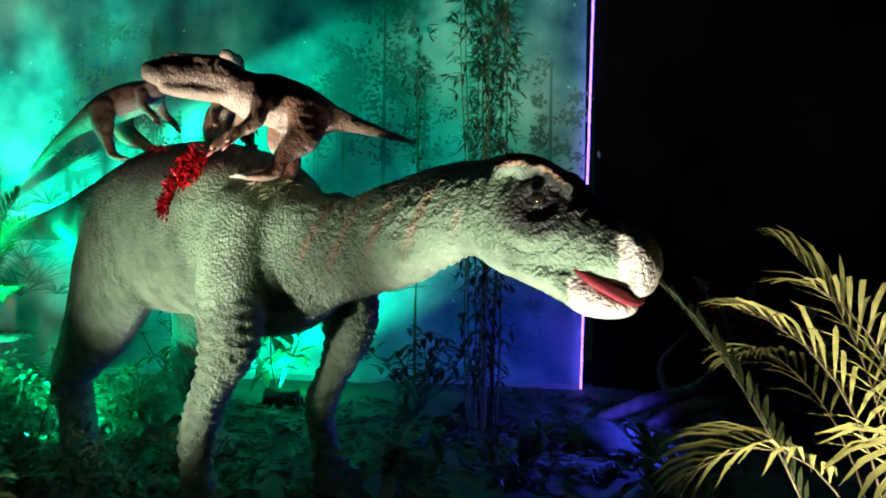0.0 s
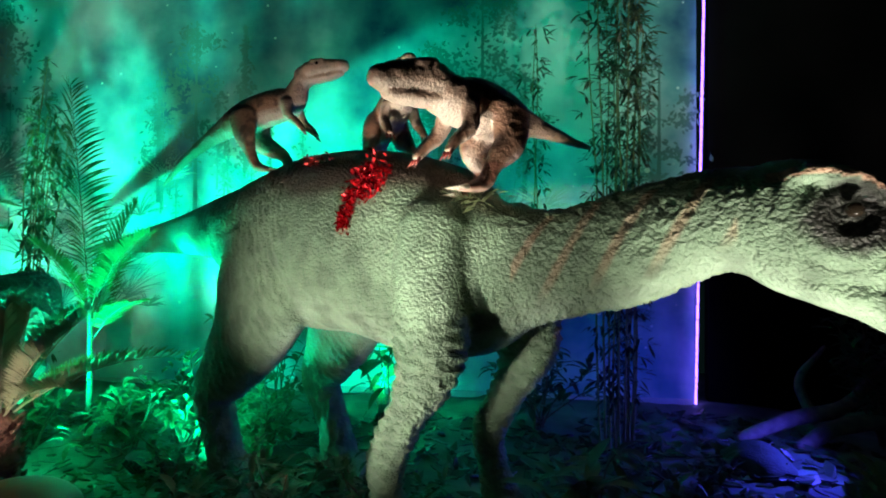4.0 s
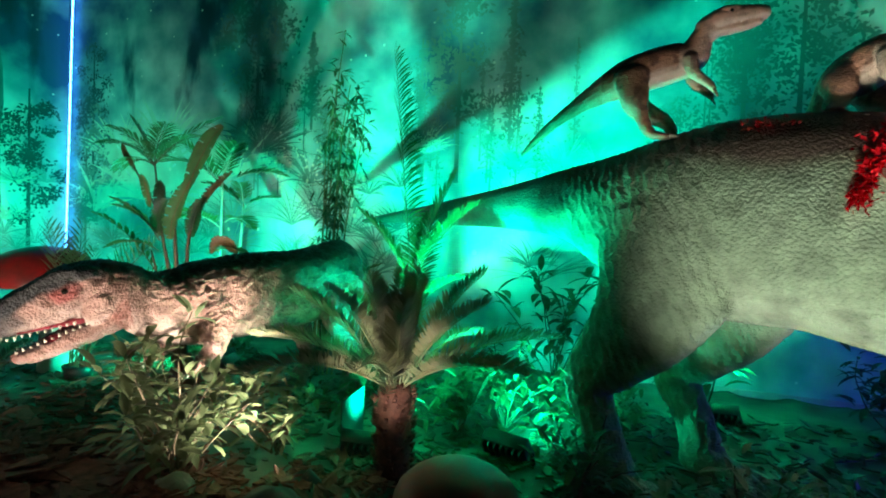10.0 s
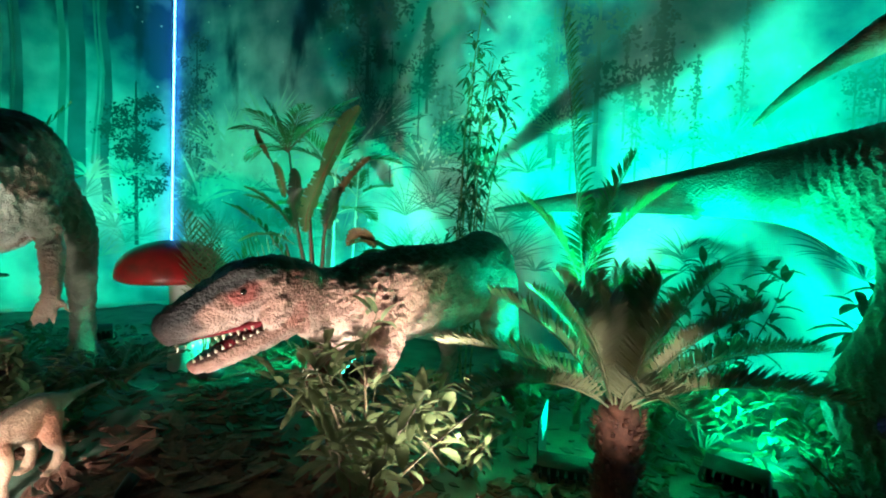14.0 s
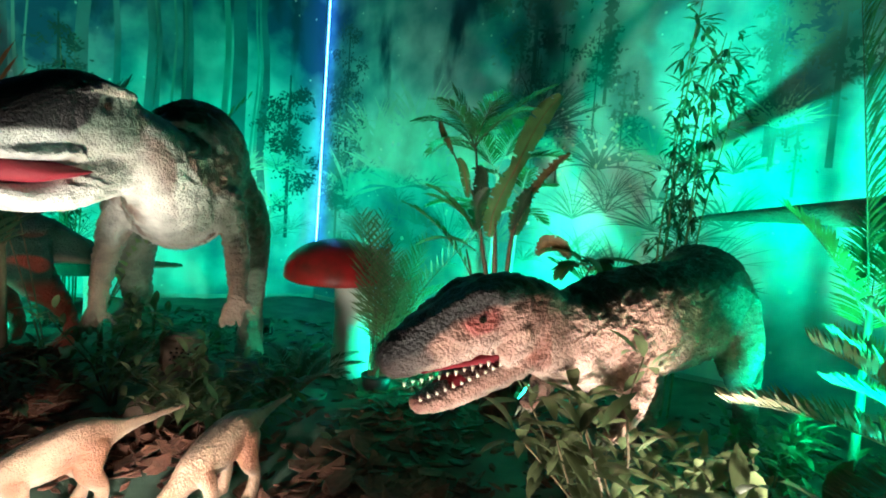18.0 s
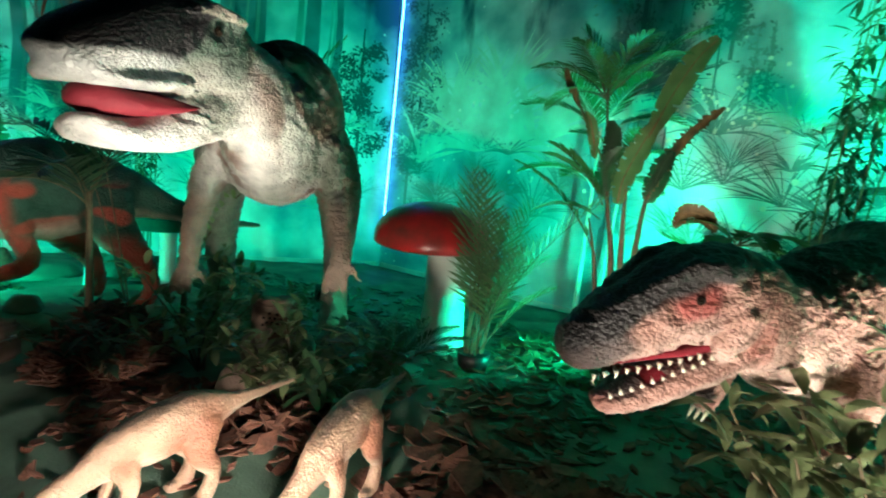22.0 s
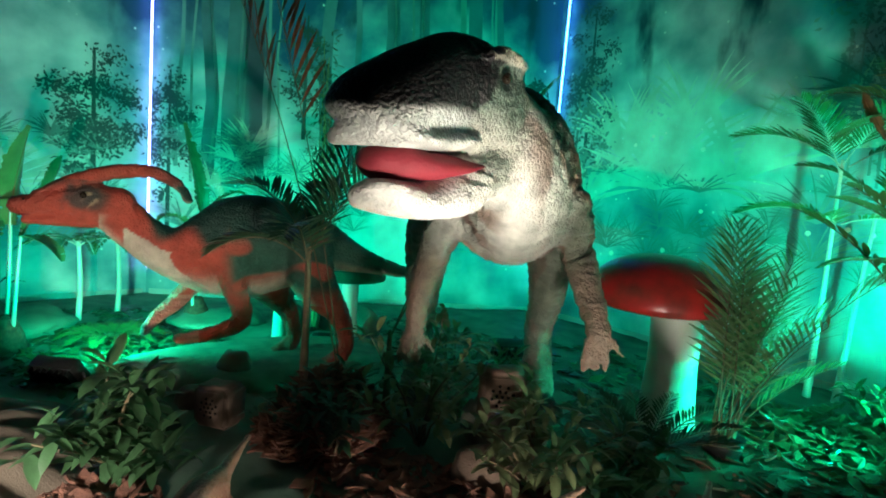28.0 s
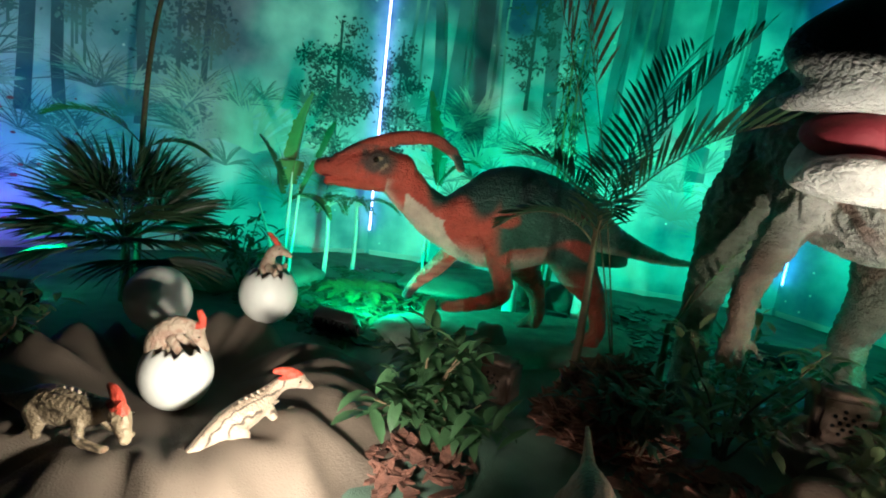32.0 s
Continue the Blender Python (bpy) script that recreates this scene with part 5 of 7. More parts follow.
    def folds(c, n, w):
        hx, hy, hz = unhead(c)
        d = 0.0
        if hx < 0.1 and c.z > 1.25:
            d += 0.013 * (0.6 - 2 * abs(math.sin((c.x + 0.2 * c.z) * 22 + 4 * w))) * step(0.35, 0.1, c.x) * step(-2.2, -1.4, c.x)
            d += 0.011 * (0.6 - 2 * abs(math.sin((c.y * 1.2 - 0.5 * c.z) * 24 + 4 * w))) * step(0.0, 0.2, c.x) * step(0.06, 0.2, abs(c.y + 0.05))
        elif c.z < 1.25:
            d += 0.006 * (0.6 - 2 * abs(math.sin(c.z * 42 + 4 * w)))
        if 0.0 < hx < 0.45 and abs(hy) > 0.12 and c.z > 1.5:
            e = math.hypot(hx - 0.27, hz - 2.06)
            d += 0.007 * (0.6 - 2 * abs(math.sin(e * 46 + 3 * w))) * step(0.06, 0.1, e) - 0.022 * step(0.07, 0.025, e)
        return d

    return statue("duckbill_statue", pose(-8.47, 3.08, 0, 0, 0, -42), limbs, extras, paint, "grey-brown duckbilled dinosaur statue with a pale throat and open red mouth", voxel=0.0145, wrinkle=0.005, wfreq=(9, 9, 12), fine=0.004, smooth=3, folds=folds, calm=lambda c: 1 - 0.9 * step(0.42, 0.52, unhead(c)[0]) * (1 if c.z > 1.45 else 0))


duckbill_b()


# crested red and green dinosaur
def crested():
    limbs = [
        [(-2.0, 0, 0.82, 0.015, 0.02), (-1.6, 0, 0.86, 0.04, 0.05), (-1.15, 0, 0.97, 0.08, 0.11), (-0.8, 0, 1.08, 0.16, 0.22), (-0.5, 0, 1.1, 0.24, 0.35), (-0.15, 0, 1.08, 0.27, 0.41), (0.15, 0, 1.02, 0.22, 0.33), (0.40, 0, 1.03, 0.14, 0.19), (0.58, 0, 1.14, 0.10, 0.15), (0.72, 0, 1.27, 0.09, 0.15), (0.82, 0, 1.34, 0.09, 0.14)],
        [(0.72, 0, 1.34, 0.10, 0.14), (0.92, 0, 1.36, 0.105, 0.14), (1.08, 0, 1.36, 0.085, 0.105), (1.2, 0, 1.34, 0.075, 0.075), (1.31, 0, 1.33, 0.075, 0.06)],
        [(0.9, 0, 1.24, 0.075, 0.05), (1.1, 0, 1.235, 0.065, 0.035), (1.27, 0, 1.23, 0.055, 0.025)],
        [(1.2, 0, 1.41, 0.05, 0.035), (0.98, 0, 1.52, 0.05, 0.05), (0.75, 0, 1.60, 0.045, 0.05), (0.52, 0, 1.615, 0.04, 0.045), (0.36, 0, 1.54, 0.035, 0.04), (0.28, 0, 1.42, 0.025, 0.03)],
    ]
    arms = {1: ((-0.02, 0.78), (-0.10, 0.52), (0.16, 0.42), (0.34, 0.40)), -1: ((0.22, 0.80), (0.32, 0.62), (0.48, 0.47), (0.56, 0.36))}
    for sg in (1, -1):
        a = arms[sg]
        f = 0 if sg > 0 else 0.35
        limbs += [
            [(a[0][0], 0.16 * sg, a[0][1] + 0.16, 0.09, 0.12), (a[0][0] - 0.02, 0.2 * sg, a[0][1], 0.075, 0.09), (a[1][0], 0.22 * sg, a[1][1], 0.06, 0.07), (a[2][0], 0.22 * sg, a[2][1], 0.05, 0.05), (a[3][0], 0.22 * sg, a[3][1], 0.05, 0.035)],
            [(-0.58 + f, 0.14 * sg, 1.02, 0.15, 0.24), (-0.70 + f, 0.2 * sg, 0.76, 0.12, 0.17), (-0.90 + f, 0.21 * sg, 0.5, 0.07, 0.09), (-0.97 + f, 0.21 * sg, 0.27, 0.055, 0.065), (-0.92 + f, 0.21 * sg, 0.16, 0.07, 0.07)],
        ]
        limbs += toes(-0.88 + f, 0.21 * sg, 0.15, 0.04, 0.17)

    def paint(c, n):
        red, green, pale = (0.46, 0.07, 0.042), (0.010, 0.046, 0.034), (0.55, 0.46, 0.36)
        w = noise.noise((c.x * 3.5, c.y * 3.5, c.z * 3.5))
        col = lerp3(red, green, step(1.12, 1.26, c.z + 0.2 * w + (0.06 if c.x < 0 else -0.28 * step(0.45, 0.75, c.x))))
        if c.x < 0.12:
            patch = step(0.12, 0.3, noise.noise((c.x * 4.2, c.y * 3, c.z * 5 + 3))) * step(1.22, 1.08, c.z) * step(-1.0, -0.7, c.x)
            side = lerp3((0.026, 0.09, 0.06), green, step(1.0, 1.3, c.z + 0.2 * w))
            side = lerp3(side, (0.010, 0.022, 0.022), 0.7 * step(0.45, 0.8, math.sin(c.x * 26 + 3 * w)) * step(1.1, 1.3, c.z))
            side = lerp3(side, red, 0.9 * patch)
            leg = step(0.80, 0.66, c.z)
            col = lerp3(col, lerp3(side, red, leg), step(0.12, -0.1, c.x + 0.15 * w))
        if c.x < 0.85:
            col = lerp3(col, pale, step(0.25, 0.75, -n.z + 0.1 * w) * (1 if c.z > 0.62 else 0))
        if 0.15 < c.x < 0.7 and n.x > 0.1 and n.z < 0.1 and c.z < 1.2 and abs(c.y) < 0.14:
            col = pale
        if abs(c.y) > 0.04:
            f = noise.noise((c.x * 22, c.y * 22, c.z * 22))
            col = lerp3(col, lerp3((0.045, 0.05, 0.045), (0.42, 0.33, 0.2), step(0.25, 0.45, f)), 0.9 * step(0.16, 0.07, math.hypot(c.x - 0.93, (c.z - 1.40) * 1.2) + 0.05 * f + 0.03 * w))
        if 0.2 < c.x < 0.7 and c.z < 0.66:
            band = 0.6 * step(0.3, 0.8, math.sin(c.z * 95 + 2 * w))
            col = lerp3((0.58, 0.26, 0.19), (0.36, 0.10, 0.07), band)
        if c.z < 0.45 and c.x > 0.46 and c.y < 0:
            col = lerp3((0.03, 0.03, 0.03), col, step(0.40, 0.45, c.z))
        if c.z > 1.52:
            col = lerp3((0.40, 0.07, 0.04), (0.12, 0.05, 0.04), step(0.6, 0.3, c.x))
        return col

    def extras(bm):
        for sg in (-1, 1):
            ball(bm, (0.94, 0.10 * sg, 1.42), 0.022, 0.016, 0.022, 10, 6, 1)
            ball(bm, (1.27, 0.06 * sg, 1.37), 0.014, 0.01, 0.01, 8, 5, 1)
            ball(bm, (1.27, 0.0, 1.27), 0.045, 0.06, 0.008, 10, 5, 3)

    return statue("crested_dinosaur_statue", pose(-10.72, 2.32, 0, 0, 0, -104.5), limbs, extras, paint, "red and dark green crested dinosaur statue standing on a mossy slab", voxel=0.0135, wrinkle=0.006, wfreq=(12, 12, 14), fine=0.002)


crested()


# pale young duckbills that graze in front
def young(m, label, look_down=1.0):
    d = look_down
    limbs = [
        [(-0.76, 0, 0.50, 0.010, 0.012), (-0.55, 0, 0.49, 0.022, 0.026), (-0.36, 0, 0.48, 0.042, 0.05), (-0.22, 0, 0.47, 0.085, 0.105), (-0.10, 0, 0.46, 0.115, 0.14), (0.08, 0, 0.43, 0.115, 0.14), (0.26, 0, 0.39, 0.095, 0.115), (0.4, 0, 0.35 - 0.02 * d, 0.06, 0.075), (0.54, 0, 0.33 - 0.06 * d, 0.05, 0.06)],
        [(0.5, 0, 0.34 - 0.05 * d, 0.055, 0.06), (0.62, 0, 0.31 - 0.10 * d, 0.06, 0.06), (0.74, 0, 0.25 - 0.11 * d, 0.045, 0.04), (0.84, 0, 0.21 - 0.11 * d, 0.05, 0.025)],
    ]
    for sg in (-1, 1):
        limbs += [
            [(-0.12, 0.075 * sg, 0.44, 0.065, 0.115), (-0.10, 0.105 * sg, 0.30, 0.055, 0.075), (-0.17, 0.11 * sg, 0.17, 0.034, 0.042), (-0.12, 0.11 * sg, 0.035, 0.042, 0.042), (-0.04, 0.11 * sg, 0.025, 0.042, 0.022)],
            [(0.26, 0.07 * sg, 0.36, 0.045, 0.065), (0.24, 0.095 * sg, 0.24, 0.037, 0.042), (0.28, 0.10 * sg, 0.12, 0.028, 0.03), (0.28, 0.10 * sg, 0.03, 0.032, 0.032), (0.33, 0.10 * sg, 0.02, 0.032, 0.018)],
        ]

    def paint(c, n):
        tan, pale, brown = (0.40, 0.25, 0.175), (0.56, 0.43, 0.33), (0.30, 0.10, 0.055)
        w = noise.noise((c.x * 5, c.y * 5, c.z * 5))
        f = noise.noise((c.x * 40, c.y * 40, c.z * 40))
        col = lerp3(tan, pale, step(0.0, 0.8, -n.z + 0.3 * w))
        col = lerp3(col, brown, 0.75 * step(0.26, 0.05, math.hypot(c.x + 0.12, c.z - 0.40) + 0.12 * w + 0.03 * f))
        col = lerp3(col, brown, 0.7 * step(0.12, 0.03, math.hypot(c.x - 0.26, c.z - 0.36) + 0.05 * w))
        col = lerp3(col, (0.05, 0.045, 0.035), 0.8 * step(0.75, 0.96, n.z + 0.12 * w + 0.06 * f))
        return lerp3(col, (0.20, 0.12, 0.08), step(-0.25, -0.6, c.x) * 0.7)

    def extras(bm):
        for sg in (-1, 1):
            ball(bm, (0.64, 0.055 * sg, 0.34 - 0.10 * d), 0.014, 0.01, 0.014, 8, 5, 1)

    return statue("young_duckbill_statue", m, limbs, extras, paint, label, "young duckbills grazing", voxel=0.0095, mat="skin_small", wrinkle=0.0035, wfreq=(14, 14, 20), fine=0.0012, smooth=3)


young(pose(-7.1, 2.5, 0, 0, 0, -75) @ Matrix.Scale(0.8, 4), "pale tan young duckbill statue bending to graze", 1.0)
young(pose(-7.6, 1.98, 0, 0, 0, -92) @ Matrix.Scale(0.8, 4), "pale tan young duckbill statue with a brown saddle, grazing", 1.0)
young(pose(-8.35, 1.29, 0, 0, 0, -42) @ Matrix.Scale(0.8, 4), "pale tan young duckbill statue beside the nest", 0.6)


# ---- nest ----
def nest_h(x, y):
    dx, dy = x + 10.15, y - 0.1
    r = math.hypot(dx, dy * 0.95)
    a = math.atan2(dy, dx)
    rim = 0.20 + 0.07 * noise.noise((math.cos(a) * 1.5, math.sin(a) * 1.5, 3)) - 0.05 * math.cos(a)
    out = 1.15 + 0.12 * noise.noise((math.cos(a) * 2, math.sin(a) * 2, 9))
    if r < 0.75:
        h = 0.10 + (rim - 0.10) * step(0.15, 0.75, r)
    else:
        h = rim * (1 - step(0.75, out, r)) ** 0.8
    fold = 0.22 * (0.35 - 1.3 * abs(noise.noise((math.cos(a) * 4 + r, math.sin(a) * 4, r * 0.8)))) * step(0.3, 0.9, r) * (1 - step(1.0, 1.35, r))
    return h + fold + 0.012 * noise.noise((x * 6, y * 6, 4)) * (1 - step(1.0, 1.35, r)) - 0.03 * step(1.15, 1.4, r)


bm = bmesh.new()
rings = []
for i in range(46):
    r = 1.42 * (i + 0.02) / 45
    rings.append([bm.verts.new((-10.15 + r * math.cos(q), 0.1 + r * math.sin(q), nest_h(-10.15 + r * math.cos(q), 0.1 + r * math.sin(q)))) for q in np.linspace(0, 2 * math.pi, 121)[:-1]])
for a, b in zip(rings, rings[1:]):
    for k in range(120):
        bm.faces.new((a[k], b[k], b[(k + 1) % 120], a[(k + 1) % 120]))
bm.faces.new(rings[0])
bmesh.ops.recalc_face_normals(bm, faces=bm.faces)
tagged(link_mesh("nest_mound", bm, "fabric"), "nest mound draped in folded brown cloth", "nest")


def egg(x, y, r, broken, label, seed):
    z = nest_h(x, y) + r * 0.93
    ob = thing("egg", Matrix.Translation((x, y, z)) @ Matrix.Rotation(radians(seed * 17), 4, "Z"), label, "egg", "eggs in the nest")
    bm = bmesh.new()
    rg = random.Random(seed)
    top = 0.52 if broken else 1.0
    n, nv = 36, 22
    rows = []
    for j in range(nv + 1):
        row = []
        for i in range(n):
            cut = 0.74 + 0.10 * ((i * 7 + seed * 3) % 5 - 2) / 2 if broken else 1.0
            h = -1 + (1 + cut) * j / nv
            h = max(-0.999, min(0.999, h))
            rr = math.sqrt(1 - h * h) * r
            row.append(bm.verts.new((rr * math.cos(2 * math.pi * i / n), rr * math.sin(2 * math.pi * i / n), h * r * 1.06)))
        rows.append(row)
    for a, b in zip(rows, rows[1:]):
        for i in range(n):
            bm.faces.new((a[i], a[(i + 1) % n], b[(i + 1) % n], b[i]))
    bm.faces.new(rows[0][::-1])
    if not broken:
        bm.faces.new(rows[-1])
    shell = part("shell", bm, "egg", ob)
    if broken:
        sm = shell.modifiers.new("thickness", "SOLIDIFY")
        sm.thickness = 0.008
    return z


egg(-10.78, 0.045, 0.19, False, "whole pale egg lying in the nest", 1)
z2 = egg(-10.04, 0.137, 0.175, True, "broken white egg with a hatchling climbing out", 2)
z3 = egg(-10.78, 0.69, 0.188, True, "broken white egg with a hatchling peeping out", 3)


def hatchling(m, label, stance, shade_tint=(1, 1, 1)):
    """stance: crawl (on its belly), peep (upright in a shell) or arch (bent over the rim)"""
    if stance == "peep":
        limbs = [
            [(-0.02, 0, -0.10, 0.06, 0.06), (-0.02, 0, 0.0, 0.05, 0.055), (-0.01, 0, 0.06, 0.036, 0.04), (0.0, 0, 0.10, 0.032, 0.034), (0.04, 0, 0.13, 0.036, 0.036), (0.10, 0, 0.115, 0.026, 0.022), (0.13, 0, 0.10, 0.02, 0.014)],
            [(0.05, 0, 0.155, 0.016, 0.018), (0.02, 0, 0.195, 0.017, 0.018), (-0.02, 0, 0.235, 0.013, 0.014)],
        ]
        for sg in (-1, 1):
            limbs.append([(0.0, 0.045 * sg, 0.02, 0.022, 0.024), (0.06, 0.085 * sg, -0.01, 0.018, 0.02), (0.07, 0.105 * sg, 0.015, 0.02, 0.014)])
        eye, crest = (0.06, 0.03, 0.145), 0.165
    elif stance == "arch":
        limbs = [
            [(-0.07, 0, -0.12, 0.06, 0.06), (-0.09, 0, 0.0, 0.058, 0.06), (-0.07, 0, 0.07, 0.055, 0.056), (-0.01, 0, 0.115, 0.048, 0.05), (0.05, 0, 0.11, 0.036, 0.04), (0.085, 0, 0.075, 0.038, 0.04), (0.12, 0, 0.02, 0.026, 0.024), (0.14, 0, -0.01, 0.018, 0.014)],
            [(0.11, 0, 0.09, 0.016, 0.018), (0.115, 0, 0.14, 0.018, 0.02), (0.10, 0, 0.19, 0.014, 0.016)],
        ]
        for sg in (-1, 1):
            limbs.append([(-0.02, 0.045 * sg, 0.06, 0.02, 0.026), (0.03, 0.08 * sg, 0.0, 0.016, 0.018), (0.07, 0.085 * sg, -0.03, 0.018, 0.014)])
        eye, crest = (0.105, 0.032, 0.065), 0.108
    else:
        limbs = [
            [(-0.40, 0.02, 0.012, 0.010, 0.010), (-0.28, 0.01, 0.045, 0.03, 0.032), (-0.15, 0, 0.085, 0.062, 0.066), (-0.04, 0, 0.105, 0.068, 0.07), (0.06, 0, 0.125, 0.054, 0.056), (0.13, 0, 0.155, 0.036, 0.04), (0.18, -0.015, 0.18, 0.034, 0.036), (0.225, -0.035, 0.18, 0.036, 0.038), (0.275, -0.06, 0.15, 0.026, 0.024), (0.30, -0.075, 0.13, 0.018, 0.013)],
            [(0.265, -0.055, 0.185, 0.014, 0.016), (0.225, -0.035, 0.222, 0.018, 0.02), (0.17, -0.01, 0.245, 0.018, 0.02), (0.14, 0.0, 0.25, 0.012, 0.014)],
        ]
        for sg in (-1, 1):
            limbs += [[(-0.14, 0.045 * sg, 0.085, 0.036, 0.05), (-0.09, 0.068 * sg, 0.045, 0.022, 0.026), (-0.12, 0.072 * sg, 0.015, 0.016, 0.015), (-0.08, 0.075 * sg, 0.008, 0.018, 0.010)], [(0.06, 0.042 * sg, 0.105, 0.022, 0.03), (0.09, 0.062 * sg, 0.05, 0.016, 0.018), (0.16, 0.06 * sg, 0.045, 0.014, 0.014), (0.20, 0.055 * sg, 0.05, 0.016, 0.010)]]
        eye, crest = (0.245, 0.0, 0.19), 0.204

    def paint(c, n):
        w = noise.noise((c.x * 30, c.y * 30, c.z * 30))
        col = lerp3((0.44, 0.34, 0.25), (0.58, 0.46, 0.36), step(0, 0.6, -n.z))
        if stance == "crawl" and c.x < 0.2:
            col = lerp3(col, (0.05, 0.038, 0.03), 0.9 * step(0.72, 0.95, math.sin(c.y * 190 + 1.6 + 1.5 * w + 5 * c.x)) * step(-0.2, 0.2, n.z))
            col = lerp3(col, (0.5, 0.16, 0.10), step(-0.3, -0.38, c.x))
        else:
            col = lerp3(col, (0.30, 0.15, 0.10), 0.6 * step(0.0, 0.4, w))
        # shade painted into the colour of the hatchling that lies in shadow
        col = tuple(p * q for p, q in zip(col, shade_tint))
        if c.z > crest + 0.006 * w and c.x > (0.085 if stance == "arch" else -0.03):
            col = (0.60, 0.075, 0.045)
        return col

    def extras(bm):
        if stance == "crawl":
            for y in (0.002, -0.072):
                ball(bm, (eye[0] + 0.2 * y, y, eye[2] - 0.01), 0.007, 0.006, 0.007, 8, 5, 1)
            for k in range(14):
                x = -0.33 + k * 0.034
                top = 0.03 + 0.155 * step(-0.42, 0.0, x)
                cone(bm, (x, 0, top - 0.012), (x - 0.012, 0, top + 0.012), 0.010, 5, 0)
        else:
            for sg in (-1, 1):
                ball(bm, (eye[0], eye[1] * sg, eye[2]), 0.006, 0.005, 0.006, 8, 5, 1)

    return statue("hatchling_statue", m, limbs, extras, paint, label, "hatchlings in the nest", voxel=0.005, mat="skin_small", wrinkle=0.002, wfreq=(40, 40, 40), smooth=2)


hatchling(Matrix.Translation((-10.04, 0.137, z2 + 0.135)) @ pose(0, 0, 0, 0, 0, 78) @ Matrix.Scale(0.98, 4), "tan hatchling statue bent over its broken egg", "arch")
hatchling(Matrix.Translation((-10.78, 0.69, z3 + 0.17)) @ pose(0, 0, 0, 0, 0, 62), "tan hatchling statue with a red crest peeping from an egg", "peep")
hatchling(Matrix.Translation((-9.585, 0.44, nest_h(-9.57, 0.44) + 0.01)) @ pose(0, 0, 0, 0, -4, 122) @ Matrix.Scale(0.98, 4), "pale striped hatchling statue crawling on the nest", "crawl")
hatchling(Matrix.Translation((-9.70, -0.24, nest_h(-9.70, -0.24) + 0.03)) @ pose(0, 0, 0, 0, 6, 47) @ Matrix.Scale(1.12, 4), "tan striped hatchling statue with a red crest, darkened with painted shade", "crawl", (0.72, 0.72, 0.62))


# ---- plants ----
def rdir(r, elev, az):
    return Vector((math.cos(radians(az)) * math.cos(radians(elev)), math.sin(radians(az)) * math.cos(radians(elev)), math.sin(radians(elev))))


def pot(ob, r, h, mat="metal"):
    bm = bmesh.new()
    lathe(bm, [(0, 0), (r * 0.8, 0), (r, h), (r * 0.92, h), (r * 0.88, h * 0.85), (0, h * 0.85)], 16)
    part("pot", bm, mat, ob)


def shrub(x, y, h, spread, label, mat="leaf", leaf=0.085, branches=9, seed=1, tips=7, z=0.0, group="leafy shrubs"):
    r = random.Random(seed)
    ob = thing("shrub", Matrix.Translation((x, y, z)), label, "shrub", group)
    for b in range(branches):
        az, el = 360 * b / branches + r.uniform(-25, 25), r.uniform(35, 80)
        ln = h * r.uniform(0.65, 1.1)
        d = rdir(r, el, az)
        d = Vector((d.x * spread / h * 1.3, d.y * spread / h * 1.3, d.z)).normalized()
        bm = bmesh.new()
        p, pts = Vector((r.uniform(-0.04, 0.04), r.uniform(-0.04, 0.04), 0)), []
        for k in range(6):
            pts.append((*p, 0.009 - 0.001 * k, 0.009 - 0.001 * k))
            p = p + d * ln / 5
            d = (d + Vector((r.gauss(0, 0.16), r.gauss(0, 0.16), -0.06))).normalized()
        tube(bm, pts, 5, 2, 0)
        twig = part("branch", bm, "stem", ob)
        bm = bmesh.new()
        for k in range(2, 6):
            q = Vector(pts[k][:3])
            for j in range(tips if k == 5 else tips - 2):
                a = r.uniform(0, 360)
                e = r.uniform(-25, 60)
                s = leaf * r.uniform(0.65, 1.25)
                ld = rdir(r, e, a)
                st = q + ld * r.uniform(0.0, 0.05) + Vector((r.gauss(0, 0.02), r.gauss(0, 0.02), r.gauss(0, 0.03)))
                blade(bm, st, ld, ld.cross(Vector((0, 0, 1))), s * 1.2, s * 0.20, r.uniform(0.3, 1.3), 4, 0, 0.3)
        part("foliage", bm, mat, twig)
    return ob


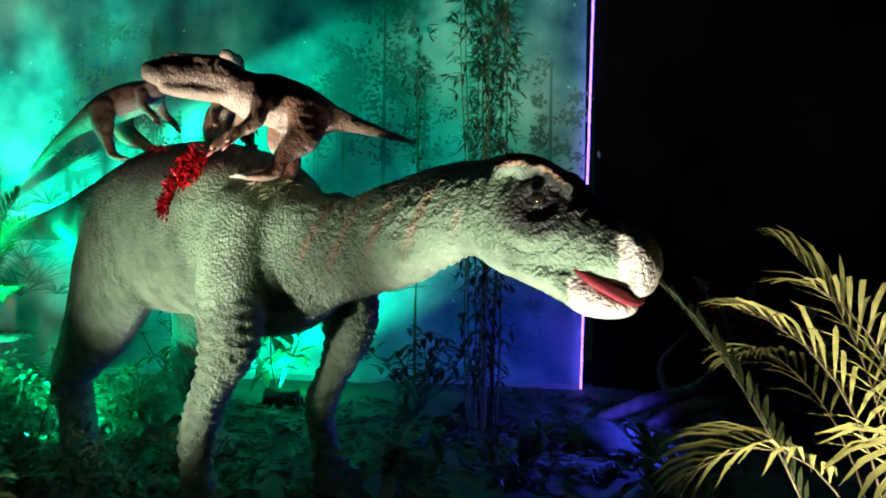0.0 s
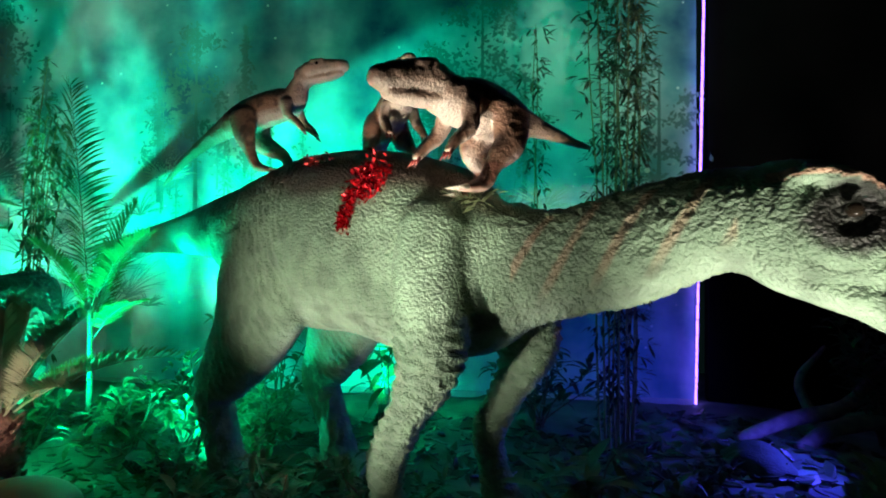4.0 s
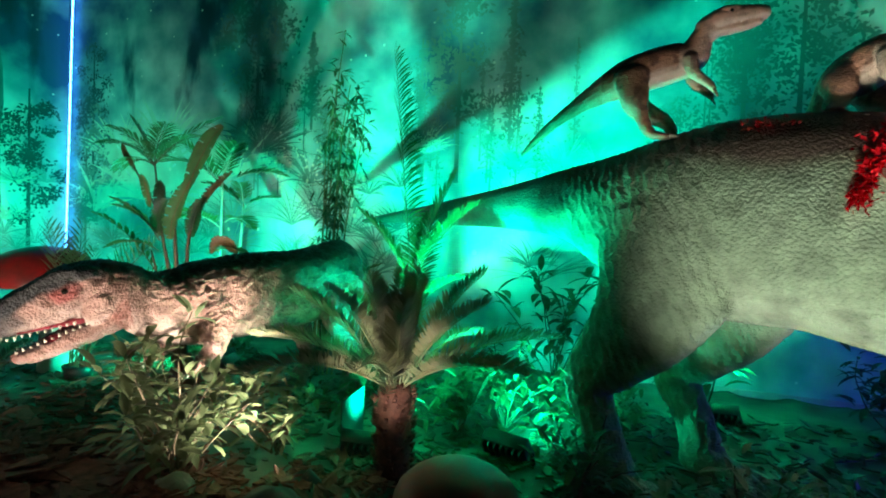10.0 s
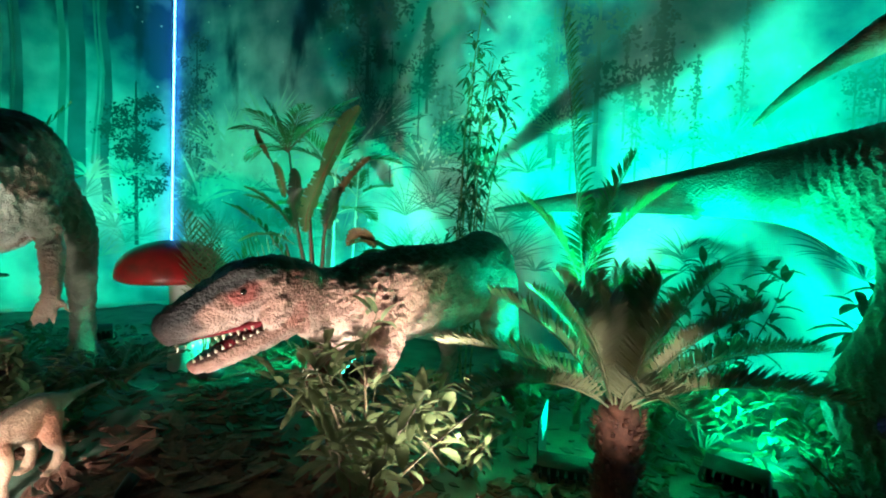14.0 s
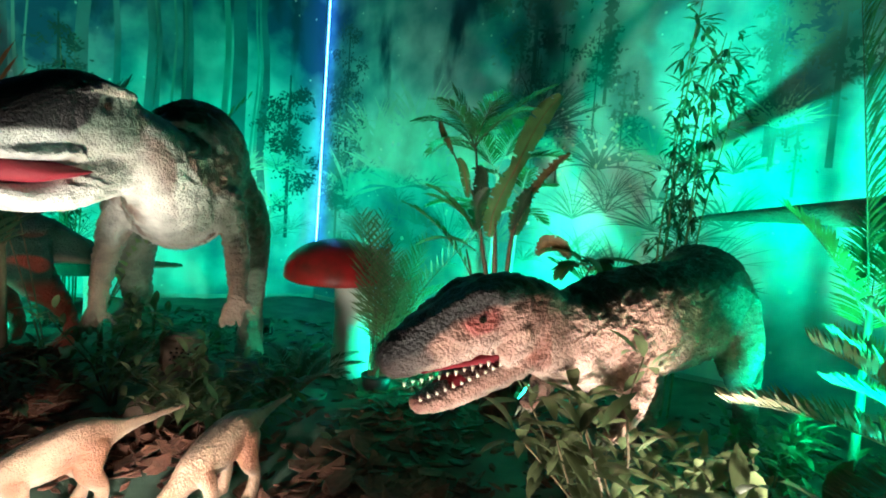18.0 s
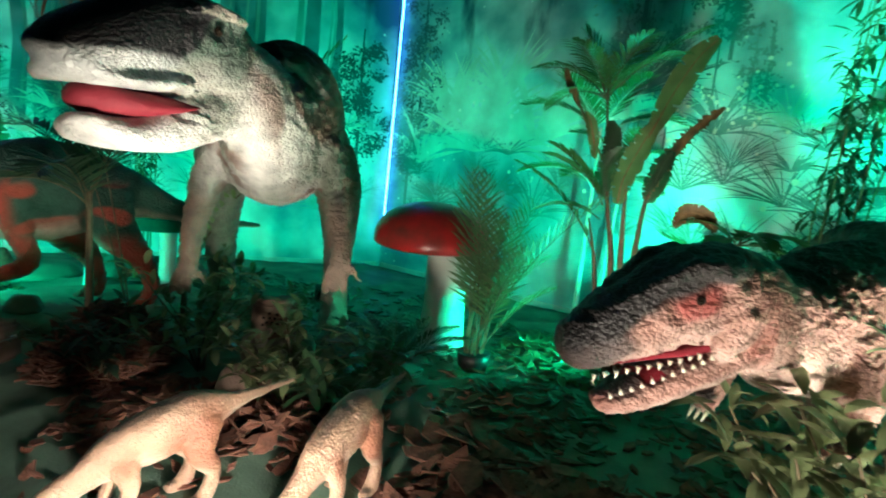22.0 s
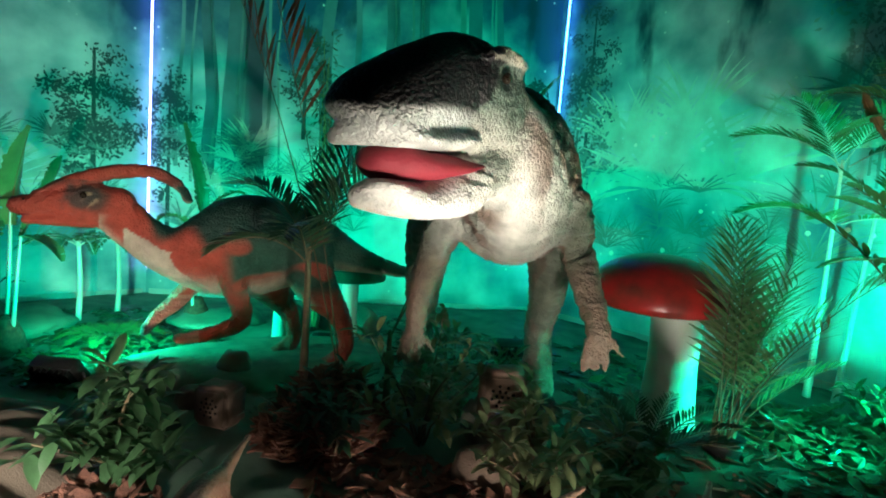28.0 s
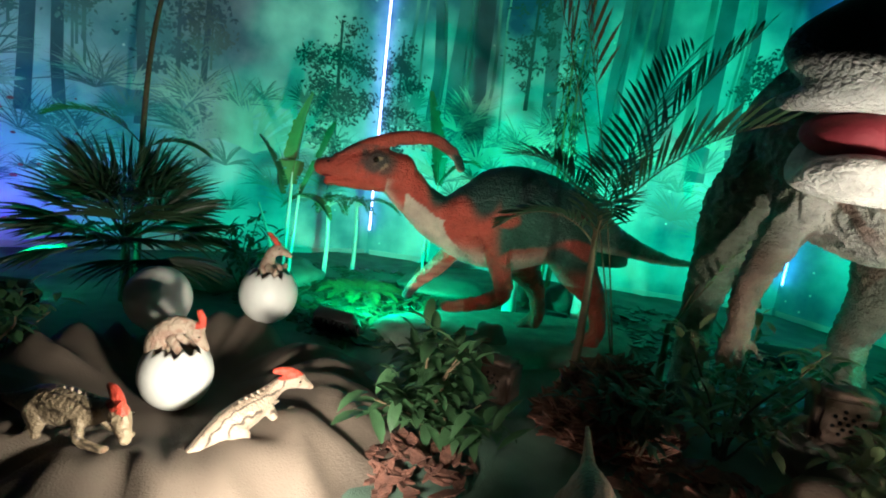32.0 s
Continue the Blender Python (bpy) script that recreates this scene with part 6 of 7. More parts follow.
def bamboo(x, y, h, label, canes=7, leaves=420, spread=0.2, mat="leaf", seed=1, leaf=0.13, z0=0.3, name="bamboo", lean=(0, 0)):
    r = random.Random(seed)
    ob = thing(name, Matrix.Translation((x, y, 0)), label, "bamboo", "tall bamboo clumps")
    lines, poles = [], []
    for c in range(canes):
        a = r.uniform(0, 6.28)
        bx, by = spread * r.random() * math.cos(a), spread * r.random() * math.sin(a)
        hh = h * r.uniform(0.75, 1.0)
        pts = [(bx * (1 + 0.7 * t) + lean[0] * t * t + 0.05 * noise.noise((c, t * 3, 1)), by * (1 + 0.7 * t) + lean[1] * t * t + 0.05 * noise.noise((c, t * 3, 5)), hh * t, 0.011 - 0.007 * t, 0.011 - 0.007 * t) for t in np.linspace(0, 1, 8)]
        bm = bmesh.new()
        tube(bm, pts, 6, 2, 0)
        for t in np.linspace(0.05, 0.9, 10):
            i = t * 7
            q = np.array(pts[int(i)]) * (1 - i % 1) + np.array(pts[int(i) + 1]) * (i % 1)
            lathe(bm, [(0, -0.006), (q[3] + 0.003, -0.005), (q[3] + 0.003, 0.005), (0, 0.006)], 6, q[:3])
        poles.append(part("cane", bm, "cane", ob))
        lines.append(pts)
    bms = [bmesh.new() for k in range(canes)]
    for k in range(leaves):
        c = r.randrange(canes)
        t = z0 / h + (1 - z0 / h) * r.random() ** 0.8
        i = min(t * 7, 6.99)
        q = np.array(lines[c][int(i)]) * (1 - i % 1) + np.array(lines[c][int(i) + 1]) * (i % 1)
        a = r.uniform(0, 360)
        twig = rdir(r, r.uniform(-10, 50), a) * r.uniform(0.02, 0.13)
        p = Vector(q[:3]) + twig
        for j in range(3):
            ld = rdir(r, r.uniform(-55, 35), a + r.uniform(-70, 70))
            s = leaf * r.uniform(0.7, 1.4)
            blade(bms[c], p, ld, ld.cross(Vector((0, 0, 1))), s, s * 0.11, 0.5, 3, 0, 0.15)
    for b, pole in zip(bms, poles):
        part("foliage", b, mat, pole)
    return ob


def palm(x, y, label, fronds, mat="palm", stem="stem", trunk=None, name="palm", leaf=0.3, count=34, leaf_w=0.012, seed=1, category="palm", z=0.0, droop=0.3, spread=55, vee=0.3, potted=0.0, group="", first=0.18):
    """fronds: start xyz, azimuth, elevation, length, bend."""
    r = random.Random(seed)
    ob = thing(name, Matrix.Translation((x, y, z)), label, category, group)
    if trunk:
        bm = bmesh.new()
        tube(bm, trunk, 9, 4)
        part("trunk", bm, stem, ob)
    if potted:
        pot(ob, potted, potted * 0.9)
    for sx, sy, sz, az, el, ln, bend in fronds:
        bm = bmesh.new()
        frond(bm, (sx, sy, sz), rdir(r, el, az), ln, leaf * min(1.2, ln), count, bend, leaf_w, spread, droop, 0.007, 0, 1, first, vee, 3, 0.65, r)
        part("frond", bm, [mat, stem], ob)
    return ob


# cycad with a thick fibrous trunk
def cycad(x, y):
    r = random.Random(11)
    ob = thing("cycad", Matrix.Translation((x, y, 0)), "sago cycad with a thick brown trunk and stiff feather leaves", "cycad")
    bm = bmesh.new()
    n = 26
    prof = [(0, 0.0)] + [(0.115 - 0.015 * k / 14 + 0.008 * (k % 2), 0.6 * k / 14) for k in range(15)] + [(0.06, 0.64), (0, 0.65)]
    lathe(bm, prof, n, wob=0.12)
    part("trunk", bm, "trunk", ob)
    bm = bmesh.new()
    for k in range(150):
        a, zz = r.uniform(0, 6.28), r.uniform(0.02, 0.6)
        p = Vector((0.12 * math.cos(a), 0.12 * math.sin(a), zz))
        cone(bm, p, p + Vector((0.035 * math.cos(a), 0.035 * math.sin(a), 0.03)), 0.016, 4)
    part("trunk_fibre", bm, "trunk", ob)["kind"] = "stuff"
    for k in range(24):
        ring = k % 3
        az = k * 137.5 + r.uniform(-8, 8)
        el = (80, 62, 38)[ring] + r.uniform(-6, 6)
        ln = (0.72, 0.88, 1.0)[ring] * r.uniform(0.92, 1.05)
        bm = bmesh.new()
        frond(bm, (0.05 * math.cos(radians(az)), 0.05 * math.sin(radians(az)), 0.60), rdir(r, el, az), ln, 0.155, 66, (0.7, 0.95, 0.85)[ring], 0.0088, 66, 0.05, 0.008, 0, 0, 0.14, 0.75, 2, 0.42, r)
        part("frond", bm, "cycad", ob)
    return ob


cycad(-3.93, 3.43)

palm(-4.24, 4.66, "green parlour palm with one tall upright feather leaf", [
    (0, 0, 1.15, 175, 84, 2.0, 0.16), (0.02, 0, 1.2, 350, 60, 0.85, 0.7), (0, 0, 1.1, 190, 66, 0.8, 0.8), (0, 0, 1.15, 20, 74, 1.0, 0.5), (0.02, 0.02, 0.9, 340, 50, 0.7, 0.9), (0, 0, 0.9, 80, 72, 0.9, 0.5)],
    trunk=[(0, 0, 0, 0.03, 0.03), (0.01, 0, 0.5, 0.025, 0.025), (0, 0, 1.25, 0.02, 0.02)], seed=4, leaf=0.30, count=54, leaf_w=0.010, droop=0.55, spread=62)
bamboo(-5.45, 5.42, 3.7, "tall thin green bamboo against the printed wall", 8, 300, 0.13, seed=2, lean=(0.2, 0.0))


# broad-leaved banana-like plant with torn leaves
def paddle(bm, pts, width, seed, tear=0.35, cup=0.35, mi=0, face=(0, 0, 1)):
    r = random.Random(seed)
    rows = spline(pts, 18)
    n = len(rows)
    prev = None
    for i, p in enumerate(rows):
        t = i / (n - 1)
        a, b = Vector(rows[max(i - 1, 0)]), Vector(rows[min(i + 1, n - 1)])
        d = (b - a).normalized()
        s = d.cross(Vector(face))
        s = s.normalized() if s.length > 0.1 else Vector((0.7, 0.7, 0))
        u = s.cross(d)
        w = width * math.sin(math.pi * (0.06 + 0.9 * t)) ** 0.6
        row = []
        for k in (-1, -0.5, 0, 0.5, 1):
            ww = w * (1 - tear * r.random()) if abs(k) == 1 else w
            row.append(bm.verts.new(Vector(p) + s * ww * k + u * cup * ww * k * k))
        if prev:
            for k in range(4):
                if (k in (0, 3)) and r.random() < tear * 0.35:
                    continue
                bm.faces.new((prev[k], row[k], row[k + 1], prev[k + 1])).material_index = mi
        prev = row


def banana(x, y, stems, leaves, label, seed=1, stem_mat="stem", fer=(), face=(0, 0, 1)):
    ob = thing("banana_plant", Matrix.Translation((x, y, 0)), label, "banana plant")
    for pts in stems:
        bm = bmesh.new()
        tube(bm, pts, 8, 3)
        part("stalk", bm, stem_mat, ob)
    for k, (pts, width, mat, tear, cup) in enumerate(leaves):
        bm = bmesh.new()
        paddle(bm, pts, width, seed + k, tear, cup, 0, face)
        leaf = part("leaf", bm, mat, ob)
        bm = bmesh.new()
        tube(bm, [(*q, 0.007 - 0.0015 * i, 0.007 - 0.0015 * i) for i, q in enumerate(pts)], 6, 5)
        part("midrib", bm, "leaf_dry" if mat == "leaf_olive" else mat, leaf)
    for q, (start, az, el, ln, bend) in enumerate(fer):
        rr = random.Random(seed + 50 + q)
        bm = bmesh.new()
        fine = start[2] > 1.5
        frond(bm, start, rdir(rr, el, az), ln, 0.2 if fine else 0.16, 24 if fine else 12, bend, 0.009 if fine else 0.024, 52, 0.9 if fine else 0.5, 0.006, 0, 1, 0.12, 0.25, 3, 0.5, rr)
        part("leaf", bm, ["palm", "stem"], ob)
    bm = bmesh.new()
    lathe(bm, [(0, 0), (0.16, 0), (0.13, 0.14), (0.06, 0.3), (0, 0.32)], 14, wob=0.2)
    part("root_mound", bm, "trunk", ob)
    return ob


banana(-6.5, 4.6, [
    [(0, 0, 0.0, 0.05, 0.05), (-0.10, -0.03, 0.5, 0.03, 0.03), (-0.16, -0.05, 1.08, 0.02, 0.02), (-0.23, -0.07, 1.45, 0.014, 0.014), (-0.31, -0.10, 2.15, 0.008, 0.008)],
    [(0, 0, 0.0, 0.05, 0.05), (-0.06, -0.02, 0.6, 0.03, 0.03), (-0.11, -0.03, 1.28, 0.018, 0.018), (-0.12, -0.04, 1.55, 0.012, 0.012)],
    [(0, 0, 0.0, 0.05, 0.05), (-0.02, 0.0, 0.6, 0.03, 0.03), (0.0, 0.0, 1.35, 0.016, 0.016), (0.04, 0.01, 1.55, 0.01, 0.01)],
    [(0, 0, 0.0, 0.04, 0.04), (0.22, 0.08, 0.45, 0.02, 0.02), (0.5, 0.16, 1.0, 0.012, 0.012), (0.6, 0.19, 1.25, 0.006, 0.006)],
    [(0, 0, 0.0, 0.04, 0.04), (-0.18, -0.06, 0.5, 0.02, 0.02), (-0.26, -0.08, 1.01, 0.012, 0.012), (-0.33, -0.10, 1.3, 0.008, 0.008)],
    [(-0.28, -0.09, 1.7, 0.010, 0.010), (-0.42, -0.13, 1.95, 0.008, 0.008), (-0.5, -0.16, 2.12, 0.006, 0.006)],
], [
    ([(-0.16, -0.05, 1.42), (-0.14, -0.05, 1.6), (-0.05, -0.03, 1.84), (0.03, 0.0, 2.02)], 0.088, "leaf_olive", 0.28, 0.55),
    ([(-0.02, -0.02, 1.88), (0.08, 0.02, 2.16), (0.19, 0.05, 2.39), (0.30, 0.08, 2.53)], 0.085, "leaf_olive", 0.10, 0.5),
    ([(0.0, 0.0, 1.47), (0.06, 0.01, 1.62), (0.14, 0.04, 1.80), (0.25, 0.08, 1.96), (0.39, 0.12, 2.1)], 0.062, "leaf_dry", 0.6, 0.7),
    ([(0.03, 0.01, 1.45), (0.05, 0.0, 1.56), (0.09, 0.0, 1.70), (0.14, 0.0, 1.80)], 0.085, "leaf", 0.3, 0.4),
    ([(-0.34, -0.11, 1.72), (-0.36, -0.12, 1.84), (-0.39, -0.13, 1.95), (-0.43, -0.14, 2.03)], 0.042, "leaf_olive", 0.1, 0.7),
    ([(-0.25, -0.08, 1.62), (-0.24, -0.09, 1.76), (-0.24, -0.09, 1.88), (-0.28, -0.08, 1.98)], 0.07, "leaf_dark", 0.25, 0.5),
    ([(-0.24, -0.08, 1.45), (-0.26, -0.1, 1.6), (-0.22, -0.1, 1.72), (-0.16, -0.1, 1.80)], 0.075, "leaf", 0.3, 0.4),
    ([(-0.48, -0.15, 2.06), (-0.53, -0.16, 2.16), (-0.57, -0.18, 2.24), (-0.60, -0.19, 2.32)], 0.035, "leaf_dry", 0.4, 0.7),
    ([(0.45, 0.14, 1.30), (0.36, 0.12, 1.40), (0.26, 0.1, 1.40), (0.20, 0.08, 1.30)], 0.07, "leaf_dry", 0.3, 0.5),
], "tall banana-like plant with a rolled olive leaf and feather leaves", 5, fer=[
    ((-0.32, -0.10, 2.12), 200, 52, 0.52, 1.3), ((-0.32, -0.10, 2.12), 215, 75, 0.45, 0.9), ((-0.32, -0.10, 2.12), 15, 58, 0.55, 1.2), ((-0.32, -0.10, 2.12), 25, 52, 0.75, 0.6), ((-0.32, -0.10, 2.12), 250, 62, 0.5, 1.3), ((-0.32, -0.10, 2.12), 330, 66, 0.5, 1.2), ((-0.32, -0.10, 2.12), 100, 60, 0.5, 1.2), ((-0.32, -0.10, 2.12), 185, 35, 0.4, 1.6),
    ((-0.26, -0.08, 1.05), 200, 62, 0.85, 1.0), ((-0.26, -0.08, 1.3), 205, 35, 0.45, 1.2), ((-0.26, -0.08, 1.45), 198, 52, 0.5, 0.9), ((-0.25, -0.08, 1.4), 215, 60, 0.55, 0.9),
    ((0.58, 0.19, 1.22), 20, 40, 0.45, 1.5), ((0.58, 0.19, 1.22), 10, 15, 0.42, 1.2), ((0.58, 0.19, 1.22), 190, 50, 0.4, 1.5), ((0.58, 0.19, 1.22), 300, 45, 0.4, 1.6), ((0.58, 0.19, 1.22), 250, 35, 0.35, 1.6)],
    face=(0.3, -0.95, 0.2))

palm(-7.46, 6.35, "artificial palm with slim white stems and green feather leaves", [
    (0, 0, 2.1, 190, 45, 0.9, 1.1), (0, 0, 2.1, 320, 55, 0.9, 1.1), (0.05, 0, 2.1, 30, 40, 0.8, 1.1), (0, 0, 2.0, 250, 60, 0.9, 1.0), (0, 0, 1.6, 215, 30, 0.8, 1.0), (0.05, 0, 1.6, 330, 20, 0.8, 0.9), (0, 0, 1.5, 270, 35, 0.8, 1.0)],
    stem="white_stem", trunk=[(-0.04, 0, 0, 0.035, 0.035), (-0.02, 0, 0.8, 0.022, 0.022), (0, 0, 2.15, 0.014, 0.014)], seed=8, leaf=0.3)
palm(-7.30, 6.42, "artificial palm with a slim white stem", [
    (0.12, 0, 1.8, 300, 50, 0.7, 1.1), (0.12, 0, 1.8, 180, 50, 0.7, 1.0), (0.12, 0, 1.8, 60, 40, 0.6, 1.0)],
    stem="white_stem", trunk=[(0, 0, 0, 0.03, 0.03), (0.05, 0, 0.8, 0.02, 0.02), (0.12, 0, 1.85, 0.012, 0.012)], seed=9, leaf=0.28)
palm(-5.9, 6.2, "low green fern palm behind the tyrannosaur", [
    (0, 0, 0.5, a, 58, 1.0, 0.9) for a in (0, 60, 130, 190, 250, 310)], trunk=[(0, 0, 0, 0.03, 0.03), (0, 0, 0.55, 0.02, 0.02)], seed=12, leaf=0.26)

# bushy young palm beside the red toadstool
r5 = random.Random(21)
palm(-7.60, 4.42, "bushy young palm with bright pale green feather leaves", [
    (r5.uniform(-0.06, 0.06), r5.uniform(-0.06, 0.06), 0.12, r5.uniform(-95, 125), r5.uniform(56, 88), r5.uniform(0.8, 1.6), r5.uniform(0.6, 1.4)) for k in range(20)], mat="leaf_pale", seed=22, leaf=0.25, count=24, leaf_w=0.009, potted=0.14, droop=0.5, first=0.3)


def toadstool(x, y, stem_r, stem_h, cap_r, cap_h, mat, label, tilt=(0, 0), off=(0, 0)):
    ob = thing("toadstool", pose(x, y, 0, tilt[0], tilt[1], 0), label, "toadstool", "toadstools")
    bm = bmesh.new()
    lathe(bm, [(0, 0), (stem_r * 1.12, 0), (stem_r * 1.05, stem_h * 0.12), (stem_r * 0.92, stem_h * 0.5), (stem_r * 0.95, stem_h * 0.9), (stem_r * 1.0, stem_h), (0, stem_h)], 24, wob=0.03)
    part("stem", bm, "mush_stem", ob)
    bm = bmesh.new()
    dome = [(0, cap_h)] + [(cap_r * math.sin(a), cap_h * math.cos(a) ** 0.9) for a in np.linspace(0.12, 1.5, 14)]
    lathe(bm, [(q[0], stem_h + q[1]) for q in dome] + [(cap_r, stem_h - 0.012), (cap_r * 0.97, stem_h - 0.03), (cap_r * 0.85, stem_h - 0.03)], 36, (off[0], off[1], 0), wob=0.02)
    bmesh.ops.recalc_face_normals(bm, faces=bm.faces)
    cap = part("cap", bm, mat, ob)
    bm = bmesh.new()
    lathe(bm, [(cap_r * 0.955, stem_h - 0.032), (cap_r * 0.6, stem_h - 0.03), (stem_r * 0.3, stem_h - 0.03)], 36, (off[0], off[1], 0))
    part("gills", bm, "mush_stem", cap, "pale underside")
    return ob


toadstool(-8.07, 4.63, 0.19, 0.95, 0.50, 0.33, "cap_red", "big red toadstool with dark patches and a white stem", (3, 2), (-0.13, -0.08))
toadstool(-3.40, 2.93, 0.14, 0.16, 0.34, 0.25, "cap_dull", "low dull red toadstool at the edge of the planting")
toadstool(-11.05, 3.75, 0.09, 0.72, 0.36, 0.26, "moss", "toadstool with a dark green cap and a white stem")
toadstool(-11.5, 3.2, 0.07, 0.55, 0.26, 0.2, "moss", "small toadstool with a dark green cap")

# tall white-stemmed plants by the crested dinosaur
banana(-12.35, 1.08, [
    [(0, 0, 0, 0.022, 0.022), (0.0, 0.02, 0.6, 0.018, 0.018), (0.03, 0.03, 1.2, 0.012, 0.012)],
    [(0.06, 0.03, 0, 0.02, 0.02), (0.07, 0.06, 0.5, 0.016, 0.016), (0.08, 0.1, 1.1, 0.01, 0.01)],
    [(-0.04, -0.04, 0, 0.02, 0.02), (-0.02, -0.12, 0.5, 0.014, 0.014), (0.0, -0.25, 0.9, 0.008, 0.008)],
], [
    ([(0.03, 0.03, 1.1), (0.05, 0.05, 1.4), (0.08, 0.1, 1.7), (0.1, 0.16, 1.95)], 0.19, "leaf_olive", 0.25, 0.3),
    ([(0.08, 0.1, 1.0), (0.12, 0.2, 1.25), (0.16, 0.3, 1.5), (0.2, 0.36, 1.72)], 0.14, "leaf", 0.3, 0.3),
    ([(0.0, -0.05, 1.0), (0.02, -0.1, 1.2), (0.02, -0.2, 1.4), (0.0, -0.28, 1.52)], 0.12, "leaf", 0.3, 0.3),
    ([(0.05, 0.1, 1.0), (0.15, 0.2, 0.98), (0.22, 0.3, 0.9), (0.26, 0.36, 0.8)], 0.12, "leaf_pale", 0.2, 0.3),
], "banana-like plant with white stems and broad leaves", 30, "white_stem")
shrub(-12.5, 0.75, 0.75, 0.45, "dark green shrub behind the nest", "leaf_dark", 0.12, 7, 41)
banana(-12.6, 2.75, [
    [(0, 0, 0, 0.022, 0.022), (0, 0.02, 0.7, 0.016, 0.016), (0.0, 0.05, 1.3, 0.01, 0.01)],
    [(0.05, -0.05, 0, 0.02, 0.02), (0.06, -0.08, 0.6, 0.014, 0.014), (0.06, -0.12, 1.2, 0.008, 0.008)],
], [
    ([(0, 0.05, 1.2), (0.05, -0.02, 1.5), (0.08, -0.12, 1.85), (0.1, -0.22, 2.2)], 0.13, "leaf", 0.3, 0.3),
    ([(0, 0.05, 1.2), (0.08, 0.18, 1.4), (0.12, 0.36, 1.5), (0.14, 0.5, 1.45)], 0.12, "leaf", 0.4, 0.3),
    ([(0.06, -0.12, 1.1), (0.12, -0.25, 1.2), (0.14, -0.4, 1.2), (0.14, -0.5, 1.1)], 0.11, "leaf_pale", 0.4, 0.3),
], "banana-like plant with bright upright leaves", 36, "white_stem")
for px, py, sd in ((-13.45, 2.15, 51), (-13.3, 1.75, 52)):
    palm(px, py, "potted palm with a bundle of white stems", [
        (0, 0, 0.8, a + sd * 7, 40, 0.6, 1.6) for a in (0, 50, 100, 160, 220, 280, 330)], stem="white_stem",
        trunk=[(0.03, 0, 0, 0.03, 0.03), (0, 0.02, 0.4, 0.026, 0.026), (0, 0, 0.85, 0.02, 0.02)], seed=sd, leaf=0.2, count=22, leaf_w=0.008)
palm(-12.2, 1.85, "low spreading green fern", [
    (0, 0, 0.03, a, 35, 0.45, 1.1) for a in range(0, 360, 30)], seed=55, leaf=0.28, count=22, leaf_w=0.008, name="fern", category="fern")

# slim dark palm between the crested dinosaur and the duckbill
palm(-9.75, 2.5, "slim palm with dark drooping leaves and dry brown leaves", [
    (0, 0, 1.15, 60, 68, 1.5, 0.7), (0, 0, 1.1, 130, 60, 1.1, 1.5), (0, 0, 1.1, 200, 66, 0.9, 1.7), (0, 0, 1.05, 250, 50, 0.7, 1.8), (0, 0, 1.1, 20, 62, 1.2, 1.2), (0, 0, 1.0, 320, 60, 0.9, 1.8), (0.0, 0, 1.1, 90, 74, 1.4, 0.9)],
    mat="leaf_dark", trunk=[(0, 0, 0, 0.035, 0.035), (0.01, 0, 0.6, 0.026, 0.026), (0, 0, 1.15, 0.02, 0.02)], seed=61, leaf=0.34, count=30, leaf_w=0.013)
palm(-9.62, 2.75, "tall dry palm leaf on a thin stalk", [
    (0, 0, 0.1, 228, 78, 3.2, 0.75), (0, 0, 0.1, 205, 80, 2.9, 0.7)], mat="leaf_red", trunk=[(0, 0, 0, 0.02, 0.02), (0, 0, 0.15, 0.014, 0.014)], seed=62, leaf=0.42, count=30, leaf_w=0.015, first=0.68, spread=35)
palm(-9.55, 3.1, "yellow-green palm leaves arching over the undergrowth", [
    (0, 0, 0.5, 52, 70, 2.3, 0.75), (0, 0, 0.5, 75, 64, 1.9, 1.0), (0, 0, 0.5, 30, 66, 1.8, 1.15)], mat="leaf_olive", trunk=[(0, 0, 0, 0.03, 0.03), (0, 0, 0.55, 0.018, 0.018)], seed=63, leaf=0.19, count=28, leaf_w=0.02, droop=0.7)
bamboo(-11.75, 3.75, 3.3, "dark bushy bamboo behind the crested dinosaur", 8, 360, 0.16, "leaf_dark", 71, 0.09, 1.0)


# dark fan palm by the violet wall
def fan_palm(x, y, label, h, count, size, seed):
    r = random.Random(seed)
    ob = thing("fan_palm", Matrix.Translation((x, y, 0)), label, "palm")
    bm = bmesh.new()
    tube(bm, [(0, 0, 0, 0.05, 0.05), (0.01, 0, h * 0.5, 0.04, 0.04), (0, 0, h, 0.03, 0.03)], 9, 3)
    part("trunk", bm, "stem", ob)
    for k in range(count):
        az, el = k * 137.5, r.uniform(-12, 80)
        d = rdir(r, el, az)
        bm = bmesh.new()
        c = Vector((0, 0, h)) + d * size * 0.45
        tube(bm, [(0, 0, h, 0.008, 0.008), (*c, 0.005, 0.005)], 5, 2, 1)
        s = d.cross(Vector((0, 0, 1))).normalized()
        for a in np.linspace(-75, 75, 15):
            q = d * math.cos(radians(a)) + s * math.sin(radians(a)) + Vector((0, 0, 0.1))
            blade(bm, c, q, d.cross(q), size * r.uniform(0.5, 0.7), 0.013, 0.6, 4, 0, 0.3)
        part("leaf", bm, ["leaf_dark", "stem"], ob)
    return ob


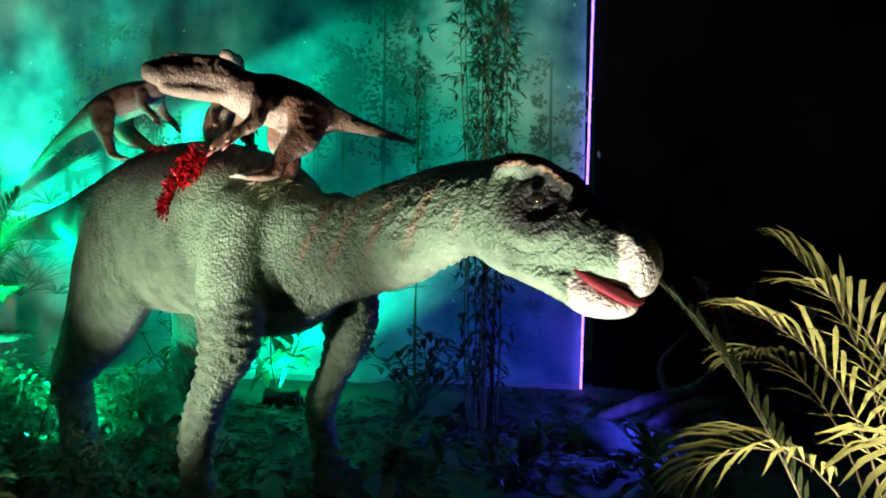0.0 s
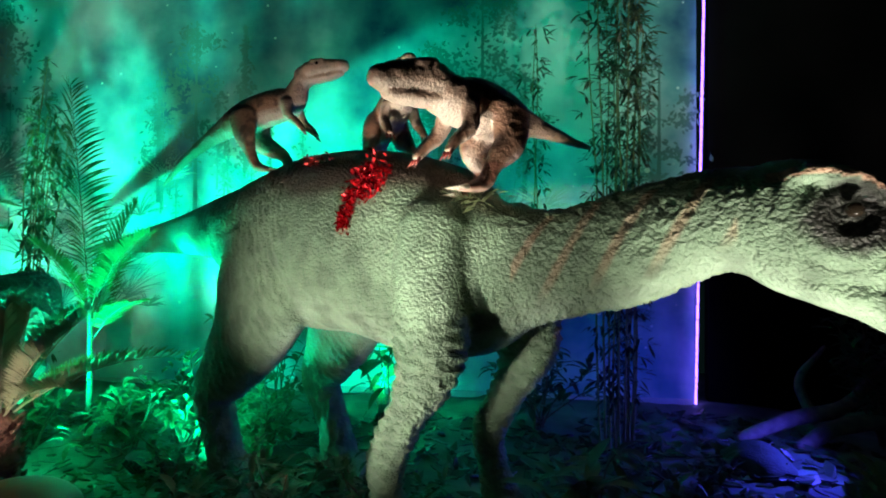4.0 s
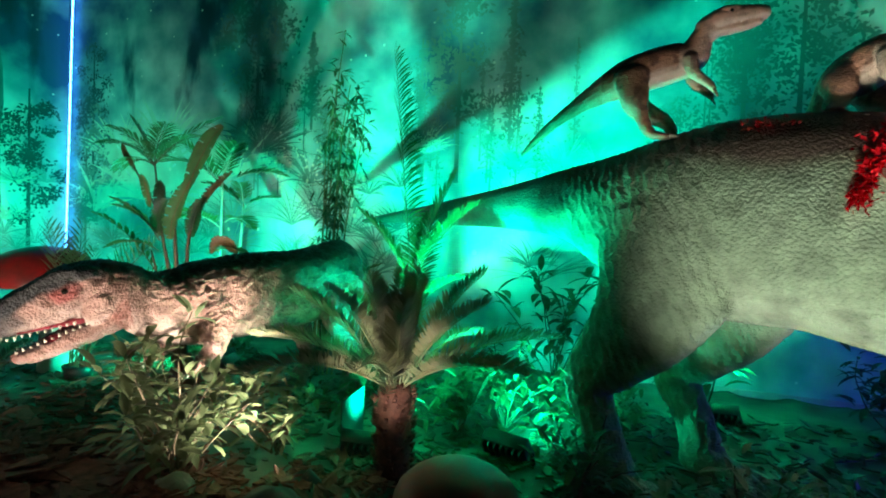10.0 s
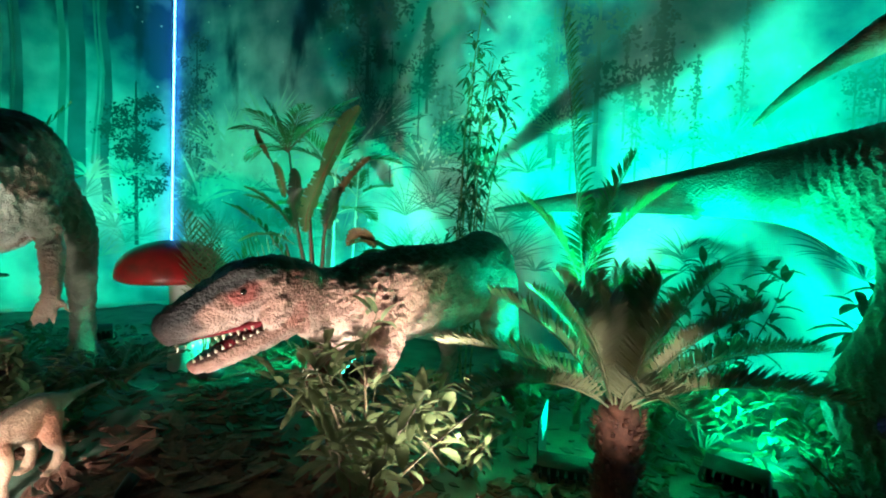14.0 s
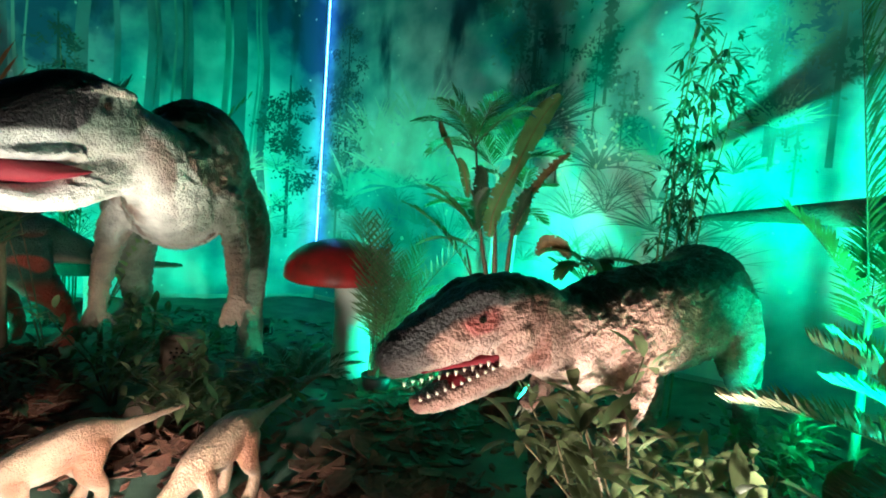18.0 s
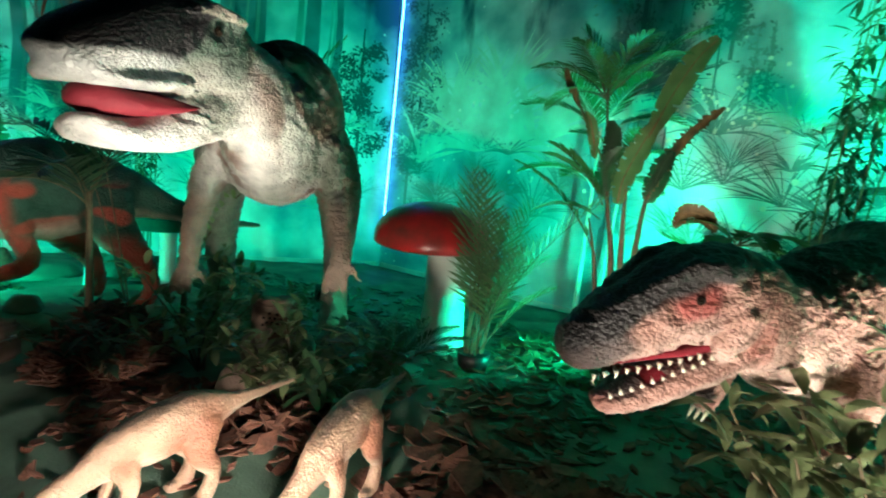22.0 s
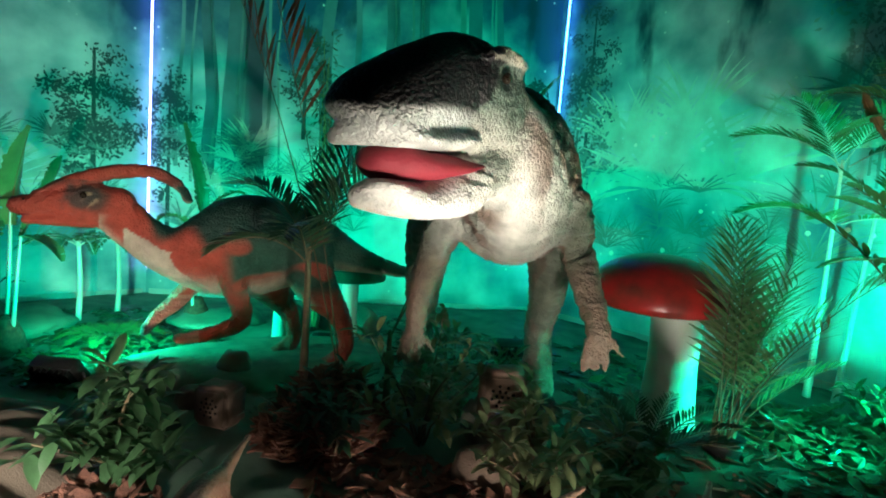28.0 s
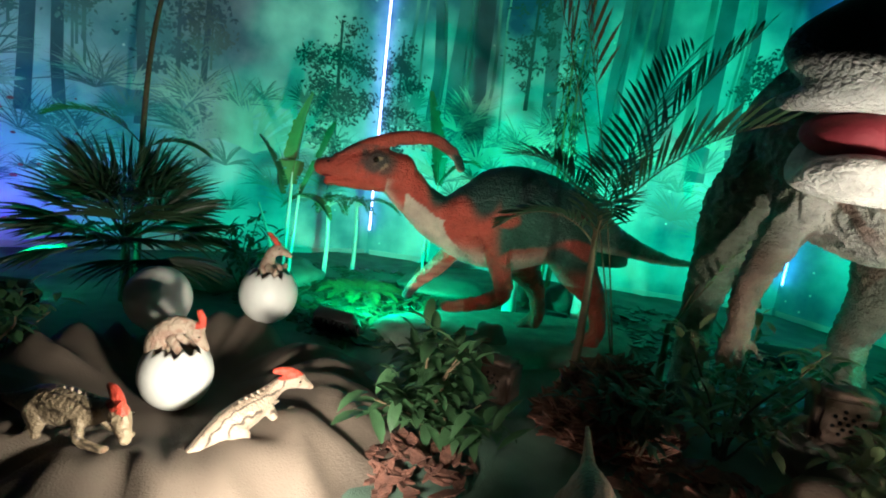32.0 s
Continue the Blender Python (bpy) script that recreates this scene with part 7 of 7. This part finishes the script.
fan_palm(-12.3, -0.22, "dark fan palm in front of the violet wall", 0.50, 44, 0.9, 81)
palm(-12.9, 0.02, "thin bare palm trunk with a few high leaves", [
    (0, 0.03, 2.9, a, 30, 0.7, 1.2) for a in (10, 75, 120, 240)] + [(0, -0.16, 1.3, 268, 52, 0.8, 1.6), (0, -0.16, 1.25, 85, 40, 0.6, 1.5)], trunk=[(0, -0.18, 0, 0.034, 0.034), (-0.01, -0.16, 1.3, 0.026, 0.026), (0, -0.10, 2.2, 0.022, 0.022), (0, 0.03, 2.95, 0.018, 0.018)], seed=83, leaf=0.28)

# shrubs through the planting
shrub(-5.2, 2.98, 0.82, 0.5, "pale-leaved shrub in front of the tyrannosaur", "leaf_pale", 0.14, 14, 101, 8)
shrub(-5.25, 3.05, 1.05, 0.08, "upright pale-leaved sprig in front of the tyrannosaur", "leaf_pale", 0.14, 3, 121, 6)
shrub(-4.8, 3.5, 0.55, 0.38, "olive-leaved shrub in front of the tyrannosaur", "leaf_pale", 0.085, 9, 102)
shrub(-3.35, 4.62, 0.72, 0.5, "glossy green shrub beside the floodlight", "leaf", 0.10, 13, 103, 8)
shrub(-2.75, 3.45, 0.6, 0.42, "glossy green shrub at the duckbill's hind foot", "leaf", 0.09, 10, 113, 8)
shrub(-2.0, 3.0, 0.55, 0.36, "dark green shrub under the duckbill", "leaf_dark", 0.09, 10, 104, 8)
shrub(-1.45, 3.25, 0.42, 0.36, "low pale-leaved plant under the duckbill", "leaf", 0.08, 8, 105)
shrub(-8.05, 2.97, 0.58, 0.42, "bushy shrub with pale leaf rosettes in front of the duckbill", "leaf_pale", 0.11, 13, 106, 8)
shrub(-8.9, 2.85, 0.78, 0.36, "open shrub with pale leaf tips beside the slim palm", "leaf_pale", 0.11, 9, 107)
shrub(-9.52, 1.34, 0.55, 0.34, "leafy green shrub at the edge of the nest", "leaf", 0.14, 14, 108, 8)
shrub(-9.05, 2.3, 0.5, 0.3, "dark twiggy shrub by the bark heap", "leaf_dark", 0.09, 8, 109)
shrub(-10.9, -0.8, 0.55, 0.35, "dark green shrub beside the nest", "leaf", 0.11, 8, 110)
shrub(-3.0, 5.95, 1.15, 0.4, "tall rubber plant with oval leaves by the printed wall", "leaf", 0.2, 7, 111, 5)
shrub(-1.75, 5.4, 1.2, 0.5, "green plant with long leaves behind the duckbill", "leaf", 0.26, 7, 112, 5)
shrub(-0.2, 5.3, 0.9, 0.6, "dark shrub behind the duckbill's chest", "leaf_dark", 0.14, 9, 114)
shrub(-0.15, 3.35, 0.45, 0.22, "clump of pale upright leaves", "leaf_pale", 0.2, 6, 115, 4)
shrub(0.55, 3.6, 0.4, 0.4, "low dark plant by the path", "leaf_dark", 0.1, 8, 116)
shrub(1.45, 3.1, 0.55, 0.35, "small shrub with yellow-green leaves", "leaf", 0.15, 7, 117, 6)
shrub(-6.9, 5.9, 0.4, 0.4, "low green plant by the wall", "leaf", 0.1, 8, 118)
shrub(-4.6, 4.5, 0.5, 0.5, "dark green shrub behind the cycad", "leaf", 0.12, 9, 119)
palm(-7.78, 3.62, "dark spiky fern under the duckbill's hand", [
    (0, 0, 0.1, a, 52, 0.6, 1.0) for a in range(0, 360, 32)], mat="leaf_dark", seed=120, leaf=0.2, count=24, leaf_w=0.009, name="fern", category="fern")

shrub(-3.72, 4.4, 0.55, 0.42, "green-lit shrub with glossy leaves behind the cycad", "leaf", 0.12, 12, 151, 8)
shrub(-2.62, 4.45, 0.62, 0.5, "green-lit shrub beside the floodlight", "leaf", 0.12, 14, 152, 8)
shrub(-2.35, 2.62, 0.5, 0.34, "open shrub with pale leaf tips in front of the duckbill", "leaf_pale", 0.11, 9, 153, 7)
shrub(-1.95, 2.35, 0.32, 0.34, "low pale-leaved plant at the edge of the planting", "leaf_pale", 0.11, 9, 154, 7)
shrub(-9.0, 3.35, 0.62, 0.36, "open shrub under the duckbill's hand", "leaf", 0.12, 9, 156, 6)
shrub(-7.75, 3.1, 0.45, 0.4, "dark green shrub under the duckbill", "leaf", 0.12, 11, 157, 7)

# right-hand corner: tall column of bamboo, palm by the path, flowers
bamboo(0.38, 4.75, 4.6, "tall dark bamboo column behind the duckbill's neck", 12, 900, 0.2, "leaf_dark", 131, 0.10, 0.4)
bamboo(-0.25, 5.2, 4.0, "thin climbing plant on the printed wall", 2, 70, 0.04, "leaf_dark", 132, 0.10, 1.5)
palm(1.9, 2.15, "yellow-green palm with arching feather leaves beside the path", [
    (0, 0, 0.05, 172, 86, 1.55, 3.0), (0.1, -0.05, 0.05, 195, 86, 1.65, 2.9), (0.12, 0.1, 0.05, 155, 87, 1.7, 2.7), (0.0, -0.1, 0.05, 225, 84, 1.4, 3.3), (-0.05, 0.05, 0.05, 185, 82, 1.3, 3.3), (0.16, 0, 0.05, 20, 80, 1.7, 3.0), (0.1, 0, 0.05, 320, 78, 1.6, 3.0), (0.05, 0.1, 0.05, 95, 80, 1.7, 3.0)],
    mat="leaf_yellow", seed=133, leaf=0.38, count=26, leaf_w=0.011, droop=1.3, spread=36, first=0.5)
palm(1.65, 2.05, "palm leaf drooping towards the ground", [
    (0, 0, 0.05, 140, 74, 1.75, 1.2)], mat="leaf_pale", seed=134, leaf=0.14, count=30, leaf_w=0.02)
for k, (fx, fy) in enumerate(((2.7, 4.9), (3.6, 4.4), (3.1, 5.3), (4.4, 4.9))):
    ob = shrub(fx, fy, 1.25 - 0.1 * k, 0.45, "dark shrub with red flowers in the unlit corner", "leaf_dark", 0.16, 8, 140 + k)
    for q in range(3):
        bm = bmesh.new()
        rr = random.Random(k * 7 + q)
        c = Vector((rr.uniform(-0.3, 0.3), rr.uniform(-0.4, -0.1), rr.uniform(0.8, 1.2)))
        for a in range(6):
            d = rdir(rr, 35, a * 60)
            blade(bm, c, d, d.cross(Vector((0, 0, 1))), 0.08, 0.03, 0.6, 3)
        part("flower", bm, "flower", ob, "red flower", False)


def branch_wood(x, y, label, rows, mat="driftwood"):
    ob = thing("driftwood", Matrix.Translation((x, y, 0)), label, "driftwood", "pieces of driftwood")
    for pts in rows:
        bm = bmesh.new()
        tube(bm, [(*q[:3], q[3] * (1 + 0.3 * noise.noise((q[0] * 9, q[1] * 9, q[2] * 9))), q[3]) for q in pts], 9, 5)
        for v in bm.verts:
            v.co += Vector((1, 1, 1)) * 0.012 * noise.noise(v.co * 14)
        part("limb", bm, mat, ob)


branch_wood(2.1, 4.9, "twisted driftwood roots on the ground", [
    [(-0.6, 0, 0.05, 0.05), (-0.1, 0.05, 0.22, 0.07), (0.3, 0, 0.35, 0.06), (0.8, 0.1, 0.75, 0.035), (1.1, 0.1, 0.95, 0.02)],
    [(-0.2, -0.2, 0.05, 0.06), (0.2, -0.1, 0.2, 0.07), (0.6, -0.2, 0.25, 0.06), (0.9, -0.3, 0.1, 0.04)],
    [(0.1, 0.1, 0.2, 0.05), (0.1, 0.3, 0.5, 0.04), (0.4, 0.4, 0.8, 0.02)]])

def rock(x, y, sx, sy, sz, label, mat="rock", seed=1, z=0.0, name="rock"):
    bm = bmesh.new()
    ball(bm, (0, 0, 0), sx, sy, sz, 22, 14)
    for v in bm.verts:
        n = noise.noise(Vector((v.co.x / sx, v.co.y / sy, v.co.z / sz)) * 1.3 + Vector((seed * 3.1, 0, 0)))
        n2 = noise.noise(v.co * 9 + Vector((seed, 5, 0)))
        v.co *= 1 + 0.28 * n + 0.06 * n2
        if v.co.z < -sz * 0.3:
            v.co.z = -sz * 0.3
    ob = link_mesh(name, bm, mat)
    ob.matrix_world = Matrix.Translation((x, y, z + sz * 0.29))
    tagged(ob, label, name, "stones on the ground")
    return ob


def slab():
    bm = bmesh.new()
    n = 40
    out = [1 + 0.16 * noise.noise((math.cos(q) * 1.4, math.sin(q) * 1.4, 8)) for q in np.linspace(0, 2 * math.pi, n + 1)[:-1]]
    rings = []
    for rr, z in ((1.0, 0.0), (1.02, 0.06), (0.96, 0.11), (0.8, 0.135), (0.5, 0.14), (0.2, 0.14)):
        rings.append([bm.verts.new((0.62 * rr * out[k] * math.cos(2 * math.pi * k / n), 1.15 * rr * out[k] * math.sin(2 * math.pi * k / n), z + 0.012 * noise.noise((k * 0.7, rr * 9, 0)))) for k in range(n)])
    for a, b in zip(rings, rings[1:]):
        for k in range(n):
            bm.faces.new((a[k], a[(k + 1) % n], b[(k + 1) % n], b[k]))
    bm.faces.new(rings[-1])
    ob = link_mesh("stone_slab", bm, "slab")
    ob.matrix_world = pose(-10.78, 2.75, 0, 0, 0, -14)
    tagged(ob, "low slab under pale green cloth below the crested dinosaur", "stone slab")


slab()
rock(-10.3, 1.95, 0.13, 0.11, 0.10, "small orange-brown stone by the speaker", "speaker", 3)
rock(-10.55, 2.35, 0.16, 0.13, 0.10, "small brown stone on the mossy slab", "speaker", 4, 0.13)
rock(-11.25, 4.1, 0.17, 0.17, 0.24, "smooth pale stone behind the slab", "rock", 5)
rock(-11.6, 3.9, 0.2, 0.16, 0.22, "pale stone in the green light", "rock", 6)
rock(-12.0, 3.6, 0.2, 0.2, 0.2, "pale stone in the green light", "rock", 16)
rock(-8.52, 3.24, 0.3, 0.24, 0.27, "rough stone under the speaker", "rock", 7)
rock(-9.95, 1.55, 0.22, 0.2, 0.16, "dark green stone beside the shrub", "moss", 8)
rock(-4.35, 2.75, 0.2, 0.16, 0.16, "dark stone at the foot of the cycad", "rock", 9)
rock(-5.05, 2.8, 0.15, 0.12, 0.11, "brown stone under the shrub", "rock", 10)
rock(-8.3, 2.85, 0.25, 0.16, 0.14, "pale brown stone under the shrub", "speaker", 11)
rock(1.3, 4.3, 0.26, 0.22, 0.16, "dark rock in the corner", "moss", 12)
rock(-13.0, 0.5, 0.5, 0.4, 0.16, "green-lit mound of cloth by the wall", "ground", 13, name="cloth_mound")
rock(-13.2, 1.3, 0.6, 0.4, 0.14, "green-lit mound of cloth by the wall", "ground", 14, name="cloth_mound")
rock(-12.6, 3.0, 0.5, 0.5, 0.12, "green-lit mound of cloth by the wall", "ground", 15, name="cloth_mound")


def speaker(x, y, z, size, yaw, label):
    ob = thing("speaker_box", pose(x, y, z, 0, 0, yaw), label, "speaker", "stone-look speakers")
    bm = bmesh.new()
    box(bm, -size / 2, size / 2, -size * 0.4, size * 0.4, 0, size)
    bmesh.ops.bevel(bm, geom=bm.edges[:], offset=size * 0.12, segments=3, affect="EDGES")
    bmesh.ops.subdivide_edges(bm, edges=bm.edges[:], cuts=2, use_grid_fill=True)
    for v in bm.verts:
        v.co += Vector((1, 0.4, 1)) * 0.012 * noise.noise(v.co * 12)
    body = part("body", bm, "speaker", ob)
    spots = [(0, 0)] + [(0.09 * math.cos(a), 0.09 * math.sin(a)) for a in np.linspace(0, 6.283, 7)[:-1]] + [(0.17 * math.cos(a + 0.3), 0.17 * math.sin(a + 0.3)) for a in np.linspace(0, 6.283, 9)[:-1]]
    for sx, sz in spots:
        bm = bmesh.new()
        lathe(bm, [(0, 0.0), (size * 0.032, 0.0), (size * 0.032, 0.012), (0, 0.012)], 10)
        bmesh.ops.transform(bm, matrix=Matrix.Translation((sx * size * 1.3, -size * 0.4 - 0.004, size * 0.52 + sz * size * 1.3)) @ Matrix.Rotation(radians(-90), 4, "X"), verts=bm.verts)
        part("sound_hole", bm, "hole", body)


speaker(-9.88, 1.98, 0.0, 0.27, 30, "brown stone-look speaker box with drilled holes on the ground")
speaker(-8.52, 3.2, 0.24, 0.30, 38, "brown stone-look speaker box with drilled holes on a stone")


# heaps of bark, leaf litter
def heap(x, y, r, h, count, label, mat, seed, size=(0.10, 0.2), name="bark_heap", flat=0.5):
    rr = random.Random(seed)
    bm = bmesh.new()
    for k in range(count):
        a, q = rr.uniform(0, 6.28), r * rr.random() ** 0.55
        z = h * (1 - (q / r) ** 1.6) * rr.uniform(0.6, 1.0) + 0.004 + ground_h(x + q * math.cos(a), y + q * math.sin(a))
        s = rr.uniform(*size)
        m = Matrix.Translation((q * math.cos(a), q * math.sin(a), z)) @ Euler((rr.gauss(0, flat), rr.gauss(0, flat), rr.uniform(0, 6.28))).to_matrix().to_4x4()
        w, t = s * rr.uniform(0.12, 0.3), rr.uniform(0.004, 0.012)
        tip = s * rr.uniform(0.4, 0.6)
        up = [bm.verts.new(m @ Vector(c)) for c in ((-tip, 0, t), (-tip * 0.3, w, t * 1.8), (tip * 0.6, w * 0.7, t), (tip, -w * 0.2, t * 1.5), (0, -w, t))]
        dn = [bm.verts.new(m @ Vector(c)) for c in ((-tip, 0, 0), (-tip * 0.3, w, 0), (tip * 0.6, w * 0.7, 0), (tip, -w * 0.2, 0), (0, -w, 0))]
        bm.faces.new(up[::-1])
        bm.faces.new(dn)
        for i in range(5):
            bm.faces.new((up[i], up[(i + 1) % 5], dn[(i + 1) % 5], dn[i]))
    bmesh.ops.recalc_face_normals(bm, faces=bm.faces)
    ob = link_mesh(name, bm, mat, False)
    ob.matrix_world = Matrix.Translation((x, y, 0))
    tagged(ob, label, name.replace("_", " "), kind="stuff")


heap(-9.35, 2.45, 0.40, 0.42, 900, "tall heap of dark red-brown bark pieces", "bark", 1, (0.10, 0.24), flat=0.35)
heap(-7.75, 2.75, 0.45, 0.10, 160, "scattered heap of red-brown bark", "bark", 2, (0.10, 0.22))
heap(-8.5, 2.35, 0.5, 0.06, 200, "scattered red-brown bark", "bark", 12, (0.08, 0.2), flat=0.25)
heap(-4.0, 3.1, 0.7, 0.07, 400, "scattered bark round the cycad", "bark", 3, (0.08, 0.2), flat=0.3)
heap(-5.1, 2.5, 0.7, 0.09, 420, "scattered bark and leaves under the shrub", "bark", 4, (0.1, 0.26), flat=0.3)
heap(-6.3, 2.7, 0.7, 0.06, 300, "scattered dark bark on the cloth", "bark", 5, (0.1, 0.28), flat=0.25)
heap(-6.9, 3.9, 0.6, 0.03, 160, "scattered dark leaves on the cloth", "leaf_dark", 6, (0.08, 0.2), "leaf_litter", 0.25)
heap(-7.0, 5.3, 0.75, 0.10, 700, "pile of fallen leaves in the green light", "leaf_pale", 7, (0.08, 0.2), "leaf_litter", 0.35)
heap(-9.3, 1.15, 0.30, 0.10, 90, "small pile of brown bark by the nest", "bark", 8, (0.07, 0.17), flat=0.3)
heap(-3.0, 4.0, 0.9, 0.04, 260, "fallen leaves around the floodlight", "leaf", 9, (0.06, 0.14), "leaf_litter", 0.3)
heap(-1.2, 4.2, 1.5, 0.05, 500, "fallen leaves under the duckbill", "leaf_dark", 10, (0.08, 0.2), "leaf_litter", 0.3)
heap(-11.6, 1.9, 0.9, 0.05, 420, "fallen leaves in the green light", "leaf", 11, (0.06, 0.16), "leaf_litter", 0.3)
heap(1.2, 4.6, 1.3, 0.05, 400, "dead leaves in the dark corner", "leaf_dark", 13, (0.08, 0.2), "leaf_litter", 0.3)

heap(-5.95, 2.75, 0.75, 0.08, 60, "large slabs of dark bark on the cloth", "bark", 21, (0.25, 0.5), flat=0.15)
heap(-6.7, 3.1, 0.6, 0.05, 40, "large slabs of dark bark on the cloth", "bark", 22, (0.22, 0.45), flat=0.15)
heap(-6.3, 4.0, 1.5, 0.02, 420, "bark scraps strewn over the cloth", "bark", 23, (0.05, 0.16), flat=0.2)
heap(-8.9, 4.7, 1.5, 0.02, 420, "dark leaves strewn under the duckbill", "leaf_dark", 24, (0.06, 0.2), "leaf_litter", 0.25)
heap(-10.6, 4.0, 1.4, 0.02, 380, "dark leaves strewn behind the slab", "leaf_dark", 25, (0.06, 0.2), "leaf_litter", 0.25)
heap(-4.9, 4.6, 1.4, 0.02, 300, "dark leaves strewn behind the tyrannosaur", "leaf_dark", 26, (0.06, 0.18), "leaf_litter", 0.25)
heap(-8.1, 2.2, 0.7, 0.02, 70, "bark scraps strewn among the young duckbills", "bark", 27, (0.04, 0.13), flat=0.25)
heap(-2.0, 3.0, 1.2, 0.03, 420, "dark leaves strewn at the duckbill's feet", "leaf_dark", 28, (0.06, 0.16), "leaf_litter", 0.3)
heap(-12.6, 1.7, 1.2, 0.02, 300, "dark leaves strewn by the printed wall", "leaf_dark", 29, (0.06, 0.2), "leaf_litter", 0.25)

# small control box with red figures
ob = thing("control_box", pose(-11.05, 3.45, 0, 0, 0, 45), "small black control box with red lights", "control box")
bm = bmesh.new()
box(bm, -0.1, 0.1, -0.06, 0.06, 0.0, 0.16)
bmesh.ops.bevel(bm, geom=bm.edges[:], offset=0.008, segments=2, affect="EDGES")
case = part("case", bm, "metal", ob)
for k in range(3):
    bm = bmesh.new()
    box(bm, -0.06 + k * 0.04, -0.035 + k * 0.04, -0.066, -0.06, 0.10, 0.125)
    part("red_light", bm, "red_led", case, "glowing red figure", False)

# black cable along the ground
bm = bmesh.new()
tube(bm, [(-3.15, 4.2, 0.012, 0.006, 0.006), (-2.4, 4.6, 0.02, 0.006, 0.006), (-1.5, 4.5, 0.015, 0.006, 0.006), (-0.6, 4.85, 0.02, 0.006, 0.006)], 6, 6, side=(0, 0, 1))
tagged(link_mesh("cable", bm, "cable"), "black cable on the ground between the floodlights", "cable")
